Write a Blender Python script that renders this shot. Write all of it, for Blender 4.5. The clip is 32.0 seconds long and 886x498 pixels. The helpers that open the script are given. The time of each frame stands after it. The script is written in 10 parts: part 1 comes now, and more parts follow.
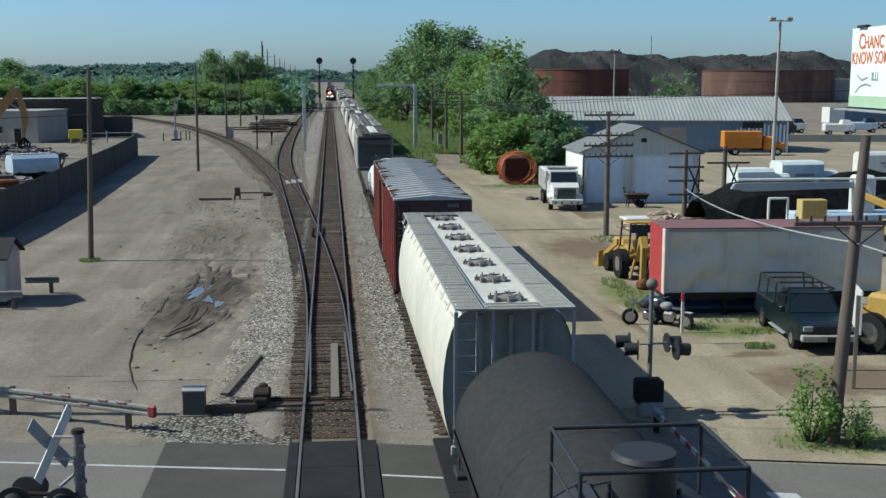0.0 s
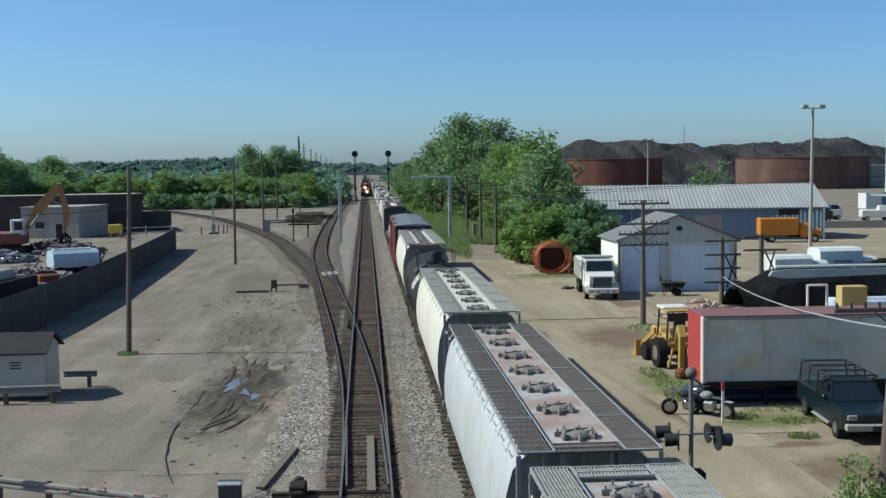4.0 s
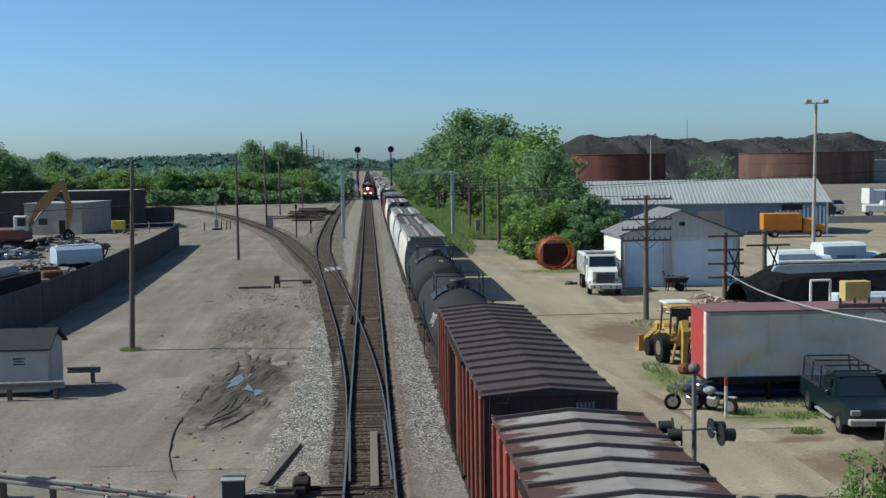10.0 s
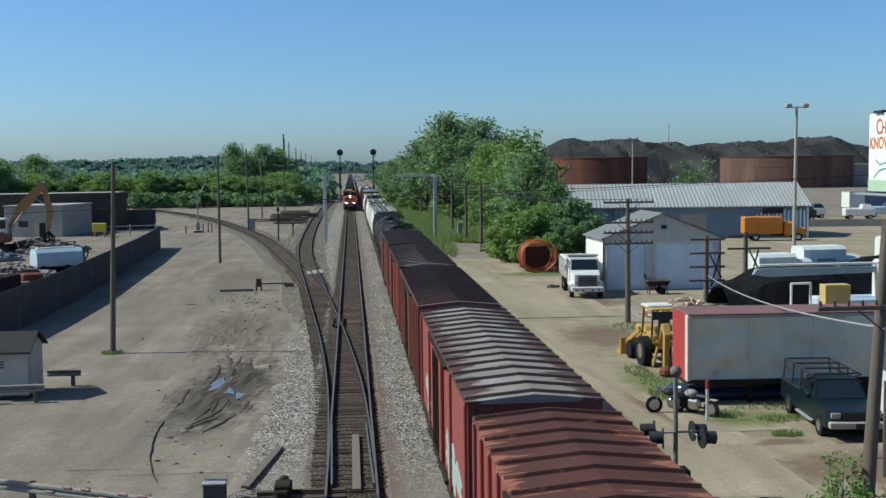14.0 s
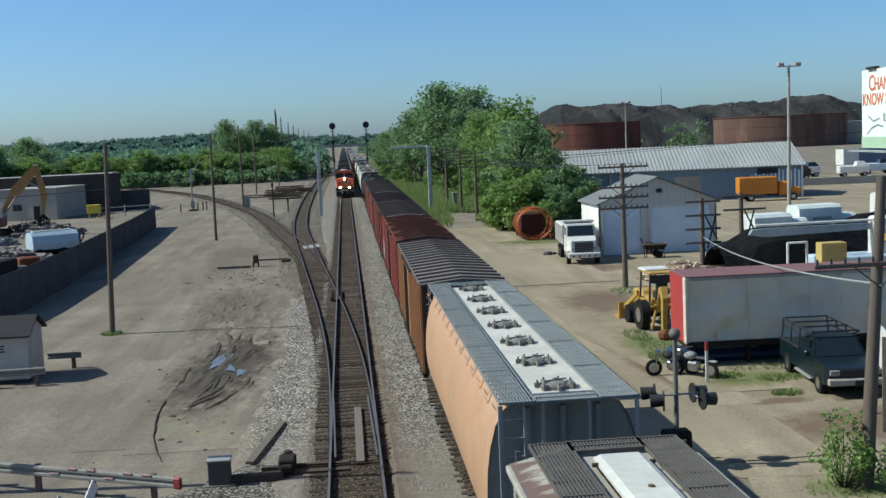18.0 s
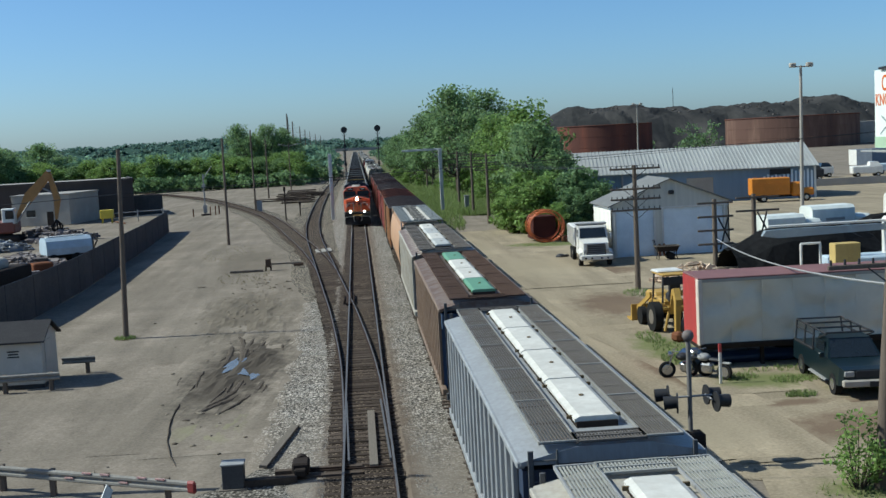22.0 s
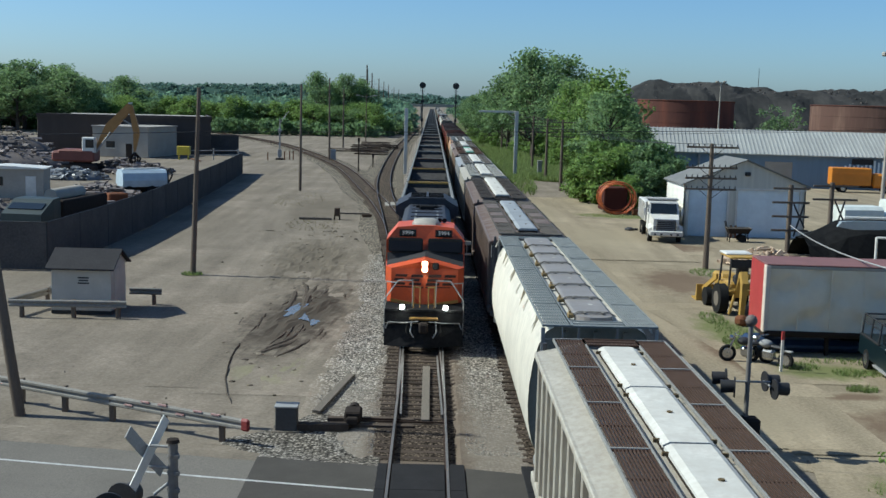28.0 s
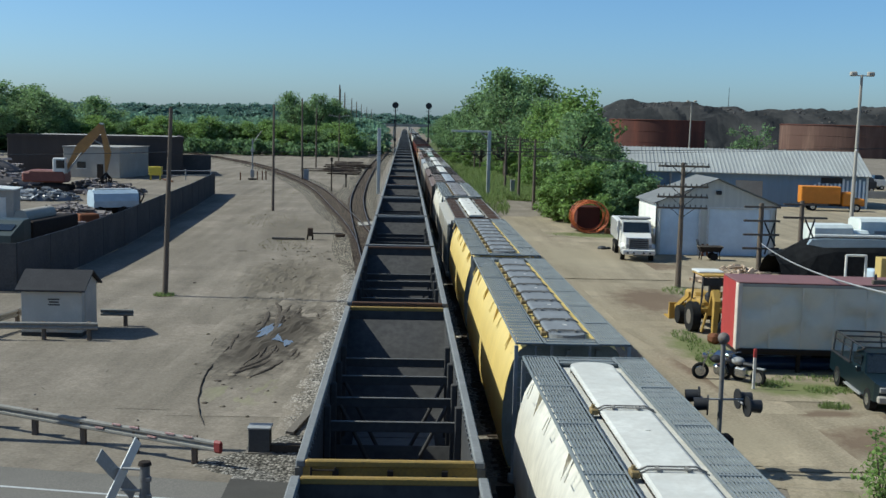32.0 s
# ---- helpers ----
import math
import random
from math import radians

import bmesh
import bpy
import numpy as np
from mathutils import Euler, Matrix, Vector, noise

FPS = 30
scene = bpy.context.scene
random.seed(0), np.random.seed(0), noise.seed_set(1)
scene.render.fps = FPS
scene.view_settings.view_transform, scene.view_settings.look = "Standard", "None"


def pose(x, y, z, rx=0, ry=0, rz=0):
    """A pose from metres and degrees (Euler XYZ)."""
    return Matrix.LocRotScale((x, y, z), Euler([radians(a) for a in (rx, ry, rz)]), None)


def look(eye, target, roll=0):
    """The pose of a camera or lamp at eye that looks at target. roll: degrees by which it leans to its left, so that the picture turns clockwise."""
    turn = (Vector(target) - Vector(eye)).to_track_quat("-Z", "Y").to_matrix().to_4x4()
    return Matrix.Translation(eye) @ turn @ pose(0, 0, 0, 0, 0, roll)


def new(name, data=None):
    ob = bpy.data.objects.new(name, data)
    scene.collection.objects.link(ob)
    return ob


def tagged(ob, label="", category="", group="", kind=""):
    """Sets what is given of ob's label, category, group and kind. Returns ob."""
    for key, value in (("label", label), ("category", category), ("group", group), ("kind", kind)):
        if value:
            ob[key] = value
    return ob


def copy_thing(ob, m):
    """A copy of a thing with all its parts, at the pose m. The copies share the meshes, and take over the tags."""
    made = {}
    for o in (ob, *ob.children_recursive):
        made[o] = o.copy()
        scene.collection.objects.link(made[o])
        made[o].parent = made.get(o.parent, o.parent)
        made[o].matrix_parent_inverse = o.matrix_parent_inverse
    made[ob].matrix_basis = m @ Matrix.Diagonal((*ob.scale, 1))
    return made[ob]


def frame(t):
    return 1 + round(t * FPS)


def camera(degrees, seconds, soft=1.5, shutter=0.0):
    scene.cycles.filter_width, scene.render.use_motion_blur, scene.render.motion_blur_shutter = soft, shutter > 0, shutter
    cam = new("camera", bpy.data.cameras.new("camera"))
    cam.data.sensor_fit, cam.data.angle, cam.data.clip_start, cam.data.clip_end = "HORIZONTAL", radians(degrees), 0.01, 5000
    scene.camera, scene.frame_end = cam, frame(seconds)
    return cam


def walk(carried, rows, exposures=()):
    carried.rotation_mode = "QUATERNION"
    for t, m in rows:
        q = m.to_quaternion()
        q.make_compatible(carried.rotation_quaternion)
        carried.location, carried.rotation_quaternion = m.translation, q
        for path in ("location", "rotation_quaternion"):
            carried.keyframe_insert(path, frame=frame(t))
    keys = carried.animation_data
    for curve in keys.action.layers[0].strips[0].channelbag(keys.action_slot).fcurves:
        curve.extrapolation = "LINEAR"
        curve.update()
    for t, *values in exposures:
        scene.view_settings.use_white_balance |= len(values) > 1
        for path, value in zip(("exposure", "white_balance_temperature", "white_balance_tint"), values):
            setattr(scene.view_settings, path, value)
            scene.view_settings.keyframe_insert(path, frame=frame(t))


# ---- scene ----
cam = camera(42.8, 32.0)
EYE = (0.13, 0.0, 9.70)


def aim(yaw, pitch, roll):
    return pose(*EYE, 0, 0, yaw) @ pose(0, 0, 0, 90 + pitch, 0, 0) @ pose(0, 0, 0, 0, 0, roll)


AIMS = [
    (0, -5.66, -8.67, 0.00), (0.5, -5.82, -8.72, -0.19), (1, -5.45, -4.81, -1.23), (1.5, -3.46, -3.33, -2.93),
    (2, -2.78, -2.84, -1.42), (2.5, -3.16, -3.18, -0.55), (3, -3.14, -3.44, -0.47), (3.5, -3.39, -3.83, -0.41),
    (4, -3.88, -4.08, -0.77), (4.5, -3.26, -4.70, -0.77), (6.5, -3.42, -4.42, -0.64), (7, -3.24, -4.71, -0.76),
    (7.5, -3.19, -4.82, -0.76), (8, -3.56, -4.77, -0.91), (8.5, -3.63, -4.82, -0.89), (9, -3.54, -4.78, -0.91),
    (9.5, -3.65, -4.40, -0.87), (10, -3.73, -4.30, -0.86), (10.5, -4.80, -4.25, -0.95), (11, -4.94, -4.53, -1.05),
    (11.5, -4.71, -4.25, -0.63), (12, -4.81, -4.10, -0.50), (12.5, -4.44, -4.17, -0.57), (13, -4.59, -3.88, -0.49),
    (13.5, -4.64, -3.92, -0.50), (14, -4.63, -4.16, -0.73), (14.5, -4.58, -4.35, -0.88), (15, -4.72, -4.47, -1.52),
    (15.5, -5.15, -4.65, -1.64), (17.5, -4.87, -4.83, -2.21), (18, -4.78, -5.66, -2.55), (18.5, -4.72, -5.26, -2.36),
    (19, -4.57, -4.98, -2.20), (19.5, -4.40, -4.80, -2.27), (20, -4.24, -4.81, -2.54), (20.5, -4.32, -4.82, -2.37),
    (21, -4.27, -4.93, -2.40), (21.5, -4.28, -4.80, -2.27), (22, -4.17, -5.48, -2.95), (22.5, -4.01, -6.19, -3.12),
    (23, -3.99, -10.04, -3.23), (23.5, -4.25, -9.72, -2.89), (24, -4.34, -9.11, -2.84), (24.5, -2.90, -8.90, -1.67),
    (25, -2.79, -8.00, -1.56), (25.5, -1.42, -7.48, 0.45), (26, -1.55, -7.64, -0.10), (26.5, -0.62, -7.62, 0.96),
    (28.5, -0.96, -7.18, 1.73), (29, -1.34, -6.45, 1.77), (29.5, -0.36, -6.50, 2.28), (30, -1.29, -6.24, 1.83),
    (30.5, -1.96, -5.68, 1.88), (31, -1.63, -5.56, 2.15), (31.5, -2.12, -6.09, 1.85), (32, -2.06, -6.41, 1.39),
]
walk(cam, [(t, aim(a, b, c)) for t, a, b, c in AIMS], [(0, 0.24, 6000, -2), (32, 0.24, 6000, -2)])


# ---- light ----
world = bpy.data.worlds.new("sky")
scene.world = world
world.use_nodes = True
wn = world.node_tree.nodes
sky = wn.new("ShaderNodeTexSky")
sky.sky_type, sky.sun_disc = "NISHITA", False
sky.sun_elevation, sky.sun_rotation = radians(43), radians(277)
sky.altitude, sky.air_density, sky.dust_density, sky.ozone_density = 0, 0.84, 0.95, 8.6
wn["Background"].inputs["Strength"].default_value = 0.112
world.node_tree.links.new(sky.outputs[0], wn["Background"].inputs["Color"])
sun = new("sun", bpy.data.lights.new("sun", "SUN"))
sun.data.energy, sun.data.angle, sun.data.color = 4.5, radians(0.6), (1.0, 0.96, 0.9)
sun.matrix_world = look((-100, 12, 94), (0, 0, 0))
scene.view_settings.exposure = 0.0

# ---- materials ----
MATS = {}


def mat(name, c1, c2=None, scale=2.0, rough=0.7, metal=0.0, bump=0.15, fine=18.0, stretch=(1, 1, 1), c3=None, patch=0.35, spec=0.4):
    """A mottled surface: c1 with c2 by fine grain, c3 in larger patches; lengths in metres."""
    if name in MATS:
        return MATS[name]
    m = bpy.data.materials.new(name)
    m.use_nodes = True
    nt = m.node_tree
    n, link = nt.nodes, nt.links.new
    b = n["Principled BSDF"]
    b.inputs["Roughness"].default_value, b.inputs["Metallic"].default_value = rough, metal
    b.inputs["Specular IOR Level"].default_value = spec if rough < 0.8 else 0.04
    c2 = c2 or tuple(v * 0.72 for v in c1)
    c3 = c3 or tuple(v * 0.82 for v in c1)
    tc, mp = n.new("ShaderNodeTexCoord"), n.new("ShaderNodeMapping")
    mp.inputs["Scale"].default_value = stretch
    link(tc.outputs["Object"], mp.inputs["Vector"])
    big, small = n.new("ShaderNodeTexNoise"), n.new("ShaderNodeTexNoise")
    for t, s, d in ((big, scale, 5), (small, fine, 4)):
        t.inputs["Scale"].default_value, t.inputs["Detail"].default_value, t.inputs["Roughness"].default_value = s, d, 0.62
        link(mp.outputs[0], t.inputs["Vector"])
    r1, r2 = n.new("ShaderNodeMapRange"), n.new("ShaderNodeMapRange")
    r1.inputs[1].default_value, r1.inputs[2].default_value = patch + 0.08, patch + 0.34
    r2.inputs[1].default_value, r2.inputs[2].default_value = 0.38, 0.66
    link(big.outputs["Fac"], r1.inputs[0])
    link(small.outputs["Fac"], r2.inputs[0])
    m1, m2 = n.new("ShaderNodeMix"), n.new("ShaderNodeMix")
    m1.data_type = m2.data_type = "RGBA"
    m1.inputs[6].default_value, m1.inputs[7].default_value = (*c3, 1), (*c1, 1)
    m2.inputs[7].default_value = (*c2, 1)
    link(r1.outputs[0], m1.inputs[0])
    link(m1.outputs[2], m2.inputs[6])
    sc = n.new("ShaderNodeMath")
    sc.operation, sc.inputs[1].default_value = "MULTIPLY", 0.55
    link(r2.outputs[0], sc.inputs[0])
    link(sc.outputs[0], m2.inputs[0])
    link(m2.outputs[2], b.inputs["Base Color"])
    if bump:
        bp = n.new("ShaderNodeBump")
        bp.inputs["Strength"].default_value, bp.inputs["Distance"].default_value = bump, 0.02
        link(small.outputs["Fac"], bp.inputs["Height"])
        link(bp.outputs[0], b.inputs["Normal"])
    MATS[name] = m
    return m


def vary(m, amount=0.35):
    """Lets each object, or each loose island, of a material differ in brightness."""
    n, link = m.node_tree.nodes, m.node_tree.links.new
    b = n["Principled BSDF"]
    src = b.inputs["Base Color"].links[0].from_socket
    oi, ge, ad, fr = n.new("ShaderNodeObjectInfo"), n.new("ShaderNodeNewGeometry"), n.new("ShaderNodeMath"), n.new("ShaderNodeMath")
    fr.operation = "FRACT"
    link(oi.outputs["Random"], ad.inputs[0])
    link(ge.outputs["Random Per Island"], ad.inputs[1])
    link(ad.outputs[0], fr.inputs[0])
    mr, hs = n.new("ShaderNodeMapRange"), n.new("ShaderNodeHueSaturation")
    mr.inputs[3].default_value, mr.inputs[4].default_value = 1 - amount, 1 + amount
    link(fr.outputs[0], mr.inputs[0])
    link(mr.outputs[0], hs.inputs["Value"])
    link(src, hs.inputs["Color"])
    link(hs.outputs[0], b.inputs["Base Color"])
    return m


def glow(name, color, strength):
    m = mat(name, color, bump=0)
    b = m.node_tree.nodes["Principled BSDF"]
    b.inputs["Emission Color"].default_value, b.inputs["Emission Strength"].default_value = (*color, 1), strength
    return m


STEEL_WORN = mat("worn_rail_steel", (0.17, 0.155, 0.14), (0.1, 0.088, 0.078), 1.5, 0.5, 0.35, 0.05)
RAIL_RUST = mat("rail_rust", (0.055, 0.038, 0.03), (0.032, 0.023, 0.019), 2, 0.85, 0.0)
TIE = vary(mat("tie_wood", (0.085, 0.065, 0.051), (0.048, 0.038, 0.03), 3, 0.9, 0, 0.5, 14, (1, 6, 1)), 0.4)
PLANK = mat("grey_plank", (0.2, 0.172, 0.14), (0.12, 0.1, 0.08), 3, 0.9, 0, 0.4, 14, (6, 1, 1))
BLACK = mat("black_iron", (0.022, 0.022, 0.024), (0.04, 0.036, 0.033), 2, 0.6, 0.0, 0.1)
UNDER = mat("grimy_underframe", (0.045, 0.036, 0.03), (0.025, 0.02, 0.018), 3, 0.85)
WHEEL = mat("wheel_steel", (0.08, 0.06, 0.05), (0.2, 0.18, 0.17), 4, 0.55, 0.6)
GRATE = mat("galvanised_grating", (0.36, 0.35, 0.31), (0.23, 0.22, 0.195), 4, 0.8, 0.0, 0.3, 40)
GALV = mat("galvanised_steel", (0.36, 0.35, 0.33), (0.25, 0.24, 0.225), 2, 0.7, 0.15, 0.05)
WOODPOLE = mat("weathered_pole_wood", (0.18, 0.142, 0.11), (0.09, 0.071, 0.056), 1.2, 0.9, 0, 0.4, 12, (8, 8, 0.6))
GLASS_DARK = mat("dark_glass", (0.015, 0.02, 0.024), (0.02, 0.026, 0.03), 2, 0.08, 0, 0, spec=0.6)
RUBBER = mat("tyre_rubber", (0.02, 0.02, 0.02), (0.035, 0.033, 0.03), 4, 0.85)
WHITE = mat("white_paint", (0.74, 0.71, 0.64), (0.58, 0.54, 0.47), 1.5, 0.45, 0, 0.05)
YELLOW = mat("machine_yellow", (0.5, 0.3, 0.055), (0.25, 0.165, 0.065), 2.5, 0.6)
RED = mat("faded_red_paint", (0.45, 0.05, 0.045), (0.3, 0.05, 0.045), 2, 0.5)


# ---- mesh making ----
class Mesh:
    """Collects faces of one part."""

    def __init__(self):
        self.v, self.f, self.s = [], [], []

    def add(self, verts, faces, smooth=False):
        k = len(self.v)
        self.v.extend(verts)
        self.f.extend([tuple(i + k for i in f) for f in faces])
        self.s.extend([smooth] * len(faces))
        return self

    def box(self, x, y, z, sx, sy, sz, rz=0.0, c=0.0, tilt=0.0):
        """A box by centre and size; c chamfers its edges."""
        hx, hy, hz = sx / 2, sy / 2, sz / 2
        if c <= 0:
            v = [(a * hx, b * hy, d * hz) for a in (-1, 1) for b in (-1, 1) for d in (-1, 1)]
            f = [(0, 1, 3, 2), (4, 6, 7, 5), (0, 4, 5, 1), (2, 3, 7, 6), (0, 2, 6, 4), (1, 5, 7, 3)]
        else:
            c = min(c, hx * 0.9, hy * 0.9, hz * 0.9)
            v, f, idx = [], [], {}
            for a in (-1, 1):
                for b in (-1, 1):
                    for d in (-1, 1):
                        for k in range(3):
                            p = [a * (hx - c), b * (hy - c), d * (hz - c)]
                            p[k] = (a * hx, b * hy, d * hz)[k]
                            idx[a, b, d, k] = len(v)
                            v.append(tuple(p))
            for k in range(3):
                i, j = (k + 1) % 3, (k + 2) % 3
                for s in (-1, 1):
                    q = []
                    for a, b in ((-1, -1), (1, -1), (1, 1), (-1, 1)):
                        t = [0, 0, 0]
                        t[k], t[i], t[j] = s, a, b
                        q.append(idx[(*t, k)])
                    f.append(tuple(q) if s > 0 else tuple(reversed(q)))
                for a in (-1, 1):
                    for b in (-1, 1):
                        t0, t1 = [0, 0, 0], [0, 0, 0]
                        t0[k], t1[k] = -1, 1
                        t0[i] = t1[i] = a
                        t0[j] = t1[j] = b
                        q = (idx[(*t0, i)], idx[(*t1, i)], idx[(*t1, j)], idx[(*t0, j)])
                        f.append(q if a * b > 0 else tuple(reversed(q)))
            for a in (-1, 1):
                for b in (-1, 1):
                    for d in (-1, 1):
                        q = tuple(idx[a, b, d, k] for k in range(3))
                        f.append(q if a * b * d > 0 else tuple(reversed(q)))
        m = Matrix.Translation((x, y, z)) @ Matrix.Rotation(radians(rz), 4, "Z") @ Matrix.Rotation(radians(tilt), 4, "X")
        return self.add([tuple(m @ Vector(p)) for p in v], f)

    def rod(self, p, q, r, r2=None, n=8, caps=True):
        """A round bar from p to q."""
        p, q = Vector(p), Vector(q)
        r2 = r if r2 is None else r2
        d = (q - p).normalized()
        u = d.cross(Vector((0, 0, 1)) if abs(d.z) < 0.9 else Vector((1, 0, 0))).normalized()
        w = d.cross(u)
        v = []
        for c, k in ((p, r), (q, r2)):
            v += [tuple(c + (u * math.cos(2 * math.pi * i / n) + w * math.sin(2 * math.pi * i / n)) * k) for i in range(n)]
        self.add(v, [(i, (i + 1) % n, n + (i + 1) % n, n + i) for i in range(n)], n > 5)
        if caps:
            self.add(v, [tuple(reversed(range(n))), tuple(range(n, 2 * n))])
        return self

    def path(self, pts, r, n=6):
        for a, b in zip(pts, pts[1:]):
            self.rod(a, b, r, n=n)
        return self

    def loft(self, rings, smooth=False, caps=True, closed=True):
        """Skins rings of equally many points."""
        n, k = len(rings[0]), len(self.v)
        v = [tuple(p) for r in rings for p in r]
        f = []
        for a in range(len(rings) - 1):
            for i in range(n if closed else n - 1):
                j = (i + 1) % n
                f.append((a * n + i, a * n + j, (a + 1) * n + j, (a + 1) * n + i))
        self.add(v, f, smooth)
        if caps:
            self.add(rings[0], [tuple(reversed(range(n)))])
            self.add(rings[-1], [tuple(range(n))])
        return self

    def extrude(self, prof, y0, y1, smooth=False, caps=True):
        """A profile of (x, z) points drawn along y."""
        return self.loft([[(x, y0, z) for x, z in prof], [(x, y1, z) for x, z in prof]], smooth, caps)

    def ball(self, c, r, n=10, k=6, sz=1.0, top=False):
        rings = []
        for i in range(k + 1):
            a = math.pi * i / k * (0.5 if top else 1)
            rr, z = max(r * math.sin(a), 1e-4), r * math.cos(a) * sz
            rings.append([(c[0] + rr * math.cos(2 * math.pi * j / n), c[1] + rr * math.sin(2 * math.pi * j / n), c[2] + z) for j in range(n)])
        return self.loft(list(reversed(rings)), True, False)

    def torus(self, c, R, r, axis="y", n=28, k=8, sq=1.0):
        rings = []
        for i in range(n):
            a = 2 * math.pi * i / n
            ring = []
            for j in range(k):
                b = 2 * math.pi * j / k
                u, w = (R + r * math.cos(b)), r * math.sin(b)
                p = (u * math.cos(a), w, u * math.sin(a) * sq) if axis == "y" else (w, u * math.cos(a), u * math.sin(a)) if axis == "x" else (u * math.cos(a), u * math.sin(a), w)
                ring.append((c[0] + p[0], c[1] + p[1], c[2] + p[2]))
            rings.append(ring)
        return self.loft(rings + [rings[0]], True, False)

    def mesh(self, name, material):
        me = bpy.data.meshes.new(name)
        me.from_pydata(self.v, [], self.f)
        me.polygons.foreach_set("use_smooth", self.s)
        me.materials.append(material)
        me.update()
        return me


def part(name, m, material, parent=None, label="", at=None):
    """Links a mesh as one object under a thing, or under a part."""
    me = m.mesh(name, material) if isinstance(m, Mesh) else m
    ob = new(name, me)
    if parent is not None:
        ob.parent = parent
    if at is not None:
        ob.matrix_basis = at
    return tagged(ob, label=label)


def thing(name, label, category, at=None, group="", kind=""):
    ob = new(name)
    ob.empty_display_size = 0.3
    if at is not None:
        ob.matrix_basis = at
    return tagged(ob, label, category, group, kind)


def solid(name, m, material, label, category, at=None, group="", kind=""):
    ob = part(name, m, material, None, label, at)
    return tagged(ob, label, category, group, kind)


def sheet(name, pts, z, material, label, category="", kind="structure", res=None):
    """A flat outline laid just above the ground."""
    m = Mesh().add([(x, y, z) for x, y in pts], [tuple(range(len(pts)))])
    return solid(name, m, material, label, category, kind=kind)


def ragged(cx, cy, rx, ry, seed, n=36, jag=0.22, turn=0.0):
    """An uneven closed outline."""
    rnd, out = random.Random(seed), []
    ph = [rnd.uniform(0, 6.28) for _ in range(4)]
    for i in range(n):
        a = 2 * math.pi * i / n
        k = 1 + jag * (0.5 * math.sin(2 * a + ph[0]) + 0.4 * math.sin(3 * a + ph[1]) + 0.35 * math.sin(5 * a + ph[2]) + 0.3 * math.sin(9 * a + ph[3])) + rnd.uniform(-0.05, 0.05)
        x, y = rx * k * math.cos(a), ry * k * math.sin(a)
        c, s = math.cos(radians(turn)), math.sin(radians(turn))
        out.append((cx + x * c - y * s, cy + x * s + y * c))
    return out


# ---- ground, road, tracks ----
def ground_material(name, c1, c2, c3, scale, fine_scale, patch):
    m = mat(name, c1, c2, scale, 0.95, 0, 0.35, fine_scale, c3=c3, patch=patch)
    n, link = m.node_tree.nodes, m.node_tree.links.new
    b = n["Principled BSDF"]
    src = b.inputs["Base Color"].links[0].from_socket
    tc, fine = n.new("ShaderNodeTexCoord"), n.new("ShaderNodeTexNoise")
    fine.inputs["Scale"].default_value, fine.inputs["Detail"].default_value = 9.0, 6
    link(tc.outputs["Object"], fine.inputs["Vector"])
    mp, streak = n.new("ShaderNodeMapping"), n.new("ShaderNodeTexNoise")
    mp.inputs["Scale"].default_value = (1.1, 0.09, 1)
    streak.inputs["Scale"].default_value, streak.inputs["Detail"].default_value = 0.7, 4
    link(tc.outputs["Object"], mp.inputs["Vector"])
    link(mp.outputs[0], streak.inputs["Vector"])
    ad, mr, mx = n.new("ShaderNodeMath"), n.new("ShaderNodeMapRange"), n.new("ShaderNodeMix")
    link(fine.outputs["Fac"], ad.inputs[0])
    link(streak.outputs["Fac"], ad.inputs[1])
    mr.inputs[1].default_value, mr.inputs[2].default_value, mr.inputs[3].default_value, mr.inputs[4].default_value = 0.7, 1.3, 0.72, 1.22
    link(ad.outputs[0], mr.inputs[0])
    mx.data_type, mx.blend_type = "RGBA", "MULTIPLY"
    mx.inputs[0].default_value = 1
    link(src, mx.inputs[6])
    link(mr.outputs[0], mx.inputs[7])
    link(mx.outputs[2], b.inputs["Base Color"])
    return m


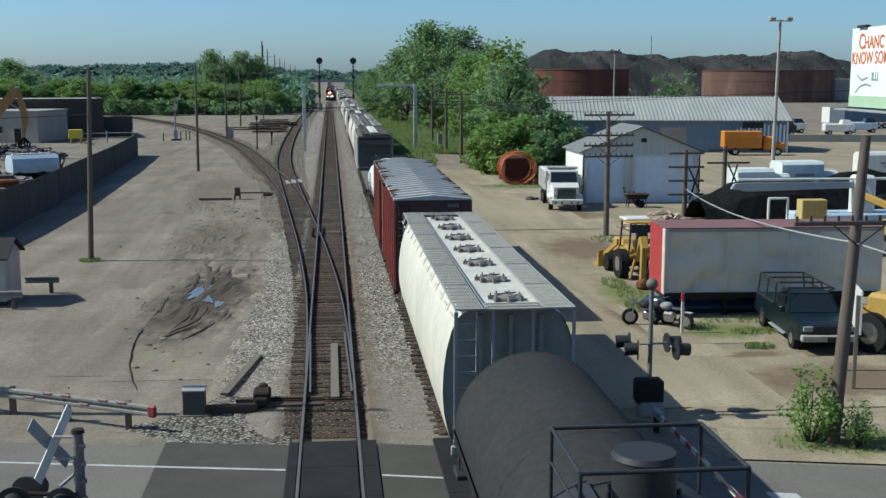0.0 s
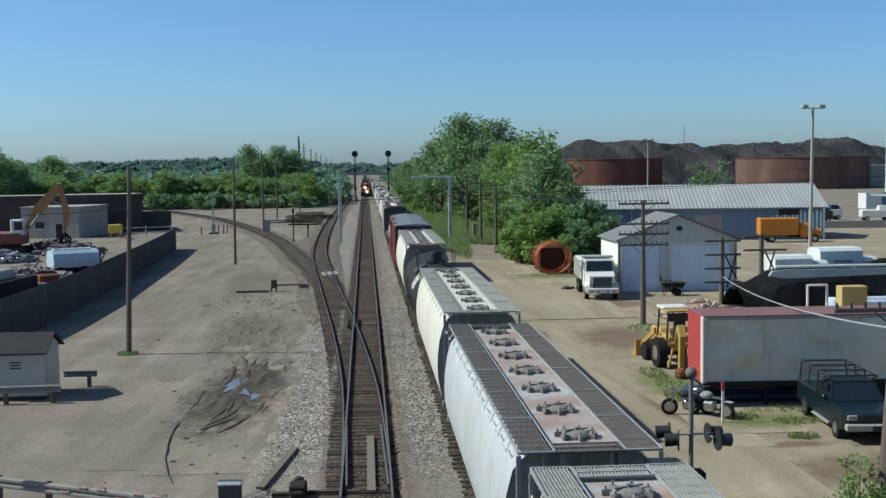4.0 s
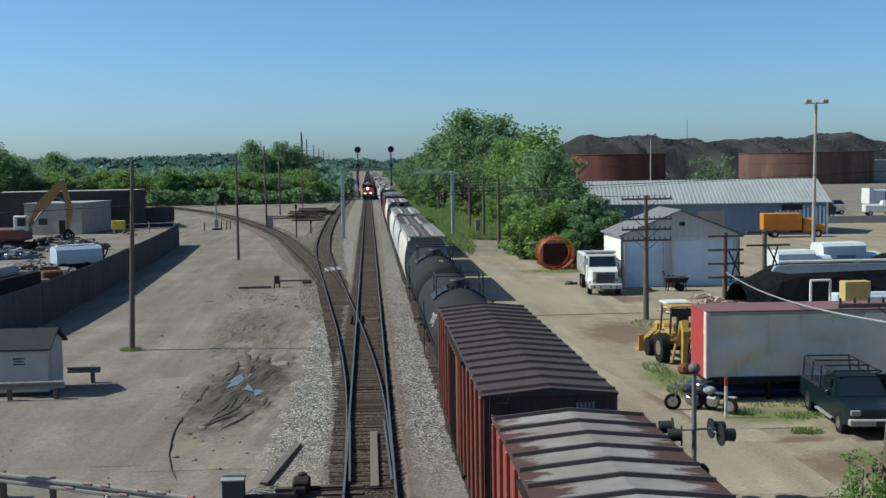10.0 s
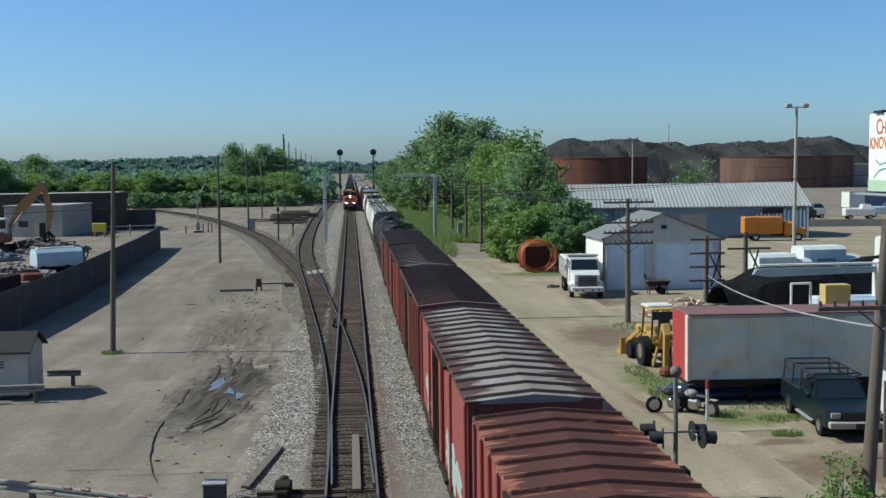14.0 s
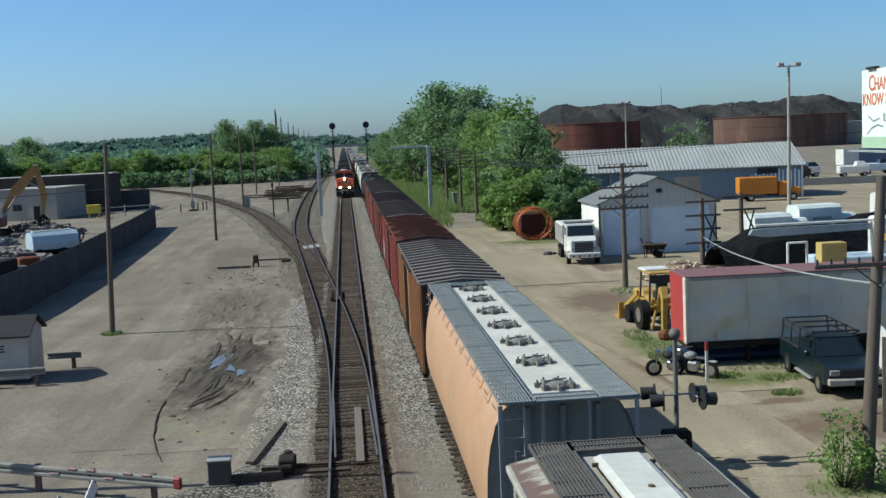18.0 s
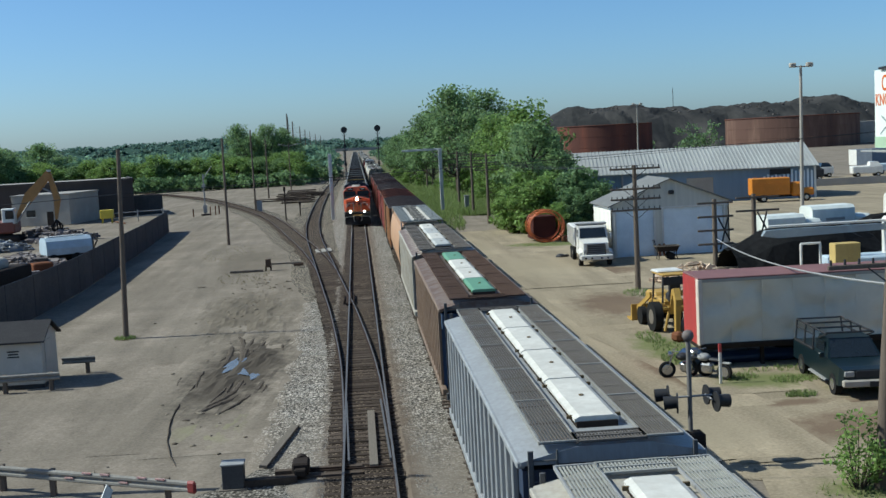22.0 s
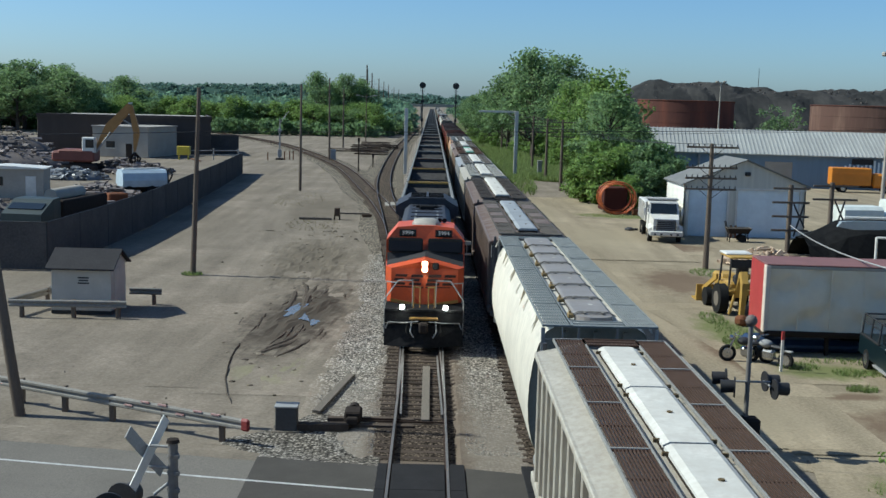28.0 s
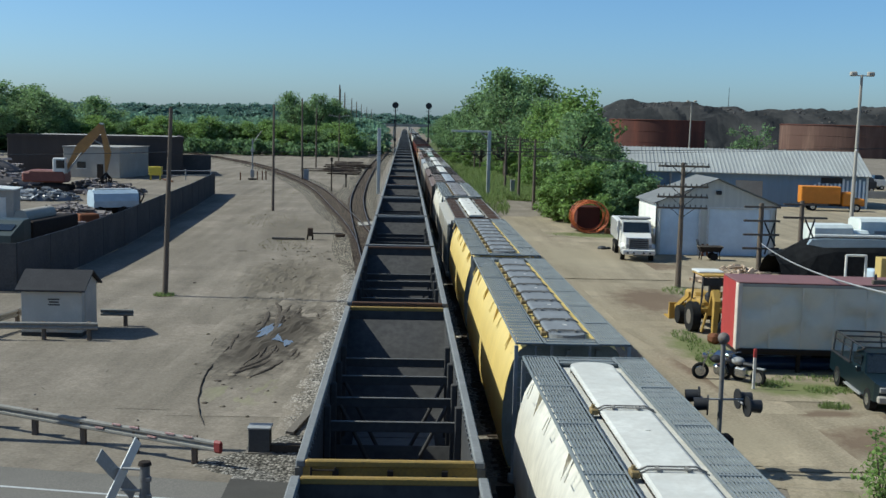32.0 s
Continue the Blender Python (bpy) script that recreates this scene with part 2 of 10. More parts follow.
def stone_material(name, c1, c2, c3, scale):
    """Loose stone: cells of differing grey, the shade of their gaps painted in."""
    m = mat(name, c1, c2, 0.6, 0.95, 0, 0.2, 14, c3=c3)
    n, link = m.node_tree.nodes, m.node_tree.links.new
    b = n["Principled BSDF"]
    src = b.inputs["Base Color"].links[0].from_socket
    tc, vo, mr, mx, bp = n.new("ShaderNodeTexCoord"), n.new("ShaderNodeTexVoronoi"), n.new("ShaderNodeMapRange"), n.new("ShaderNodeMix"), n.new("ShaderNodeBump")
    vo.inputs["Scale"].default_value = scale
    link(tc.outputs["Object"], vo.inputs["Vector"])
    mr.inputs[3].default_value, mr.inputs[4].default_value = 0.32, 1.75
    sp = n.new("ShaderNodeSeparateColor")
    link(vo.outputs["Color"], sp.inputs[0])
    link(sp.outputs[0], mr.inputs[0])
    # Shade in the crevices between stones, multiplied into the colour.
    gap, mu = n.new("ShaderNodeMapRange"), n.new("ShaderNodeMath")
    gap.inputs[1].default_value, gap.inputs[2].default_value, gap.inputs[3].default_value, gap.inputs[4].default_value = 0.2, 0.68, 1.3, 0.22
    mu.operation = "MULTIPLY"
    link(vo.outputs["Distance"], gap.inputs[0])
    link(gap.outputs[0], mu.inputs[0])
    link(mr.outputs[0], mu.inputs[1])
    mx.data_type, mx.blend_type = "RGBA", "MULTIPLY"
    mx.inputs[0].default_value = 1
    link(src, mx.inputs[6])
    link(mu.outputs[0], mx.inputs[7])
    link(mx.outputs[2], b.inputs["Base Color"])
    bp.inputs["Strength"].default_value, bp.inputs["Distance"].default_value = 0.5, 0.025
    link(vo.outputs["Distance"], bp.inputs["Height"])
    link(bp.outputs[0], b.inputs["Normal"])
    return m


GROUND = ground_material("sandy_ground", (0.282, 0.235, 0.182), (0.163, 0.134, 0.104), (0.198, 0.167, 0.128), 0.16, 2.5, 0.36)
BALLAST = stone_material("ballast_stone", (0.42, 0.38, 0.325), (0.25, 0.22, 0.182), (0.3, 0.262, 0.214), 11.5)
BALLAST_GREY = stone_material("clean_ballast_stone", (0.28, 0.255, 0.22), (0.165, 0.146, 0.122), (0.21, 0.184, 0.15), 11)
BALLAST_DUSTY = stone_material("dusty_ballast_stone", (0.27, 0.235, 0.185), (0.19, 0.16, 0.122), (0.22, 0.185, 0.14), 11)
TRACKBED = stone_material("stained_trackbed", (0.135, 0.104, 0.077), (0.075, 0.058, 0.044), (0.1, 0.077, 0.057), 12)
ASPHALT = mat("asphalt", (0.15, 0.135, 0.115), (0.1, 0.09, 0.078), 0.5, 0.9, 0, 0.3, 22, c3=(0.18, 0.162, 0.138))
ASPHALT_NEW = mat("dark_asphalt_patch", (0.088, 0.08, 0.07), (0.06, 0.055, 0.048), 0.8, 0.9, 0, 0.3, 24)
PANEL = mat("rubber_crossing_panel", (0.032, 0.031, 0.032), (0.022, 0.021, 0.021), 1.5, 0.85, 0, 0.3, 20)
LINE = mat("worn_white_line", (0.52, 0.51, 0.48), (0.28, 0.27, 0.255), 3, 0.8, 0, 0.1, 9)
GRASS = mat("rough_grass", (0.1, 0.118, 0.045), (0.16, 0.15, 0.075), 0.25, 0.95, 0, 0.5, 4, c3=(0.07, 0.09, 0.035))
MUD = mat("wet_mud", (0.085, 0.068, 0.052), (0.05, 0.04, 0.031), 1.2, 0.85, 0, 0.6, 5, c3=(0.11, 0.09, 0.07))
WATER = mat("puddle_water", (0.16, 0.145, 0.125), (0.13, 0.115, 0.1), 1, 0.2, 0, 0, spec=0.5)



def soiled(m):
    """Ballast browned by oil beside the ties of both tracks, and silted with sand at its western foot."""
    n, link = m.node_tree.nodes, m.node_tree.links.new
    b = n["Principled BSDF"]
    src = b.inputs["Base Color"].links[0].from_socket
    tc, sp, no = n.new("ShaderNodeTexCoord"), n.new("ShaderNodeSeparateXYZ"), n.new("ShaderNodeTexNoise")
    no.inputs["Scale"].default_value, no.inputs["Detail"].default_value, no.inputs["Roughness"].default_value = 1.1, 6, 0.7
    link(tc.outputs["Object"], sp.inputs[0])
    link(tc.outputs["Object"], no.inputs["Vector"])

    def math_node(op, a, b):
        k = n.new("ShaderNodeMath")
        k.operation = op
        for i, v in enumerate((a, b)):
            if isinstance(v, (int, float)):
                k.inputs[i].default_value = v
            elif v is not None:
                link(v, k.inputs[i])
        return k.outputs[0]

    x = sp.outputs[0]
    near = math_node("MINIMUM", math_node("ABSOLUTE", x, None), math_node("ADD", math_node("ABSOLUTE", math_node("SUBTRACT", x, 4.12), None), 0.45))
    wob = math_node("MULTIPLY", math_node("SUBTRACT", no.outputs["Fac"], 0.5), 1.6)
    dusty = math_node("ADD", math_node("MULTIPLY", sp.outputs[1], 0.3), math_node("MULTIPLY", wob, 1.5))
    for amount, lo, hi, tone in ((dusty, 12.2, 9.6, (0.2, 0.17, 0.135)), (math_node("ADD", near, wob), 1.72, 1.15, (0.13, 0.1, 0.074)), (math_node("ADD", x, wob), -3.0, -3.9, (0.25, 0.205, 0.155))):
        mr, mx = n.new("ShaderNodeMapRange"), n.new("ShaderNodeMix")
        mr.inputs[1].default_value, mr.inputs[2].default_value, mr.inputs[4].default_value = lo, hi, 0.85
        link(amount, mr.inputs[0])
        mx.data_type = "RGBA"
        mx.inputs[7].default_value = (*tone, 1)
        link(mr.outputs[0], mx.inputs[0])
        link(src, mx.inputs[6])
        src = mx.outputs[2]
    link(src, b.inputs["Base Color"])


soiled(BALLAST)

big = Mesh()
xs = [-4800, -1500, -500, -150, -60, -20, 0, 20, 60, 150, 500, 1500, 4800]
ys = [-1500, -300, -60, 0, 30, 60, 120, 240, 500, 1000, 2000, 4900]
big.add([(x, y, -0.02) for y in ys for x in xs],
        [(j * len(xs) + i, j * len(xs) + i + 1, (j + 1) * len(xs) + i + 1, (j + 1) * len(xs) + i) for j in range(len(ys) - 1) for i in range(len(xs) - 1)])
solid("ground", big, GROUND, "pale sandy dirt ground of a rail yard", "ground", kind="structure")

ROAD_SLOPE = -0.235


def road_y(x, off):
    return 27.0 + ROAD_SLOPE * x + off


def strip(name, x0, x1, o0, o1, z, material, label, z1=None):
    """A strip along the road, between two distances from its line; it may rise from z to z1."""
    n = max(2, int((x1 - x0) / 4))
    v = []
    for i in range(n + 1):
        x = x0 + (x1 - x0) * i / n
        h = z if z1 is None else z + (z1 - z) * i / n
        v += [(x, road_y(x, o0), h), (x, road_y(x, o1), h)]
    return solid(name, Mesh().add(v, [(2 * i, 2 * i + 2, 2 * i + 3, 2 * i + 1) for i in range(n)]), material, label, "road", kind="structure")


strip("road", -160, -14.0, -9.2, 0.9, 0.012, ASPHALT, "worn grey asphalt road meeting the railway crossing")
strip("road", -14.0, -4.3, -9.2, 0.85, 0.012, ASPHALT, "worn grey asphalt road rising to the railway crossing", 0.19)
strip("road", 6.0, 160, -9.2, 2.2, 0.012, ASPHALT, "worn grey asphalt road meeting the railway crossing")
strip("crossing_ramp", -4.3, -1.06, -9.2, 1.2, 0.192, ASPHALT_NEW, "newer dark asphalt rising to the rails", 0.262)
strip("crossing_patch", 1.22, 2.7, -9.2, 1.7, 0.25, ASPHALT_NEW, "newer dark asphalt patch between the tracks")
strip("crossing_ramp", 5.56, 8.8, -9.2, 2.2, 0.262, ASPHALT, "grey asphalt falling away from the rails", 0.018)
for x0, x1, lz, lz1 in ((-160, -14.0, 0.018, 0.018), (-14.0, -4.3, 0.018, 0.196), (-4.3, -1.08, 0.198, 0.268), (1.24, 2.68, 0.256, 0.256), (5.58, 8.8, 0.268, 0.024), (8.8, 160, 0.02, 0.02)):
    for o in (-0.76, -7.6):
        strip("edge_line", x0, x1, o, o + 0.11, lz, LINE, "worn white painted edge line", lz1)
for x0, x1, material, says, near in ((-14.0, -4.32, GROUND, "sandy shoulder sloping down from the road", 0.8), (-4.32, -1.06, BALLAST_GREY, "crushed stone banked against the crossing", 1.1)):
    v, n = [], 12
    for i in range(n + 1):
        x = x0 + (x1 - x0) * i / n
        h = float(np.interp(x, (-14.0, -4.3, -1.06), (0.01, 0.188, 0.258)))
        wob = 0.14 * math.sin(x * 4.7) + 0.1 * math.sin(x * 9.1 + 1)
        v += [(x, road_y(x, near + 0.4 * wob), h + 0.007 * (wob > 0)), (x, road_y(x, near + 0.6 + wob), h * 0.6), (x, road_y(x, near + 1.9 + 1.5 * wob), -0.025 if x < -2.6 else 0.06)]
    solid("road_shoulder", Mesh().add(v, [(3 * i + k, 3 * i + 3 + k, 3 * i + 4 + k, 3 * i + 1 + k) for i in range(n) for k in (0, 1)], True), material, says, "ground", kind="structure")
strip("stop_line", 10.2, 10.9, -7.4, 0.0, 0.022, LINE, "faded white stop line before the crossing")


def rail_profile(x, zt):
    return [(x - 0.075, zt - 0.18), (x - 0.075, zt - 0.165), (x - 0.012, zt - 0.145), (x - 0.012, zt - 0.045), (x - 0.044, zt - 0.035), (x - 0.044, zt - 0.006), (x - 0.036, zt),
            (x + 0.036, zt), (x + 0.044, zt - 0.006), (x + 0.044, zt - 0.035), (x + 0.012, zt - 0.045), (x + 0.012, zt - 0.145), (x + 0.075, zt - 0.165), (x + 0.075, zt - 0.18)]


RAIL_Z = 0.3
MAIN, SECOND = 0.0, 4.12


def ballast(name, prof, y0, y1, step, seed):
    """A low bank of stone with an uneven foot."""
    rnd, rings = random.Random(seed), []
    y = y0
    while y <= y1:
        w = noise.noise(Vector((seed * 7.1, y * 0.11, 0.0)))
        rings.append([(x + (0.45 * w + rnd.uniform(-0.12, 0.12) if i in (0, len(prof) - 1) else rnd.uniform(-0.03, 0.03)), y, z + (rnd.uniform(-0.015, 0.02) if 0 < i < len(prof) - 1 else 0)) for i, (x, z) in enumerate(prof)])
        y += step if y < 200 else step * 6
    return solid(name, Mesh().loft(rings, False, False, False), BALLAST, "grey crushed stone ballast bank under the rails", "ballast", kind="structure")


ballast("ballast", [(-4.3, -0.03), (-3.2, 0.006), (-2.6, 0.025), (-1.95, 0.07), (-1.5, 0.105), (-1.2, 0.085), (0.98, 0.09), (1.16, 0.15), (1.75, 0.125), (2.2, 0.09), (2.7, 0.08), (5.6, 0.08), (6.2, 0.03), (7.0, -0.03)], 28.35, 1500, 0.9, 3)
ballast("ballast", [(-3.6, -0.03), (-1.9, 0.05), (-1.3, 0.085), (1.3, 0.085), (2.2, 0.06), (5.6, 0.08), (7.0, -0.03)], -460, 17.0, 6, 4)


def apron(outline, h, seed):
    """A low spread of stone inside an outline."""
    rnd, cx, cy = random.Random(seed), sum(p[0] for p in outline) / len(outline), sum(p[1] for p in outline) / len(outline)
    rings = []
    for k, z in ((1.0, -0.025), (0.85, h * 0.5), (0.55, h), (0.02, h * 1.1)):
        ring = []
        for i, (x, y) in enumerate(outline):
            nx, ny = outline[(i + 1) % len(outline)]
            for u in (0, 0.25, 0.5, 0.75):
                j = rnd.uniform(-0.1, 0.1)
                ring.append((cx + (x + (nx - x) * u - cx) * k + j * k, cy + (y + (ny - y) * u - cy) * k + j * k, z + rnd.uniform(-0.008, 0.012)))
        rings.append(ring)
    solid("ballast", Mesh().loft(rings, False, False), BALLAST_GREY, "grey crushed stone spread beside the crossing", "ballast", kind="structure")


apron([(-5.6, 31.4), (-5.3, 29.9), (-1.6, 28.9), (-1.35, 33.4), (-2.2, 34.6), (-3.4, 34.2), (-4.4, 32.4)], 0.05, 71)


def bed(name, x0, x1, y0, y1, z, label):
    rnd, v, n = random.Random(5), [], int((y1 - y0) / 1.0)
    for i in range(n + 1):
        y = y0 + (y1 - y0) * i / n
        v += [(x0 + rnd.uniform(-0.12, 0.05), y, z), (x1 + rnd.uniform(-0.05, 0.12), y, z)]
    return solid(name, Mesh().add(v, [(2 * i, 2 * i + 1, 2 * i + 3, 2 * i + 2) for i in range(n)]), TRACKBED, label, "trackbed", kind="structure")


bed("trackbed", -1.25, 1.25, 29.4, 420, 0.105, "oily brown stained stone between the rails")
bed("trackbed", 2.95, 5.3, 29.4, 300, 0.105, "oily brown stained stone between the rails")


def rails(parent, xs, y0, y1, label="steel rail with a polished top"):
    for x in xs:
        part("rail", Mesh().extrude(rail_profile(x, RAIL_Z), y0, y1), RAIL_RUST, parent, "rusty brown rail web")
        part("rail_head", Mesh().box(x, (y0 + y1) / 2, RAIL_Z + 0.003, 0.07, y1 - y0, 0.006), STEEL_WORN, parent, "polished running surface")


TIE_MESH = Mesh().box(0, 0, 0, 2.6, 0.23, 0.16, c=0.015).mesh("tie", TIE)


def ties(parent, x, y0, y1, single_to, extra=0.0):
    rnd, y, rest = random.Random(int(x * 10) + 3), y0, Mesh()
    while y < y1:
        if not 19 < y < 29.6:
            sunk = 0.03 if y < 33.2 else 0.024 * min(1.0, max(0.0, (y - 44) / 16))
            m = pose(x + rnd.uniform(-0.07, 0.07), y, 0.055 - sunk + rnd.uniform(-0.012, 0.012), 0, 0, rnd.uniform(-1.2, 1.2))
            if 29 < y < single_to:
                part("tie", TIE_MESH, TIE, parent, at=m)
            else:
                rest.box(x + rnd.uniform(-0.07, 0.07), y, 0.033, 2.6, 0.23, 0.16)
        y += 0.54 if y < single_to + 60 else 1.08
    tagged(part("ties", rest, TIE, parent, "dark wooden ties in a row"), kind="stuff")


track_main = thing("railway_track", "straight main line with worn steel rails on dark wooden ties", "railway track", kind="structure")
rails(track_main, (-0.7525, 0.7525), -420, 1500)
track_second = thing("railway_track", "parallel second main line under the passing freight train", "railway track", kind="structure")
rails(track_second, (SECOND - 0.7525, SECOND + 0.7525), -420, 1500)


# curved lines: a turnout leaves the main line to the left and splits again
def curve_points(fn, y0, y1, n):
    return [(fn(y0 + (y1 - y0) * i / n), y0 + (y1 - y0) * i / n) for i in range(n + 1)]


def through_nodes(nodes):
    """A smooth line x(y) through a few places."""
    def fn(y):
        k = max(0, min(len(nodes) - 2, sum(1 for n in nodes if n[0] <= y) - 1))
        p = [nodes[max(0, min(len(nodes) - 1, k + d))] for d in (-1, 0, 1, 2)]
        w = p[2][0] - p[1][0]
        u = (y - p[1][0]) / w
        m1 = (p[2][1] - p[0][1]) / max(p[2][0] - p[0][0], 1e-6) * w
        m2 = (p[3][1] - p[1][1]) / max(p[3][0] - p[1][0], 1e-6) * w
        return (2 * u ** 3 - 3 * u * u + 1) * p[1][1] + (u ** 3 - 2 * u * u + u) * m1 + (3 * u * u - 2 * u ** 3) * p[2][1] + (u ** 3 - u * u) * m2
    return fn


siding_x = through_nodes([(20, 0.0), (33, 0.0), (48, -0.25), (63, -0.99), (70, -1.45), (90, -2.8), (120, -4.75), (145, -5.7), (190, -6.3), (246, -6.3), (330, -5.6), (430, -5.0), (520, -5.0)])
yard_x = through_nodes([(70, -1.45), (85, -2.45), (100, -3.95), (118, -6.3), (157, -12.0), (190, -19.0), (233, -30.5), (268, -43.5), (310, -62.0)])


def swept_rail(parent, fn, off, y0, y1, n):
    pts = curve_points(fn, y0, y1, n)
    rings, heads = [], []
    for i, (x, y) in enumerate(pts):
        a, b = pts[max(i - 1, 0)], pts[min(i + 1, n)]
        t = Vector((b[0] - a[0], b[1] - a[1])).normalized()
        px, py = x + t.y * off, y - t.x * off
        rings.append([(px + t.y * u, py - t.x * u, z) for u, z in rail_profile(0, RAIL_Z - 0.004)])
        heads.append([(px + t.y * u, py - t.x * u, z) for u, z in ((-0.025, RAIL_Z - 0.008), (0.025, RAIL_Z - 0.008), (0.025, RAIL_Z - 0.001), (-0.025, RAIL_Z - 0.001))])
    part("rail", Mesh().loft(rings), RAIL_RUST, parent, "curved rusty rail")
    part("rail_head", Mesh().loft(heads), STEEL_WORN, parent, "polished running surface")


def curve_ties(parent, fn, y0, y1, length=2.6, single=True):
    rest, y, rnd = Mesh(), y0, random.Random(8)
    while y < y1:
        x, s = fn(y), (fn(y + 0.5) - fn(y - 0.5))
        ang = -math.degrees(math.atan(s))
        m = pose(x + rnd.uniform(-0.05, 0.05), y, 0.035, 0, 0, ang + rnd.uniform(-1, 1))
        if single and y < 135:
            part("tie", TIE_MESH, TIE, parent, at=m)
        else:
            rest.box(x, y, 0.028, length, 0.23, 0.16, ang)
        y += 0.56 * math.cos(radians(ang)) ** 2 + 0.02
    if rest.v:
        tagged(part("ties", rest, TIE, parent, "dark wooden ties in a row"), kind="stuff")


def curve_bed(fn, y0, y1, w0, w1, material, z, name, label, n=90):
    v, rnd = [], random.Random(11)
    for x, y in curve_points(fn, y0, y1, n):
        v += [(x - w0 + rnd.uniform(-0.2, 0.2), y, z), (x + w1 + rnd.uniform(-0.2, 0.2), y, z)]
    solid(name, Mesh().add(v, [(2 * i, 2 * i + 1, 2 * i + 3, 2 * i + 2) for i in range(n)]), material, label, "trackbed", kind="structure")


siding = thing("railway_track", "turnout track leaving the main line for a siding", "railway track", kind="structure")
for off in (-0.7525, 0.7525):
    swept_rail(siding, siding_x, off, 35.5, 420, 120)
yard = thing("railway_track", "dusty yard track curving away between the lots", "railway track", kind="structure")
for off in (-0.7525, 0.7525):
    swept_rail(yard, yard_x, off, 86, 300, 70)
DUSTBED = stone_material("dusty_trackbed", (0.155, 0.12, 0.09), (0.09, 0.07, 0.053), (0.125, 0.098, 0.073), 8)
curve_bed(yard_x, 92, 300, 1.3, 1.3, DUSTBED, 0.1, "trackbed", "dark dusty bed of the curving yard track")
v = []
rnd = random.Random(19)
for i in range(150):
    y = 34 + i * 0.52
    v += [(siding_x(y) - 1.2 + rnd.uniform(-0.1, 0.06), y, 0.098), (1.2, y, 0.098)] if y < 82 else [(siding_x(y) - 1.2 + rnd.uniform(-0.1, 0.06), y, 0.098), (siding_x(y) + 1.15 + rnd.uniform(-0.06, 0.1), y, 0.098)]
solid("trackbed", Mesh().add(v, [(2 * i, 2 * i + 1, 2 * i + 3, 2 * i + 2) for i in range(149)]), TRACKBED, "oily brown stone under the turnout", "trackbed", kind="structure")
curve_bed(siding_x, 92, 420, 1.0, 1.0, DUSTBED, 0.108, "trackbed", "oily brown bed of the siding")


def mound(fn, y0, y1, w, z, n=80):
    rings = []
    for x, y in curve_points(fn, y0, y1, n):
        k = noise.noise(Vector((y * 0.2, 3.3, 0))) * 0.5
        f = min(1.0, max(0.0, (y - y0) / 18.0))
        zz = -0.03 + (z + 0.03) * f
        rings.append([(x - w - 0.9 * f + k * f, y, -0.03), (x - w + 0.1, y, zz), (x + w - 0.1, y, zz), (x + w + 0.9 * f, y, -0.03)])
    solid("ballast", Mesh().loft(rings, False, False, False), BALLAST_DUSTY, "dusty crushed stone ballast bank under the curving rails", "ballast", kind="structure")


mound(siding_x, 64, 420, 1.9, 0.075)
mound(yard_x, 100, 300, 1.9, 0.06)

# frog and switch points of the turnout
frog = thing("rail_frog", "worn steel frog where the turnout crosses the rail", "rail frog")
part("casting", Mesh().box(-0.77, 70.0, RAIL_Z - 0.09, 0.34, 5.0, 0.15, c=0.02), RAIL_RUST, frog)
for x in (-1.08, -0.48):
    part("guard_rail", Mesh().box(x, 70.0, RAIL_Z - 0.07, 0.07, 4.0, 0.14, c=0.01), RAIL_RUST, frog)
for x in (0.66, -0.66):
    part("guard_rail", Mesh().box(x, 70.5, RAIL_Z - 0.07, 0.07, 4.2, 0.14, c=0.01), RAIL_RUST, frog)

# crossing surface of rubber panels
cross = thing("crossing_surface", "dark rubber grade crossing panels between the rails", "crossing panel", kind="structure")
for k in range(5):
    y0 = 18.6 + k * 2.0
    part("panel", Mesh().box(0, y0 + 1.0, RAIL_Z - 0.06, 1.36, 1.98, 0.1, c=0.012), PANEL, cross)
    for px, w in ((-0.93, 0.25), (1.0, 0.4)):
        part("panel", Mesh().box(px, y0 + 1.0, RAIL_Z - 0.06, w, 1.98, 0.1, c=0.012), PANEL, cross)
    part("panel", Mesh().box(SECOND, y0 + 1.0, RAIL_Z - 0.06, 1.36, 1.98, 0.1, c=0.012), PANEL, cross)
    for sx in (-1, 1):
        part("panel", Mesh().box(SECOND + sx * 1.12, y0 + 1.0, RAIL_Z - 0.06, 0.62, 1.98, 0.1, c=0.012), PANEL, cross)

# ---- rolling stock ----
def paint(name, c, worn=None, rough=0.55, rust=0.0):
    """Weathered wagon paint with dirt running down the sides."""
    return mat(name, c, worn or tuple(v * 0.6 + 0.02 for v in c), 0.9, rough, 0, 0.08, 7, (1, 0.7, 0.25), c3=tuple(v * 0.85 for v in c))


HOP_WHITE = paint("hopper_white", (0.68, 0.62, 0.5), (0.42, 0.38, 0.31))
HOP_CREAM = paint("hopper_cream", (0.62, 0.56, 0.43), (0.4, 0.33, 0.24))
HOP_BLUE = paint("hopper_pale_blue", (0.47, 0.49, 0.48), (0.36, 0.27, 0.21))
HOP_ORANGE = paint("hopper_faded_orange", (0.47, 0.25, 0.125), (0.42, 0.29, 0.19))
HOP_YELLOW = paint("hopper_yellow", (0.7, 0.51, 0.16), (0.55, 0.4, 0.14))
HOP_GREY = paint("hopper_grey", (0.4, 0.38, 0.34), (0.23, 0.2, 0.17))
HOP_TAN = paint("hopper_beige", (0.46, 0.42, 0.34), (0.26, 0.21, 0.16))
HOP_STEEL = paint("hopper_steel_blue", (0.33, 0.335, 0.335), (0.2, 0.19, 0.18))
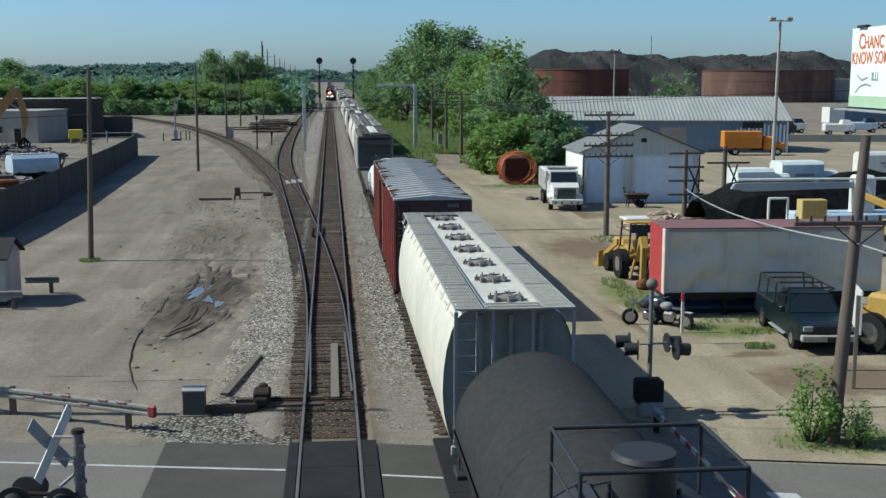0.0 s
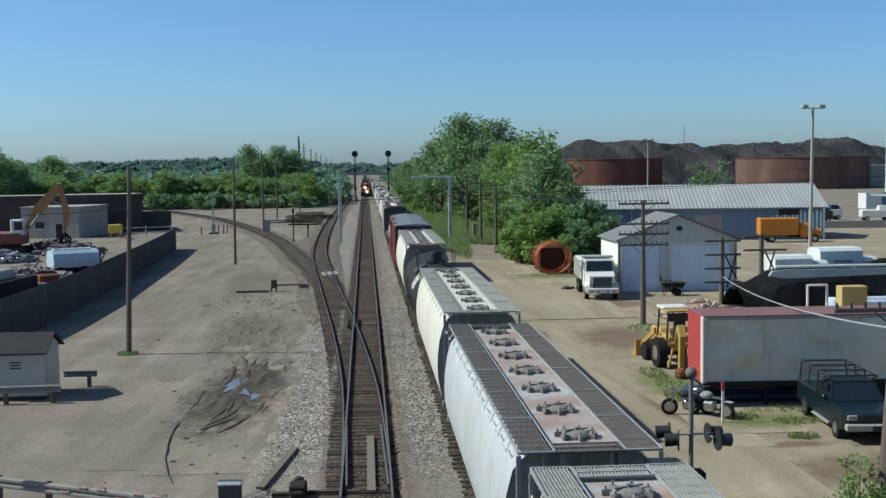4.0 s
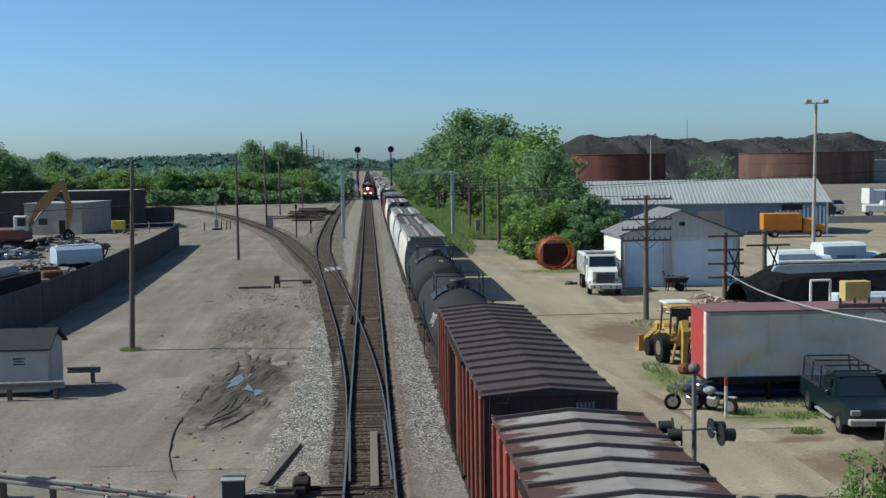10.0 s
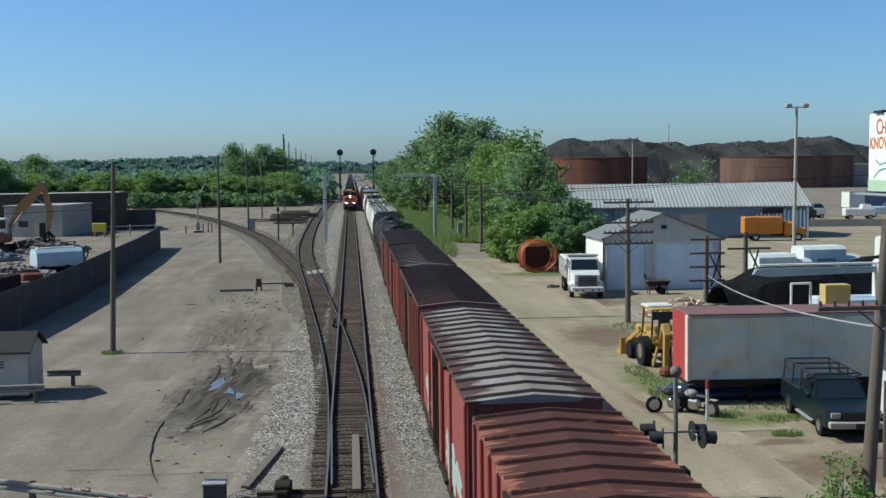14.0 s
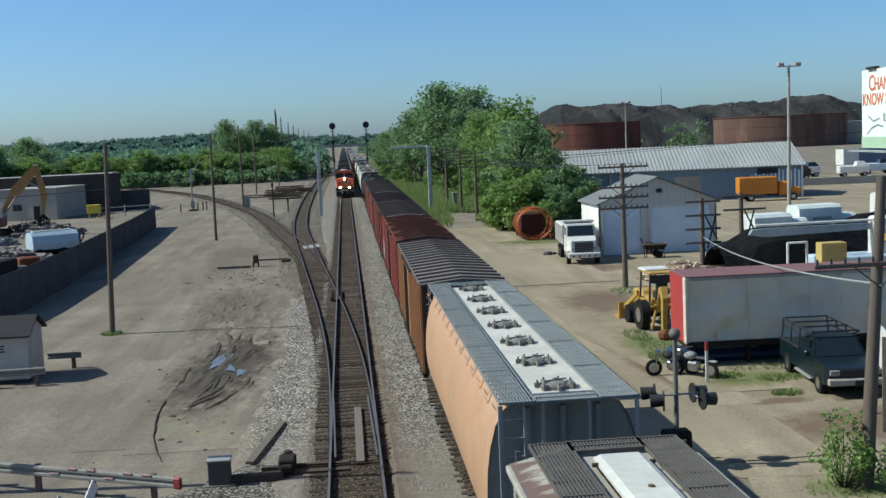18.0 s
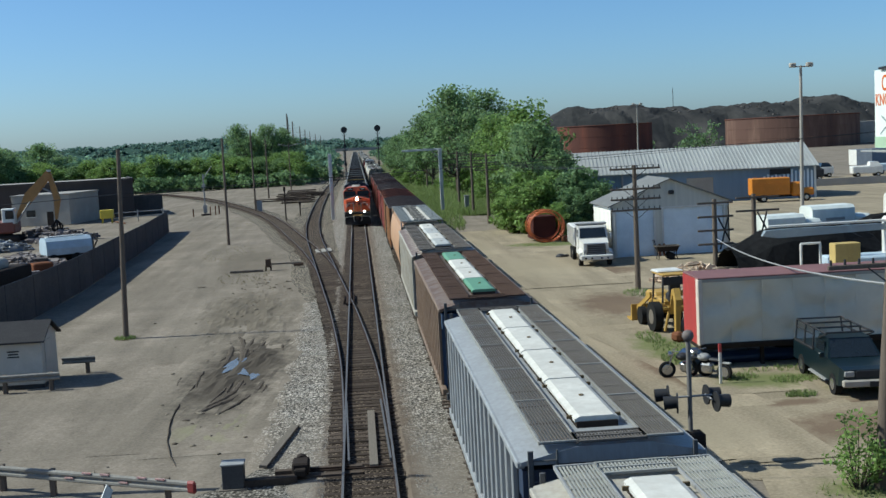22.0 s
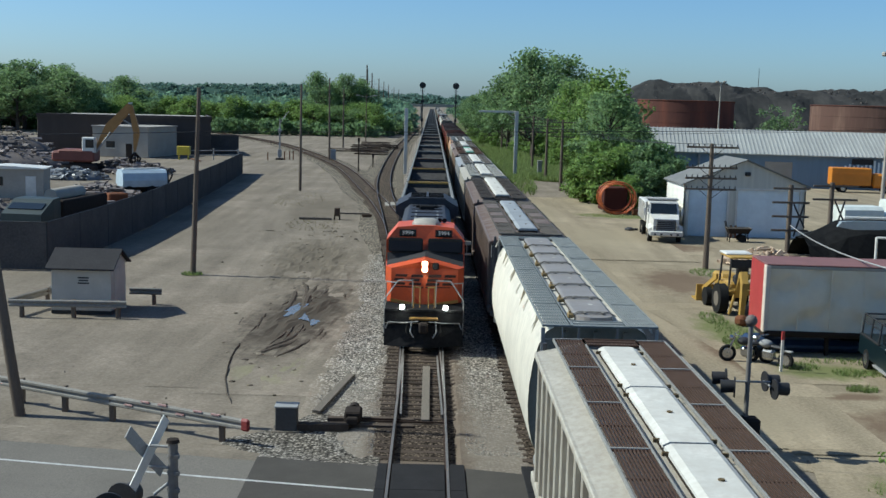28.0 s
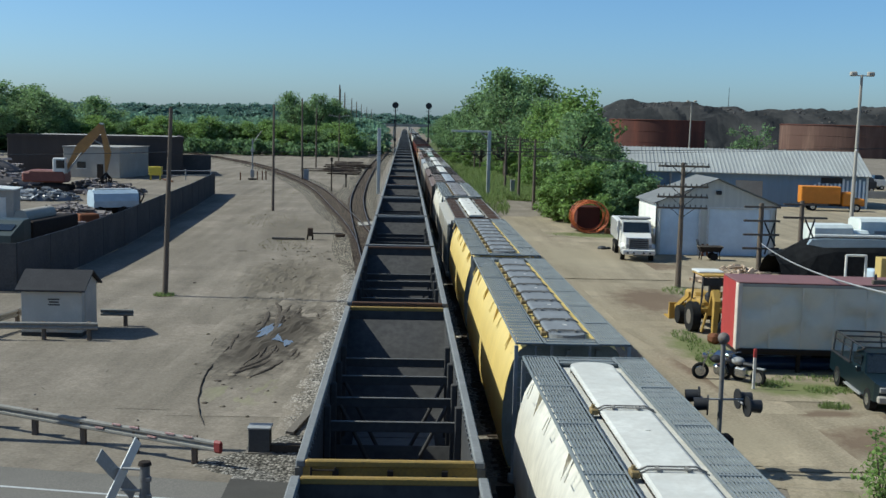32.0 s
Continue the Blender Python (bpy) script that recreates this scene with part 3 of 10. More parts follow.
HOP_BROWN = paint("hopper_brown", (0.2, 0.135, 0.09), (0.27, 0.19, 0.13))
HOP_DARK = paint("hopper_dark_brown", (0.135, 0.098, 0.078), (0.19, 0.135, 0.105))
ROOF_TAN = paint("hopper_roof_beige", (0.42, 0.38, 0.31), (0.3, 0.25, 0.2))
BOX_RED = paint("boxcar_red", (0.29, 0.062, 0.046), (0.19, 0.062, 0.048))
BOX_BROWN = paint("boxcar_oxide_brown", (0.2, 0.055, 0.035), (0.1, 0.045, 0.035))
BOX_ORANGE = paint("boxcar_weathered_orange", (0.36, 0.17, 0.065), (0.2, 0.11, 0.06))
ROOF_DARK = mat("roof_dark_brown", (0.055, 0.035, 0.03), (0.09, 0.055, 0.045), 0.6, 0.75, 0, 0.1, 4)
ROOF_RUST = mat("roof_rust_brown", (0.15, 0.08, 0.06), (0.19, 0.115, 0.09), 0.6, 0.7, 0, 0.1, 4, c3=(0.11, 0.055, 0.042))
ROOF_PATCH = mat("roof_patchy_galvanised", (0.31, 0.29, 0.265), (0.2, 0.165, 0.14), 0.5, 0.8, 0.0, 0.1, 3, c3=(0.22, 0.185, 0.16), patch=0.36)
ROOF_SILVER = mat("roof_galvanised", (0.46, 0.455, 0.44), (0.34, 0.33, 0.315), 0.8, 0.8, 0.0, 0.05, 4)
ROOF_GREY = mat("roof_grey_brown", (0.14, 0.115, 0.098), (0.2, 0.18, 0.16), 0.6, 0.75, 0, 0.1, 4)
ROOF_OXIDE = mat("roof_dark_oxide", (0.1, 0.045, 0.036), (0.07, 0.033, 0.028), 0.6, 0.8, 0, 0.1, 4, c3=(0.08, 0.038, 0.031))
ROOF_BROWN = mat("hopper_roof_brown", (0.17, 0.13, 0.108), (0.21, 0.17, 0.145), 0.7, 0.75, 0, 0.1, 5, c3=(0.125, 0.09, 0.073))
ROOF_BLACK = mat("roof_dark_line", (0.055, 0.04, 0.035), (0.08, 0.055, 0.046), 2, 0.7)


def flaked(m, rust, half, scale=1.0, cut=(0.52, 0.6), edge=0.55, stretch=(0.7, 1.6, 1)):
    """Rust breaking through in sharp-edged flakes, most of all along the two long edges."""
    n, link = m.node_tree.nodes, m.node_tree.links.new
    b = n["Principled BSDF"]
    src = b.inputs["Base Color"].links[0].from_socket
    tc, mp, no, sp, ab, er, ad, mr, mx = (n.new("ShaderNode" + k) for k in ("TexCoord", "Mapping", "TexNoise", "SeparateXYZ", "Math", "MapRange", "Math", "MapRange", "Mix"))
    mp.inputs["Scale"].default_value = stretch
    no.inputs["Scale"].default_value, no.inputs["Detail"].default_value, no.inputs["Roughness"].default_value = scale, 7, 0.68
    ab.operation = "ABSOLUTE"
    er.inputs[1].default_value, er.inputs[2].default_value, er.inputs[4].default_value = half * 0.45, half, edge
    mr.inputs[1].default_value, mr.inputs[2].default_value = cut
    link(tc.outputs["Object"], mp.inputs["Vector"])
    link(tc.outputs["Object"], sp.inputs[0])
    link(mp.outputs[0], no.inputs["Vector"])
    link(sp.outputs[0], ab.inputs[0])
    link(ab.outputs[0], er.inputs[0])
    link(no.outputs["Fac"], ad.inputs[0])
    link(er.outputs[0], ad.inputs[1])
    link(ad.outputs[0], mr.inputs[0])
    mx.data_type = "RGBA"
    mx.inputs[7].default_value = (*rust, 1)
    link(mr.outputs[0], mx.inputs[0])
    link(src, mx.inputs[6])
    link(mx.outputs[2], b.inputs["Base Color"])
    return m


flaked(ROOF_PATCH, (0.085, 0.05, 0.04), 1.5, 1.6, (0.6, 0.68), 0.26, (0.5, 1.4, 1))
flaked(ROOF_SILVER, (0.12, 0.07, 0.055), 1.5, 0.8, (0.66, 0.72), 0.2)
flaked(ROOF_RUST, (0.1, 0.056, 0.043), 1.5, 1.3, (0.62, 0.72), 0.2)
flaked(ROOF_OXIDE, (0.27, 0.11, 0.07), 1.5, 1.7, (0.64, 0.7), 0.16, (0.45, 1.8, 1))
flaked(ROOF_BROWN, (0.11, 0.066, 0.048), 1.5, 1.4, (0.56, 0.64), 0.12)
flaked(ROOF_TAN, (0.15, 0.095, 0.07), 1.5, 1.2, (0.58, 0.66), 0.2)
flaked(BOX_RED, (0.11, 0.05, 0.04), 9.0, 0.7, (0.6, 0.68), 0.0, (1, 0.6, 0.9))
flaked(BOX_BROWN, (0.085, 0.042, 0.034), 9.0, 0.7, (0.58, 0.66), 0.0, (1, 0.6, 0.9))
flaked(HOP_DARK, (0.085, 0.058, 0.046), 9.0, 0.9, (0.55, 0.64), 0.0, (1, 1, 0.35))
BOX_END_RED = paint("boxcar_red_end", (0.22, 0.05, 0.04), (0.13, 0.045, 0.036))
# Shade on the boxcar ends put into their brown paint.
BOX_END_SHADED = paint("boxcar_shaded_end", (0.055, 0.028, 0.024), (0.1, 0.042, 0.034))
SCRAWL = mat("faded_green_scrawl", (0.3, 0.4, 0.33), (0.5, 0.42, 0.38), 2.2, 0.7)
HATCH_WHITE = mat("hatch_white", (0.64, 0.61, 0.54), (0.46, 0.42, 0.36), 1.2, 0.8, 0, 0.04, 6)
HATCH_GREEN = mat("hatch_green", (0.16, 0.32, 0.18), (0.12, 0.25, 0.14), 1.2, 0.45, 0, 0.04, 6)
HATCH_GREY = mat("hatch_grey", (0.235, 0.24, 0.245), (0.18, 0.182, 0.182), 1.2, 0.8, 0.0, 0.04, 6)
HATCH_BROWN = mat("hatch_taupe", (0.3, 0.27, 0.24), (0.22, 0.19, 0.17), 1.2, 0.5, 0, 0.05, 6)
HATCH_BLUE = mat("hatch_pale_grey", (0.46, 0.46, 0.44), (0.34, 0.32, 0.28), 1.2, 0.8, 0.0, 0.05, 6)
TOP_WHITE = mat("roof_white", (0.6, 0.56, 0.48), (0.42, 0.4, 0.36), 1.0, 0.8, 0, 0.05, 6)
TOP_STAIN = mat("roof_stained_grey", (0.4, 0.39, 0.37), (0.27, 0.17, 0.12), 0.8, 0.7, 0, 0.08, 3, c3=(0.3, 0.2, 0.15), patch=0.28)
GRATE_RUST = mat("rusty_grating", (0.1, 0.064, 0.048), (0.05, 0.033, 0.026), 3, 0.85, 0, 0.4, 40)
GRATE_BLACK = mat("blackened_grating", (0.075, 0.066, 0.06), (0.045, 0.04, 0.036), 3, 0.8, 0.0, 0.4, 40)
GRATE_DARK = mat("dark_grating", (0.15, 0.135, 0.12), (0.09, 0.075, 0.062), 3, 0.8, 0.1, 0.4, 40)
GRATE_BLUE = mat("blue_grey_grating", (0.25, 0.265, 0.262), (0.16, 0.168, 0.165), 3, 0.8, 0.0, 0.4, 40)
TANK_BLACK = mat("tank_black", (0.038, 0.036, 0.035), (0.05, 0.047, 0.044), 0.6, 0.82, 0, 0.03, 6, c3=(0.031, 0.03, 0.029))
HATCH_SILVER = mat("hatch_silver", (0.4, 0.4, 0.385), (0.3, 0.295, 0.28), 1.2, 0.5, 0.15, 0.04, 6)
WALK_PALE = mat("pale_walkway_frame", (0.3, 0.29, 0.265), (0.19, 0.175, 0.155), 2, 0.8)
BRASS = mat("dull_brass_clamp", (0.3, 0.2, 0.075), (0.17, 0.115, 0.05), 3, 0.6)
HATCH_IRON = mat("hatch_iron", (0.27, 0.25, 0.22), (0.11, 0.095, 0.08), 3, 0.8, 0, 0.2, 14)
CLAMP = mat("hatch_clamp_rust", (0.16, 0.115, 0.06), (0.08, 0.06, 0.04), 3, 0.8)
TANK_WHITE = mat("tank_white", (0.68, 0.67, 0.63), (0.5, 0.48, 0.44), 0.8, 0.5, 0, 0.03, 6)
# End sheets greyer than the bodies: their shade is put into the colour.
END_SHADED = mat("wagon_end_shaded_grey", (0.27, 0.265, 0.225), (0.18, 0.172, 0.145), 1.5, 0.75, 0, 0.08)
END_DARK = mat("wagon_end_dark", (0.1, 0.1, 0.1), (0.06, 0.055, 0.05), 1.5, 0.7, 0, 0.08)
COAL_IN = mat("coal_hopper_inside", (0.062, 0.059, 0.057), (0.04, 0.038, 0.037), 0.7, 0.85, 0, 0.15, 5, c3=(0.078, 0.073, 0.068), spec=0.25)
COAL_BRACE = mat("coal_hopper_brace", (0.085, 0.08, 0.075), (0.05, 0.047, 0.044), 1.5, 0.85, 0, 0.15, 8, spec=0.25)
COAL_OUT = mat("coal_hopper_outside", (0.14, 0.13, 0.115), (0.08, 0.072, 0.062), 0.7, 0.7, 0, 0.1, 5)
COAL_CHORD = mat("coal_hopper_pale_edge", (0.22, 0.215, 0.2), (0.12, 0.115, 0.105), 1.5, 0.75)
COAL_BROWN = mat("coal_hopper_rust_edge", (0.13, 0.075, 0.05), (0.08, 0.05, 0.037), 1.5, 0.8)
COAL_SUNLIT_DUST = mat("pale_sunlit_dust", (0.33, 0.31, 0.27), (0.2, 0.185, 0.16), 2.5, 0.95, 0, 0.4, 9)
COAL_YELLOW = mat("coal_hopper_dull_yellow", (0.34, 0.21, 0.045), (0.16, 0.11, 0.04), 1.0, 0.7)

WHEELSET = Mesh()
WHEELSET.rod((-0.8, 0, 0.46), (0.8, 0, 0.46), 0.09)
for sx in (-1, 1):
    WHEELSET.rod((sx * 0.69, 0, 0.46), (sx * 0.83, 0, 0.46), 0.46, n=20)
    WHEELSET.rod((sx * 0.66, 0, 0.46), (sx * 0.69, 0, 0.46), 0.485, n=20)
WHEELSET = WHEELSET.mesh("wheelset", WHEEL)
BOGIE = Mesh()
for sx in (-1, 1):
    BOGIE.box(sx * 1.0, 0, 0.72, 0.16, 2.1, 0.16, c=0.03).box(sx * 1.0, 0, 0.36, 0.16, 1.0, 0.16, c=0.03)
    for sy in (-1, 1):
        BOGIE.box(sx * 1.0, sy * 0.62, 0.54, 0.15, 0.16, 0.42, tilt=sy * 35).box(sx * 1.02, sy * 0.9, 0.5, 0.2, 0.3, 0.26, c=0.03)
    for k in (-0.18, 0, 0.18):
        BOGIE.rod((sx * 1.0, k, 0.4), (sx * 1.0, k, 0.66), 0.07)
BOGIE.box(0, 0, 0.62, 1.9, 0.4, 0.28, c=0.05)
BOGIE = BOGIE.mesh("bogie", UNDER)
COUPLER = Mesh().box(0, -0.45, 0.85, 0.2, 0.9, 0.2, c=0.03).box(0, -0.95, 0.85, 0.3, 0.32, 0.32, c=0.06).mesh("coupler", UNDER)


def running_gear(car, L, inset=1.5, low=False):
    for y in (inset, L - inset):
        b = part("bogie", BOGIE, UNDER, car, at=pose(0, y, 0))
        for k in (-0.9, 0.9):
            part("wheelset", WHEELSET, WHEEL, b, at=pose(0, k, 0))
    part("coupler", COUPLER, UNDER, car, at=pose(0, 0.35, 0))
    part("coupler", COUPLER, UNDER, car, at=pose(0, L - 0.35, 0, 0, 0, 180))
    part("sill", Mesh().box(0, L / 2, 0.98, 0.6, L - 0.6, 0.3, c=0.03), UNDER, car)


def ladder(m, x, y, z0, z1, w=0.4, along="x"):
    d = (w / 2, 0) if along == "x" else (0, w / 2)
    for s in (-1, 1):
        m.rod((x + s * d[0], y + s * d[1], z0), (x + s * d[0], y + s * d[1], z1), 0.02, n=5)
    z = z0 + 0.15
    while z < z1:
        m.rod((x - d[0], y - d[1], z), (x + d[0], y + d[1], z), 0.014, n=4)
        z += 0.36
    return m


def grating(car, x0, x1, y0, y1, z, material, edge=None, rung=0.42, plates=()):
    """A roof walkway of bars with a real gap between them, its plates the spans that have rusted over."""
    edge = edge or material
    m = Mesh()
    for a, b in plates:
        p = Mesh().box((x0 + x1) / 2, y0 + (y1 - y0) * (a + b) / 2, z + 0.012, x1 - x0 - 0.04, (y1 - y0) * (b - a) - 0.06, 0.02, c=0.004)
        part("rusted_plate", p, ROOF_BROWN if material is GRATE_DARK else ROOF_RUST, car, "rusted walkway plate")
    k = x0 + 0.02
    while k < x1:
        m.box(k, (y0 + y1) / 2, z, 0.026, y1 - y0, 0.03)
        k += 0.058
    y = y0
    while y <= y1 + 0.01:
        m.box((x0 + x1) / 2, y, z - 0.004, x1 - x0, 0.022, 0.03)
        y += rung
    part("walkway", m, material, car, "open steel grating walkway")
    e = Mesh()
    for x in (x0, x1):
        e.box(x, (y0 + y1) / 2, z, 0.03, y1 - y0, 0.06)
    n = max(2, int((y1 - y0) / 2.6))
    for i in range(n + 1):
        e.box((x0 + x1) / 2, y0 + (y1 - y0) * i / n, z + 0.012, x1 - x0, 0.05, 0.03)
    part("walkway_edge", e, edge, car)


def car_end(car, L, topz, half, frame=GALV):
    """Ladders, grab irons, corner posts and brake platform at both ends."""
    for e, y in ((-1, 0.12), (1, L - 0.12)):
        m = Mesh()
        for sx in (-1, 1):
            m.box(sx * (half - 0.1), y, (topz + 1.0) / 2, 0.07, 0.07, topz - 1.0)
            m.box(sx * 0.45, y - e * 0.25, (topz + 1.0) / 2, 0.06, 0.06, topz - 1.0)
        ladder(m, -half + 0.35, y, 1.0, topz, 0.42)
        m.box(0, y, 1.15, half * 2, 0.12, 0.22, c=0.02)
        m.box(0, y - e * 0.28, 1.3, half * 1.7, 0.5, 0.04)
        for z in (2.1, 2.9):
            m.rod((-half + 0.15, y, z), (half - 0.15, y, z), 0.015, n=4)
        part("end_frame", m, frame, car, "end platform with ladder and grab irons")


def outlets(car, L, n, half, material):
    for i in range(n):
        y = 2.6 + (L - 5.2) * (i + 0.5) / n
        w = (L - 5.4) / n / 2
        a = [(-half + 0.25, y - w, 1.25), (half - 0.25, y - w, 1.25), (half - 0.25, y + w, 1.25), (-half + 0.25, y + w, 1.25)]
        b = [(-0.55, y - 0.35, 0.35), (0.55, y - 0.35, 0.35), (0.55, y + 0.35, 0.35), (-0.55, y + 0.35, 0.35)]
        part("outlet", Mesh().loft([a, b]), material, car, "sloped discharge outlet")


def round_hatch(m, x, y, z, r=0.29):
    """A low domed lid on a coaming, held by a ring of dogs and a hinge."""
    m.rod((x, y, z), (x, y, z + 0.07), r * 1.02, n=16).ball((x, y, z + 0.07), r * 0.94, 16, 4, 0.3, True)
    m.rod((x, y, z + 0.12), (x, y, z + 0.2), 0.06, 0.04, 8)
    for a in range(7):
        c, s = math.cos(a * 0.898 + 0.3), math.sin(a * 0.898 + 0.3)
        m.box(x + c * r * 1.16, y + s * r * 1.16, z + 0.06, 0.15, 0.06, 0.09, math.degrees(a * 0.898 + 0.3))
        m.rod((x + c * r * 1.22, y + s * r * 1.22, z + 0.08), (x + c * r * 1.22, y + s * r * 1.22, z + 0.16), 0.022, n=5)
    m.box(x, y, z + 0.155, r * 1.8, 0.04, 0.03, 20).box(x + r * 1.12, y, z + 0.07, 0.14, 0.3, 0.07)


ROUND = [(0.95, 4.22), (1.18, 4.08), (1.36, 3.75), (1.48, 3.3), (1.55, 2.8), (1.57, 2.3), (1.54, 1.85), (1.46, 1.45), (1.36, 1.2)]


def round_hopper(label, L, body, top=TOP_WHITE, walk=GRATE, hatch="round", hatch_mat=HATCH_WHITE, at=None, drop=0.0, n_hatch=7):
    """A covered hopper with bulging sides; its roof is L long."""
    car = thing("covered_hopper", label, "hopper car", at, "freight cars of the passing train")
    prof = [(x, z - drop * (z > 3.9)) for x, z in ROUND]
    ring = [(-x, z) for x, z in reversed(prof)] + prof
    ring = list(reversed(ring))
    inset = 0.75
    rings = []
    for y, k in ((inset, 0.985), (inset + 0.25, 1.0), (L - inset - 0.25, 1.0), (L - inset, 0.985)):
        rings.append([(x * k, y, z) for x, z in ring])
    part("body", Mesh().loft(rings, True, False), body, car)
    for e, y in ((1, inset + 0.06), (-1, L - inset - 0.06)):
        m = Mesh().add([(x * 0.98, y, z) for x, z in ring], [tuple(range(len(ring)))])
        part("end_sheet", m, END_SHADED, car, "flat end sheet, grey with its shade in the colour")
        for x in (-0.7, 0, 0.7):
            part("end_post", Mesh().box(x, y - e * 0.06, 2.8, 0.1, 0.14, 2.6), END_SHADED, car)
    roof_z = 4.25 - drop
    part("roof_plate", Mesh().box(0, L / 2, roof_z, 1.9, L - 1.2, 0.06, c=0.01), top, car, "flat roof plate with hatches")
    for sx in (-1, 1):
        x0, x1 = (0.66, 1.32) if sx > 0 else (-1.32, -0.66)
        grating(car, x0, x1, 0.05, L - 0.05, roof_z + 0.11, walk, GALV if walk in (GRATE, GRATE_DARK) else walk)
        m = Mesh()
        for i in range(int(L / 1.3)):
            y = 0.8 + i * 1.3
            if hatch != "round" and i % 3 == 1:
                m.add([(sx * 1.26, y - 0.03, roof_z + 0.08), (sx * 1.4, y, 3.74), (sx * 1.2, y + 0.03, roof_z - 0.1)], [(0, 1, 2), (2, 1, 0)])
            if hatch == "round":
                m.rod((sx * 1.3, y + 0.5, roof_z + 0.06), (sx * 1.4, y + 0.5, roof_z - 0.16), 0.016, n=4).rod((sx * 1.4, y + 0.5, roof_z - 0.16), (sx * 1.4, y + 1.1, roof_z - 0.16), 0.016, n=4)
            elif i % 2 == 0:
                m.path([(sx * 1.32, y + 0.5, roof_z + 0.1), (sx * 1.45, y + 0.5, roof_z - 0.26), (sx * 1.45, y + 0.78, roof_z - 0.26), (sx * 1.34, y + 0.78, roof_z - 0.02)], 0.011)
        tagged(part("walkway_bracket", m, body, car), kind="stuff")
    for y0 in (0.05, L - 0.65):
        grating(car, -0.62, 0.62, y0, y0 + 0.6, roof_z + 0.1, walk)
    if hatch == "round":
        for i in range(n_hatch):
            m = Mesh()
            round_hatch(m, 0, 1.5 + (L - 3.0) * i / (n_hatch - 1), roof_z + 0.03)
            part("hatch", m, HATCH_IRON, car, "round loading hatch with clamps")
    else:
        lids(car, L, roof_z + 0.03, hatch_mat, n_hatch)
    outlets(car, L, 3, 1.4, body)
    car_end(car, L, roof_z + 0.05, 1.42)
    running_gear(car, L)
    return car


def lids(car, L, z, material, n, half=0.46, ends=1.2):
    """A trough closed by flat lids; each joint is held by a pair of rods and a clamp."""
    step = (L - 2 * ends) / n
    part("hatch_curb", Mesh().box(0, L / 2, z + 0.05, half * 2 - 0.06, L - 2 * ends, 0.12), UNDER, car)
    for e, y in ((-1, ends), (1, L - ends)):
        arc = [(half * math.cos(a), y + e * 0.42 * math.sin(a)) for a in [math.pi * k / 10 for k in range(11)]]
        arc = arc if e > 0 else list(reversed(arc))
        part("end_lid", Mesh().loft([[(a, b, z) for a, b in arc], [(a, b, z + 0.15) for a, b in arc]]), material, car, "rounded end of the hatch row")
    for i in range(n):
        y = ends + step * (i + 0.5)
        lid = part("hatch", Mesh().extrude([(half, z + 0.09), (half, z + 0.135), (half - 0.05, z + 0.155), (-half + 0.05, z + 0.155), (-half, z + 0.135), (-half, z + 0.09)], y - step / 2 + 0.015, y + step / 2 - 0.015), material, car, "flat grey roof hatch lid")
        if i % 2 == 0:
            part("sticker", Mesh().box(0.1, y + 0.12 * step, z + 0.159, 0.1, 0.1, 0.006), HATCH_WHITE, lid, "small white square sticker")
        m = Mesh()
        for d in (-0.07, 0.07):
            m.path([(-half - 0.08, y - step / 2 + d, z + 0.12), (-half + 0.1, y - step / 2 + d, z + 0.2), (half - 0.1, y - step / 2 + d, z + 0.2), (half + 0.07, y - step / 2 + d, z + 0.12)], 0.014)
        for x in (-0.22, 0.22):
            m.box(x, y - step / 2, z + 0.185, 0.05, 0.2, 0.04)
        part("hold_down_rod", m, HATCH_IRON, lid)
        part("clamp", Mesh().box(-half - 0.1, y - step / 2, z + 0.12, 0.14, 0.24, 0.11, c=0.02).rod((-half - 0.12, y - step / 2 - 0.02, z + 0.15), (-half - 0.12, y - step / 2 - 0.02, z + 0.24), 0.035, n=6), BRASS, lid, "dull brass clamp")


def trough(car, L, z, mats, n, half=0.36, ends=1.5):
    """A long row of hinged roof hatch panels."""
    mats = mats if isinstance(mats, (list, tuple)) else [mats] * n
    step = (L - 2 * ends) / n
    part("hatch_curb", Mesh().box(0, L / 2, z + 0.05, half * 2 - 0.06, L - 2 * ends, 0.12), UNDER, car)
    for i in range(n):
        y = ends + step * (i + 0.5)
        prof = [(-half, z + 0.1), (-half, z + 0.15), (-half + 0.1, z + 0.2), (half - 0.1, z + 0.2), (half, z + 0.15), (half, z + 0.1)]
        part("hatch", Mesh().extrude(list(reversed(prof)), y - step / 2 + 0.04, y + step / 2 - 0.04), mats[i % len(mats)], car, "long hinged roof hatch")
        m = Mesh()
        for k in (-0.4, 0.4):
            for sx in (-1, 1):
                m.box(sx * (half + 0.04), y + k * step, z + 0.13, 0.1, 0.05, 0.06)
        m.rod((half * 0.1, y, z + 0.2), (half * 0.1, y, z + 0.225), 0.05, n=6)
        tagged(part("hatch_clamp", m, CLAMP, car), kind="stuff")


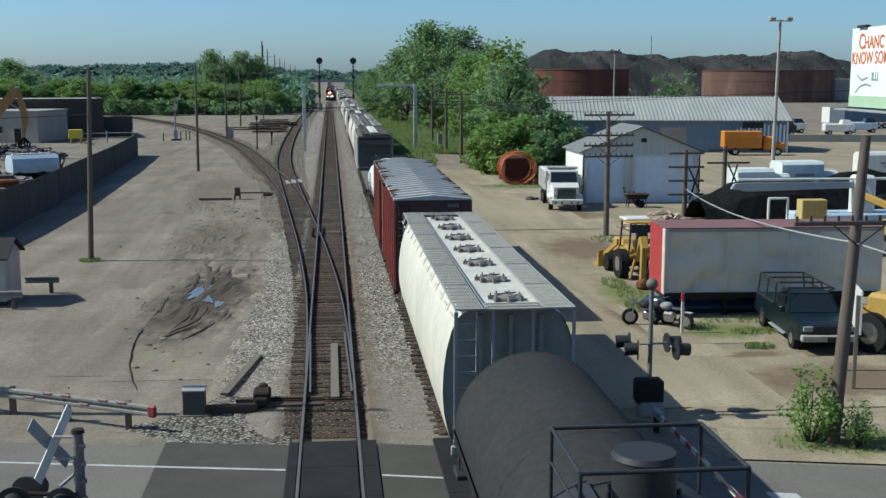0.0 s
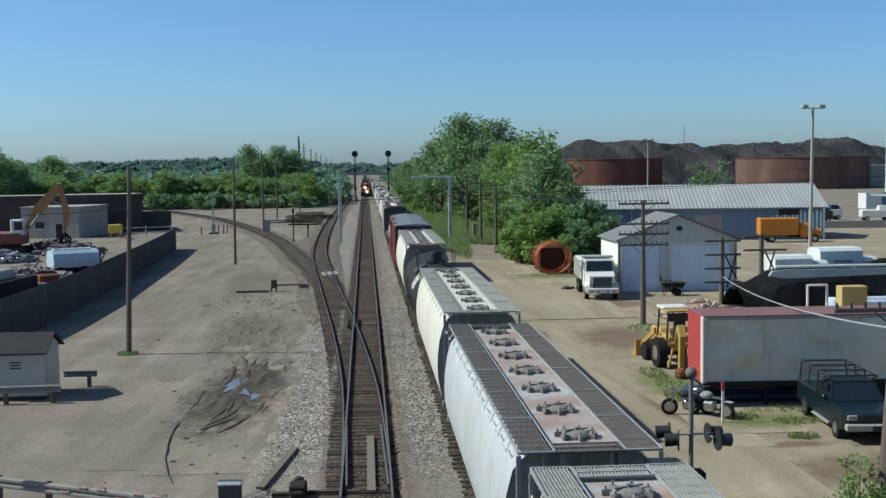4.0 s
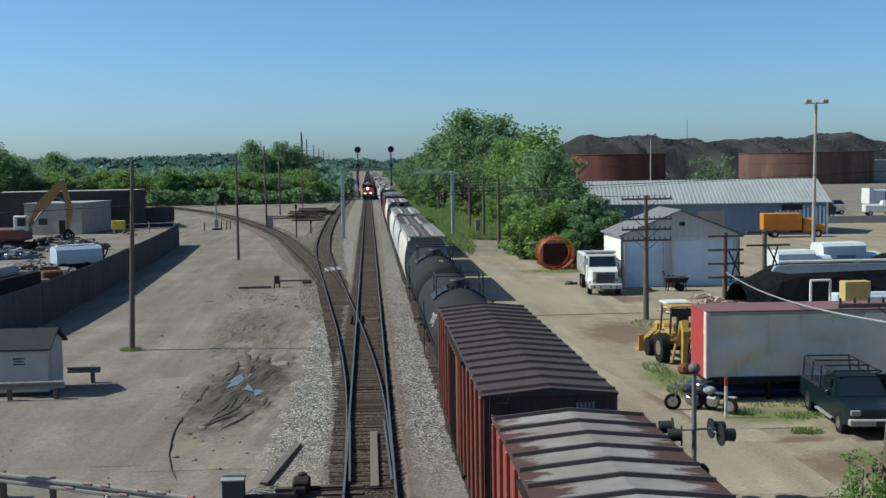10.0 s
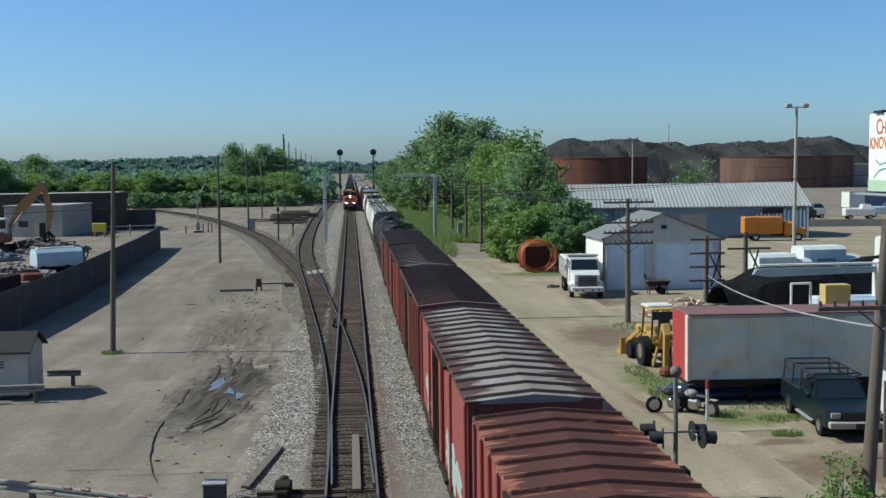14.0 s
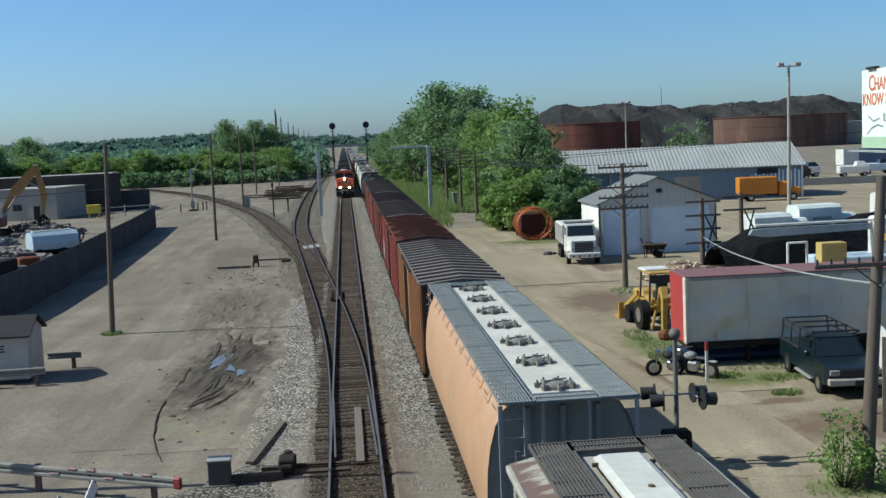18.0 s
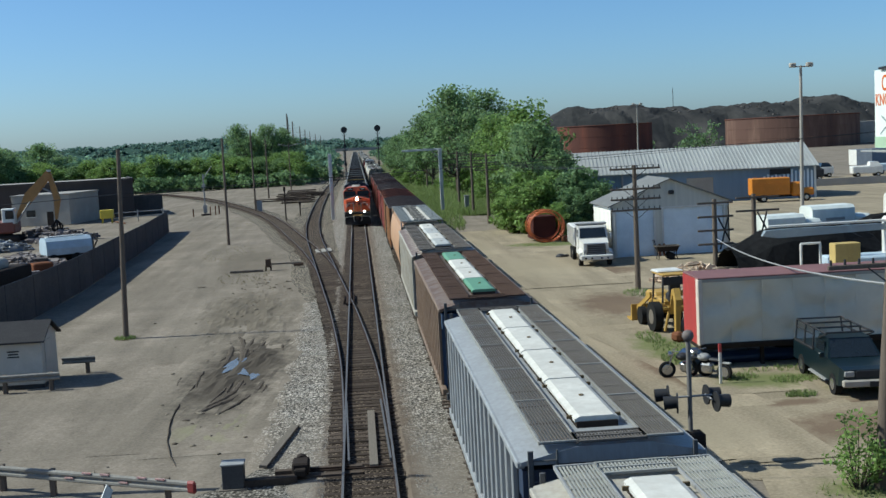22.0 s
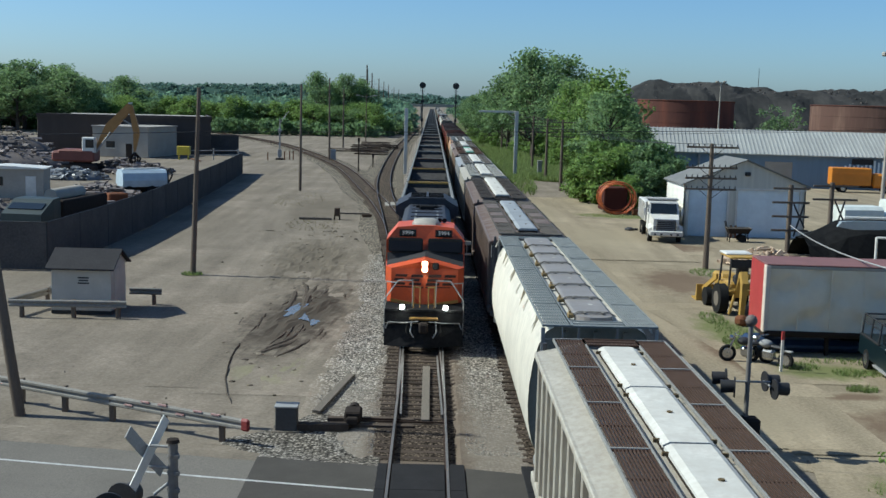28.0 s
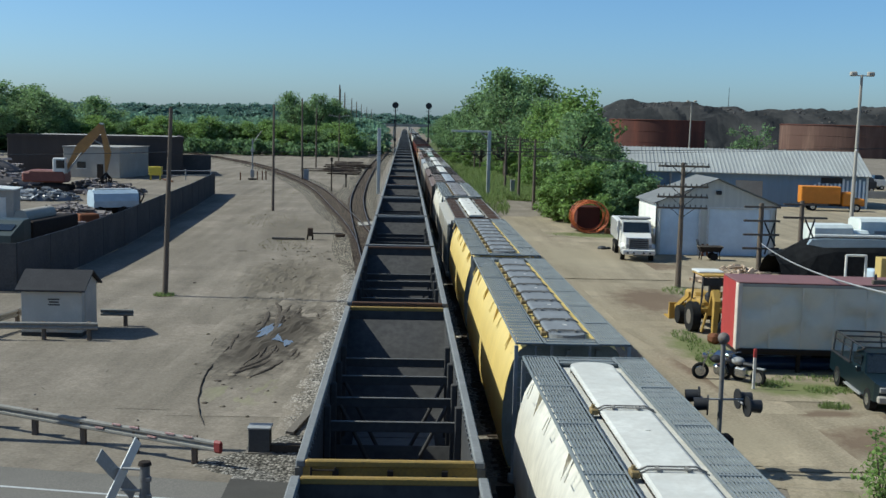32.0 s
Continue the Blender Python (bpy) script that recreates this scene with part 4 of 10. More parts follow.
def ribbed_hopper(label, L, body, top=ROOF_GREY, walk=GRATE, hatch_mat=HATCH_WHITE, at=None, n_rib=17, n_hatch=5, end=END_DARK, edge=None, plates=()):
    """A covered hopper with upright ribbed sides and a trough hatch."""
    car = thing("covered_hopper", label, "hopper car", at, "freight cars of the passing train")
    h, eave, rz = 1.5, 3.95, 4.2
    prof = [(-h, 1.2), (h, 1.2), (h, eave), (0.62, rz), (-0.62, rz), (-h, eave)]
    part("body", Mesh().extrude([(-h, 1.2), (h, 1.2), (h, eave), (-h, eave)], 0.9, L - 0.9, False, False), body, car)
    part("roof", Mesh().extrude([(-h - 0.05, eave), (h + 0.05, eave), (h + 0.05, eave + 0.06), (0.6, rz + 0.02), (-0.6, rz + 0.02), (-h - 0.05, eave + 0.06)], 0.15, L - 0.15), top, car, "low peaked steel roof")
    for e, y in ((1, 0.92), (-1, L - 0.92)):
        m = Mesh().extrude(prof, y - 0.02, y + 0.02)
        m.box(0, y - e * 0.3, 3.55, h * 2, 0.5, 0.5)
        m.box(0, y - e * 0.06, 2.4, 0.12, 0.14, 2.2).box(-0.8, y - e * 0.06, 2.4, 0.1, 0.12, 2.2).box(0.8, y - e * 0.06, 2.4, 0.1, 0.12, 2.2)
        part("end_sheet", m, end, car, "recessed end sheet")
    for sx in (-1, 1):
        for i in range(n_rib):
            y = 1.0 + (L - 2.0) * i / (n_rib - 1)
            part("side_rib", Mesh().box(sx * (h + 0.05), y, 2.6, 0.12, 0.13, 2.7, c=0.02), body, car)
        part("side_sill", Mesh().box(sx * (h + 0.03), L / 2, 1.25, 0.16, L - 0.6, 0.22, c=0.02).box(sx * (h + 0.05), L / 2, eave + 0.0, 0.14, L - 0.4, 0.12, c=0.02), body, car)
        x0, x1 = (0.58, 1.22) if sx > 0 else (-1.22, -0.58)
        grating(car, x0, x1, 0.2, L - 0.2, rz + 0.1, walk, edge or (GALV if walk is GRATE else None), 0.42 if walk is GRATE else 1.3, plates)
    for y0 in (0.12, L - 0.72):
        grating(car, -0.58, 0.58, y0, y0 + 0.55, rz + 0.1, walk)
    trough(car, L, rz + 0.02, hatch_mat, n_hatch, 0.4, 1.3)
    outlets(car, L, 3, 1.4, body)
    car_end(car, L, rz, 1.5, END_DARK)
    running_gear(car, L)
    return car


def boxcar(label, L, body, roof, at=None, top=4.35, ribs=16, door=0.5, rib_roof=None, chalk=False, end=None):
    car = thing("boxcar", label, "boxcar", at, "freight cars of the passing train")
    h, eave = 1.5, top - 0.2
    part("body", Mesh().extrude([(-h, 0.95), (h, 0.95), (h, eave), (-h, eave)], 0.1, L - 0.1), body, car)
    part("roof", Mesh().extrude([(-h - 0.06, eave), (h + 0.06, eave), (h + 0.06, eave + 0.05), (0.0, top), (-h - 0.06, eave + 0.05)], 0, L), roof, car, "low peaked steel roof")
    a, b, k = (0.05, 0.03, 0.065) if ribs < 25 else (0.024, 0.014, 0.05)
    for i in range(ribs):
        y = 0.3 + (L - 0.6) * i / (ribs - 1)
        part("roof_rib", Mesh().loft([[(x, y - a, z), (x, y + a, z), (x, y + b, z + k), (x, y - b, z + k)] for x, z in ((-h - 0.04, eave + 0.055), (0, top + 0.003), (h + 0.04, eave + 0.055))]), rib_roof or ROOF_BLACK, car)
    for sx in (-1, 1):
        n = 5 if chalk else 14
        for i in range(n):
            y = 0.25 + (L - 0.5) * i / (n - 1)
            if abs(y - L * door) > 1.7:
                part("side_post", Mesh().box(sx * (h + 0.035), y, (eave + 1.0) / 2, 0.09, 0.12, eave - 1.05, c=0.02), body, car)
        d = part("sliding_door", Mesh().box(sx * (h + 0.06), L * door, (eave + 1.0) / 2 + 0.05, 0.1, 3.0, eave - 1.2, c=0.02), body, car, "sliding plug door with latch bars")
        m = Mesh()
        for k in (-0.9, -0.3, 0.3, 0.9):
            m.rod((sx * (h + 0.13), L * door + k, 1.2), (sx * (h + 0.13), L * door + k, eave - 0.15), 0.025, n=5)
        part("latch_bar", m, UNDER, d)
        part("door_track", Mesh().box(sx * (h + 0.08), L * door, eave - 0.05, 0.1, 6.2, 0.1), UNDER, car)
        part("door_track", Mesh().box(sx * (h + 0.08), L * door, 1.02, 0.1, 6.2, 0.12), UNDER, car)
        part("side_sill", Mesh().box(sx * (h - 0.05), L / 2, 0.9, 0.2, L - 0.6, 0.26, c=0.02), UNDER, car)
    if chalk:
        for cy, cz, ry, rz_, k in ((L * 0.2, 1.75, 1.3, 0.55, 1), (L * 0.32, 1.6, 0.8, 0.5, 2), (L * 0.8, 1.7, 1.0, 0.5, 3)):
            pts = ragged(cy, cz, ry, rz_, 300 + k, 40, 0.6, 8)
            part("scrawl", Mesh().loft([[(-h - 0.002, a, b) for a, b in pts], [(-h - 0.012, a, b) for a, b in pts]]), SCRAWL, car, "faded pale green sprayed patch")
    end = end or BOX_END_SHADED
    for e, y in ((-1, 0.1), (1, L - 0.1)):
        m = Mesh()
        for z in [1.2 + 0.28 * k for k in range(int((eave - 1.3) / 0.28))]:
            m.box(0, y + e * 0.03, z, h * 2 - 0.3, 0.09, 0.1, c=0.03)
        part("end_corrugation", m, end, car, "corrugated steel end")
        part("end_sheet", Mesh().box(0, y + e * 0.012, (eave + 0.95) / 2, h * 2 - 0.02, 0.03, eave - 0.96), end, car)
        for k in range(5 if e < 0 else 0):
            part("stencil_bar", Mesh().box(0.62 + 0.09 * k, y - 0.09, eave - 0.22, 0.06, 0.012, 0.13), HATCH_GREY, car, "plain pale stencil bar")
        lad = Mesh()
        ladder(lad, -h + 0.35, y + e * 0.12, 1.0, eave, 0.42)
        part("end_ladder", lad, UNDER, car)
    running_gear(car, L, 1.9)
    return car


def tank_car(label, L, body, at=None, r=1.52, cz=2.3, stripe=True, logo=0, tall=False, shift=0.0):
    car = thing("tank_car", label, "tank car", at, "freight cars of the passing train")
    n, prof = 48, []
    for k in range(8):
        a = math.pi / 2 * k / 7
        prof.append((0.75 + 0.75 * (1 - math.cos(a)), r * max(math.sin(a), 0.02)))
    prof += [(L - y, rr) for y, rr in reversed(prof)]
    part("tank", Mesh().loft([[(rr * math.sin(2 * math.pi * i / n), y, cz + rr * math.cos(2 * math.pi * i / n)) for i in range(n)] for y, rr in prof], True), body, car, "long cylindrical tank")
    for y in (1.5, L * 0.5 + 1.9, L * 0.5 - 1.9, L - 1.5):
        part("weld_band", Mesh().loft([[((r + 0.004) * math.sin(2 * math.pi * i / n), y + e, cz + (r + 0.004) * math.cos(2 * math.pi * i / n)) for i in range(n)] for e in (-0.03, 0.03)], True, False), body, car)
    mid = L / 2 + shift
    hh = 0.62 if tall else 0.3
    dome = part("manway", Mesh().rod((0, mid, cz + r - 0.1), (0, mid, cz + r + hh), 0.42, n=20).rod((0, mid, cz + r + hh), (0, mid, cz + r + hh + 0.07), 0.44, 0.4, n=20), BLACK, car, "bolted manway housing")
    for i in range(10):
        a = 0.628 * i
        part("bolt", Mesh().rod((0.47 * math.cos(a), mid + 0.47 * math.sin(a), cz + r - 0.04), (0.47 * math.cos(a), mid + 0.47 * math.sin(a), cz + r + 0.16), 0.035, n=6), BLACK, dome)
    for sx in (-1, 1):
        rings = []
        for k in range(6):
            a = sx * (0.34 + 0.1 * k)
            rings.append([((r + d) * math.sin(a), mid + e, cz + (r + d) * math.cos(a)) for e, d in ((-0.95, 0.02), (0.95, 0.02), (0.95, 0.09), (-0.95, 0.09))])
        part("platform", Mesh().loft(rings), BLACK, car, "black steel platform beside the manway")
    zt, zb = cz + r + (0.74 if tall else 0.58), cz + r * math.cos(0.75)
    for sx in (-1, 1):
        m = Mesh().path([(sx * 1.05, mid - 0.9, zb), (sx * 1.05, mid - 0.9, zt), (sx * 1.05, mid + 0.9, zt), (sx * 1.05, mid + 0.9, zb)], 0.03)
        m.rod((sx * 1.05, mid - 0.9, (zt + zb) / 2 + 0.1), (sx * 1.05, mid + 0.9, (zt + zb) / 2 + 0.1), 0.022, n=6)
        part("railing", m, BLACK, car, "black tube railing")
    for y in (mid - 0.9, mid + 0.9):
        part("cross_rail", Mesh().rod((-1.05, y, zt), (1.05, y, zt), 0.03, n=6), BLACK, car)
    for k in (-0.45, 0.45):
        part("valve", Mesh().rod((k * 0.7, mid - 0.68, cz + r - 0.05), (k * 0.7, mid - 0.68, cz + r + 0.14), 0.09, n=10), BLACK, car)
    part("valve", Mesh().box(0, mid + 0.7, cz + r + 0.03, 0.3, 0.26, 0.2, c=0.03), BLACK, car)
    for sx in (-1, 1):
        lad = Mesh()
        ladder(lad, sx * (r + 0.06), mid, 0.9, cz + 0.9, 0.42, "y")
        part("side_ladder", lad, BLACK, car)
    for y in (2.0, L - 2.0):
        part("saddle", Mesh().box(0, y, 0.95, 2.3, 0.9, 0.5, c=0.04), UNDER, car)
    part("sill", Mesh().box(0, L / 2, 0.85, 0.5, L - 0.8, 0.3), UNDER, car)
    for e, y in ((-1, 0.35), (1, L - 0.35)):
        part("end_platform", Mesh().box(0, y, 1.02, 2.9, 0.7, 0.12, c=0.02), BLACK, car)
        for sx in (-1, 1):
            part("end_rail", Mesh().path([(sx * 1.35, y, 1.05), (sx * 1.35, y, 2.0), (sx * 0.45, y, 2.0), (sx * 0.45, y, 1.05)], 0.022), BLACK, car)
            part("running_rail", Mesh().rod((sx * (r + 0.03), 1.6, cz + 0.02), (sx * (r + 0.03), L - 1.6, cz + 0.02), 0.022, n=6), BLACK, car)

    def mark(a0, a1, y0, y1, sx):
        """A plain patch lying on the shell."""
        g = [[(sx * (r + 0.008) * math.sin(a0 + (a1 - a0) * i / 3), y, cz + (r + 0.008) * math.cos(a0 + (a1 - a0) * i / 3)) for i in range(4)] for y in (y0, y1)]
        return Mesh().loft(g, True, False, False)
    if stripe:
        part("marking", mark(0.0, 0.16, L * 0.22, L * 0.22 + 0.5, 1), mat("stencil_yellow", (0.55, 0.4, 0.05), (0.45, 0.33, 0.05), 3, 0.6), car, "small yellow stencilled marking")
    if logo == 2:
        part("placard", mark(0.72, 1.25, L * 0.2, L * 0.2 + 2.0, -1), HATCH_WHITE, car, "white sign panel on the shell")
        for k in range(5):
            part("placard_bar", mark(0.76 + 0.03 * (k % 2), 1.2, L * 0.2 + 0.25 + 0.34 * k, L * 0.2 + 0.4 + 0.34 * k, -1), BLACK, car)
        for k in range(10):
            if k != 4:
                part("stencil_bar", mark(0.55, 0.66, L * 0.22 + 0.17 * k, L * 0.22 + 0.11 + 0.17 * k, 1), HATCH_WHITE, car)
    elif logo:
        rnd = random.Random(6)
        for k in range(6):
            a = 1.0 + rnd.uniform(-0.04, 0.04)
            y = L * 0.3 - 0.3 * k
            part("stencil_bar", mark(a, a + 0.24, y, y + 0.08, -1), HATCH_WHITE, car)
            part("stencil_bar", mark(a + 0.24 * (k % 2), a + 0.05 + 0.24 * (k % 2), y, y + 0.24, -1), HATCH_WHITE, car)
    running_gear(car, L, 1.5)
    return car


def flat_car(label, L, at=None):
    car = thing("flat_car", label, "flat car", at, "freight cars of the passing train")
    part("deck", Mesh().box(0, L / 2, 1.1, 2.8, L - 0.2, 0.16, c=0.02), PLANK, car)
    part("side_sill", Mesh().box(-1.42, L / 2, 0.98, 0.1, L - 0.2, 0.4).box(1.42, L / 2, 0.98, 0.1, L - 0.2, 0.4), UNDER, car)
    running_gear(car, L)
    return car


V_OUT = 12.88
TRAIN = []


def add(fn, rear, front, label, *args, **kw):
    car = fn(label, front - rear, *args, at=pose(SECOND, rear, RAIL_Z), **kw)
    TRAIN.append((car, rear))
    return car


def again(src, rear):
    TRAIN.append((copy_thing(src, pose(SECOND, rear, RAIL_Z)), rear))


white_hop = add(round_hopper, 24.0, 41.9, "white covered hopper car with round roof hatches", HOP_WHITE, TOP_WHITE, GRATE)
hi_box = add(boxcar, 44.2, 64.6, "tall red boxcar with a ribbed galvanised roof", BOX_RED, ROOF_SILVER, top=4.78, ribs=22, rib_roof=ROOF_SILVER)
add(tank_car, 66.2, 81.5, "white tank car coupled ahead of the boxcar", TANK_WHITE, r=1.4, cz=2.3, stripe=False)
add(flat_car, 83.2, 100.0, "empty flat car with a worn wooden deck")
grey_hop = add(ribbed_hopper, 101.8, 117.0, "dirty grey covered hopper with white hatches", HOP_GREY, GRATE_DARK, GRATE_DARK, HATCH_WHITE)
add(tank_car, 6.3, 23.4, "black tank car with a tall manway and railed platform", TANK_BLACK, logo=2, tall=True, stripe=False, r=1.58, cz=2.34, shift=-1.1)
add(round_hopper, -12.5, 5.4, "cream white covered hopper car with round roof hatches", HOP_WHITE, TOP_WHITE, GRATE)
add(round_hopper, -31.6, -14.6, "pale blue covered hopper with rust-stained roof", HOP_BLUE, TOP_STAIN, GRATE_DARK, drop=0.12)
cream_hop = add(round_hopper, -49.9, -33.0, "cream covered hopper with a stained roof", HOP_CREAM, TOP_STAIN, GRATE)
add(tank_car, -67.6, -51.4, "black tank car with a yellow stencil on its back", TANK_BLACK)
add(tank_car, -86.3, -69.3, "black tank car with a railed manway platform", TANK_BLACK, logo=1, stripe=False)
box_a = add(boxcar, -103.9, -88.2, "oxide brown boxcar with a dark ribbed roof", BOX_BROWN, ROOF_DARK)
box_b = add(boxcar, -121.1, -106.0, "red boxcar with a patchy galvanised roof", BOX_RED, ROOF_PATCH)
box_c = add(boxcar, -138.3, -122.6, "brown boxcar with a rusty ribbed roof", BOX_BROWN, ROOF_RUST, ribs=30, rib_roof=ROOF_DARK, end=BOX_END_RED)
add(boxcar, -155.8, -139.8, "red boxcar with a flaking galvanised roof and sprayed patches", BOX_RED, ROOF_PATCH, chalk=True, end=BOX_END_RED)
add(boxcar, -173.9, -157.2, "bright red boxcar with a dark oxide ribbed roof", BOX_RED, ROOF_OXIDE, rib_roof=ROOF_OXIDE, ribs=19, end=BOX_END_RED)
add(boxcar, -192.0, -175.6, "weathered orange boxcar with a grey roof", BOX_ORANGE, ROOF_GREY)
add(round_hopper, -211.2, -193.2, "faded orange covered hopper with grey walkways", HOP_ORANGE, TOP_WHITE, GRATE_BLUE)
add(ribbed_hopper, -230.4, -213.7, "rust-streaked grey ribbed covered hopper with pale hatches", HOP_TAN, ROOF_TAN, GRATE_DARK, [HATCH_BLUE, HATCH_WHITE, HATCH_BLUE, HATCH_WHITE], n_hatch=4)
add(ribbed_hopper, -247.6, -231.8, "brown ribbed covered hopper with green and white hatches", HOP_BROWN, ROOF_BROWN, GRATE_RUST, [HATCH_GREEN, HATCH_WHITE, HATCH_WHITE, HATCH_GREEN], n_hatch=4, end=paint("end_blue", (0.03, 0.06, 0.12)))
add(ribbed_hopper, -265.3, -249.6, "steel blue ribbed covered hopper with white hatches", HOP_STEEL, HOP_STEEL, GRATE_DARK, HATCH_WHITE, n_hatch=4, edge=WALK_PALE, end=paint("end_navy", (0.03, 0.045, 0.08)))
rib_tan = add(ribbed_hopper, -281.7, -266.3, "beige ribbed covered hopper with white hatches", HOP_TAN, HOP_TAN, GRATE, HATCH_WHITE, n_hatch=4, end=paint("end_blue", (0.03, 0.06, 0.12)))
add(ribbed_hopper, -300.0, -283.4, "rusty brown ribbed covered hopper with white hatches", HOP_DARK, ROOF_BROWN, GRATE_BLACK, HATCH_WHITE, n_hatch=4, end=paint("end_blue", (0.03, 0.06, 0.12)))
add(ribbed_hopper, -316.7, -301.2, "dark brown ribbed covered hopper with silver hatches", HOP_DARK, ROOF_BROWN, GRATE_DARK, HATCH_SILVER, n_hatch=4, plates=((0.27, 0.4), (0.47, 0.57), (0.72, 0.85)))
add(round_hopper, -335.2, -317.8, "white covered hopper with taupe trough hatches", HOP_WHITE, TOP_WHITE, GRATE_BLUE, "trough", HATCH_BROWN, n_hatch=7)
add(ribbed_hopper, -352.3, -336.2, "grey ribbed covered hopper with white hatches", HOP_TAN, HOP_TAN, GRATE_RUST, HATCH_WHITE, n_hatch=4, edge=WALK_PALE)
add(round_hopper, -369.1, -352.9, "yellow covered hopper with grey trough hatches", HOP_YELLOW, HOP_YELLOW, GRATE_BLUE, "trough", HATCH_GREY, n_hatch=9)
add(round_hopper, -386.6, -370.0, "yellow covered hopper with grey trough hatches", HOP_YELLOW, HOP_YELLOW, GRATE_BLUE, "trough", HATCH_GREY, n_hatch=9)
add(round_hopper, -404.6, -388.0, "white covered hopper with white trough hatches", HOP_WHITE, TOP_WHITE, GRATE_BLUE, "trough", HATCH_WHITE, n_hatch=4)
ahead, rnd = 118.6, random.Random(21)
order = [cream_hop, white_hop, grey_hop, white_hop, rib_tan, cream_hop, white_hop, rib_tan]
for i in range(26):
    again(order[i % len(order)] if i % 9 != 8 else box_a, ahead)
    ahead += 19.4


def coal_hopper(label, at=None, ends=None, L=15.6, near=True):
    """An empty open-top hopper with cross braces and sloped floors; near ones in all their pieces."""
    car = thing("open_hopper", label, "hopper car", at, "empty hopper cars of the oncoming train")
    h, top, t = 1.5, 3.72, 0.06
    for sx in (-1, 1):
        part("side_wall", Mesh().box(sx * (h - t / 2), L / 2, (top + 1.0) / 2, t, L, top - 1.0), COAL_OUT, car)
        part("inner_lining", Mesh().box(sx * (h - t - 0.012), L / 2, (top + 1.0) / 2, 0.014, L - 0.2, top - 1.1), COAL_IN, car)
        part("top_chord", Mesh().box(sx * (h - 0.02), L / 2, top + 0.04, 0.16, L + 0.02, 0.12, c=0.02), COAL_CHORD, car)
        ribs = [Mesh().box(sx * (h + 0.05), 0.5 + (L - 1) * i / 8, 2.3, 0.12, 0.14, 2.5) for i in range(9)]
        if near:
            for r in ribs:
                part("side_rib", r, COAL_OUT, car)
        else:
            m = Mesh()
            for r in ribs:
                m.add(r.v, r.f)
            part("side_ribs", m, COAL_OUT, car)
    for e, y in ((1, 0.04), (-1, L - 0.04)):
        part("end_wall", Mesh().box(0, y, (top + 2.1) / 2, h * 2 - 0.12, 0.06, top - 2.1), ends or COAL_OUT, car, "end wall")
        part("end_lining", Mesh().box(0, y + e * 0.04, (top + 2.1) / 2, h * 2 - 0.16, 0.014, top - 2.1), COAL_IN, car)
        part("end_chord", Mesh().box(0, y, top + 0.04, h * 2 - 0.2, 0.12, 0.12, c=0.02), ends or COAL_CHORD, car)
        part("slope_sheet", Mesh().loft([[(-h + 0.08, y + e * 0.09, 3.45), (h - 0.08, y + e * 0.09, 3.45), (h - 0.08, y + e * 0.09, 3.39), (-h + 0.08, y + e * 0.09, 3.39)],
                                         [(-h + 0.08, y + e * 5.0, 1.0), (h - 0.08, y + e * 5.0, 1.0), (h - 0.08, y + e * 5.0, 0.94), (-h + 0.08, y + e * 5.0, 0.94)]]), COAL_IN, car)
        m = Mesh()
        ladder(m, -1.1, y - e * 0.1, 1.0, top, 0.4)
        for z in (1.2, 2.0):
            m.box(0, y - e * 0.08, z, 2.9, 0.1, 0.1)
        for x in (-0.9, 0, 0.9):
            m.box(x, y - e * 0.06, (top + 1.2) / 2, 0.1, 0.1, top - 1.3)
        part("end_ladder", m, UNDER, car)
        for r in range(2 if near else 0):
            for k in range(4):
                part("stencil_bar", Mesh().box(0.62 + 0.15 * k, y - e * 0.036, 3.5 - 0.2 * r, 0.1, 0.012, 0.13), BLACK, car, "plain dark stencil bar")
    part("floor", Mesh().box(0, L / 2, 0.98, h * 2 - 0.2, L - 9.8, 0.06), COAL_IN, car)
    m = Mesh()
    for y in (L * 0.5,):
        m.loft([[(-h + 0.1, y - 0.5, 1.0), (h - 0.1, y - 0.5, 1.0), (h - 0.1, y + 0.5, 1.0), (-h + 0.1, y + 0.5, 1.0)], [(-h + 0.1, y - 0.02, 1.8), (h - 0.1, y - 0.02, 1.8), (h - 0.1, y + 0.02, 1.8), (-h + 0.1, y + 0.02, 1.8)]])
    part("floor_ridge", m, COAL_IN, car)
    for k, u in enumerate((0.3, 0.43, 0.57, 0.7)):
        y = L * u
        b = part("cross_brace", Mesh().box(0, y, 3.1, h * 2 - 0.14, 0.05, 0.2, c=0.01), COAL_BRACE, car, "grimy cross brace")
        # Light on the brace's top edge, put in as a paler strip.
        part("brace_cap", Mesh().box(0, y, 3.21, h * 2 - 0.16, 0.08, 0.025, c=0.006), COAL_OUT, b)
        for sx in (-1, 1) if near else ():
            part("side_stake", Mesh().box(sx * (h - 0.15), y, 2.3, 0.14, 0.16, 2.5, c=0.02), COAL_BRACE, car)
            if k in (1, 2):
                part("strut", Mesh().rod((sx * 1.2, y, 3.05), (sx * 0.3, y, 1.25), 0.05, n=6), COAL_BRACE, b)
    if not near:
        running_gear(car, L, 1.4)
        return car
    rv = Mesh()
    for sx in (-1, 1):
        for k in range(46):
            rv.box(sx * (h - t - 0.03), 0.4 + k * (L - 0.8) / 45, top - 0.1, 0.03, 0.05, 0.05)
    tagged(part("rivet_row", rv, COAL_CHORD, car), kind="stuff")
    # Sunlit dusty spots of the floor, made as pale low heaps.
    for px, py, rx, ry, k in ((0.75, L * 0.4, 0.5, 0.5, 1), (0.95, L * 0.6, 0.35, 0.7, 2)):
        pts = ragged(px, py, rx, ry, 700 + k, 22, 0.4)
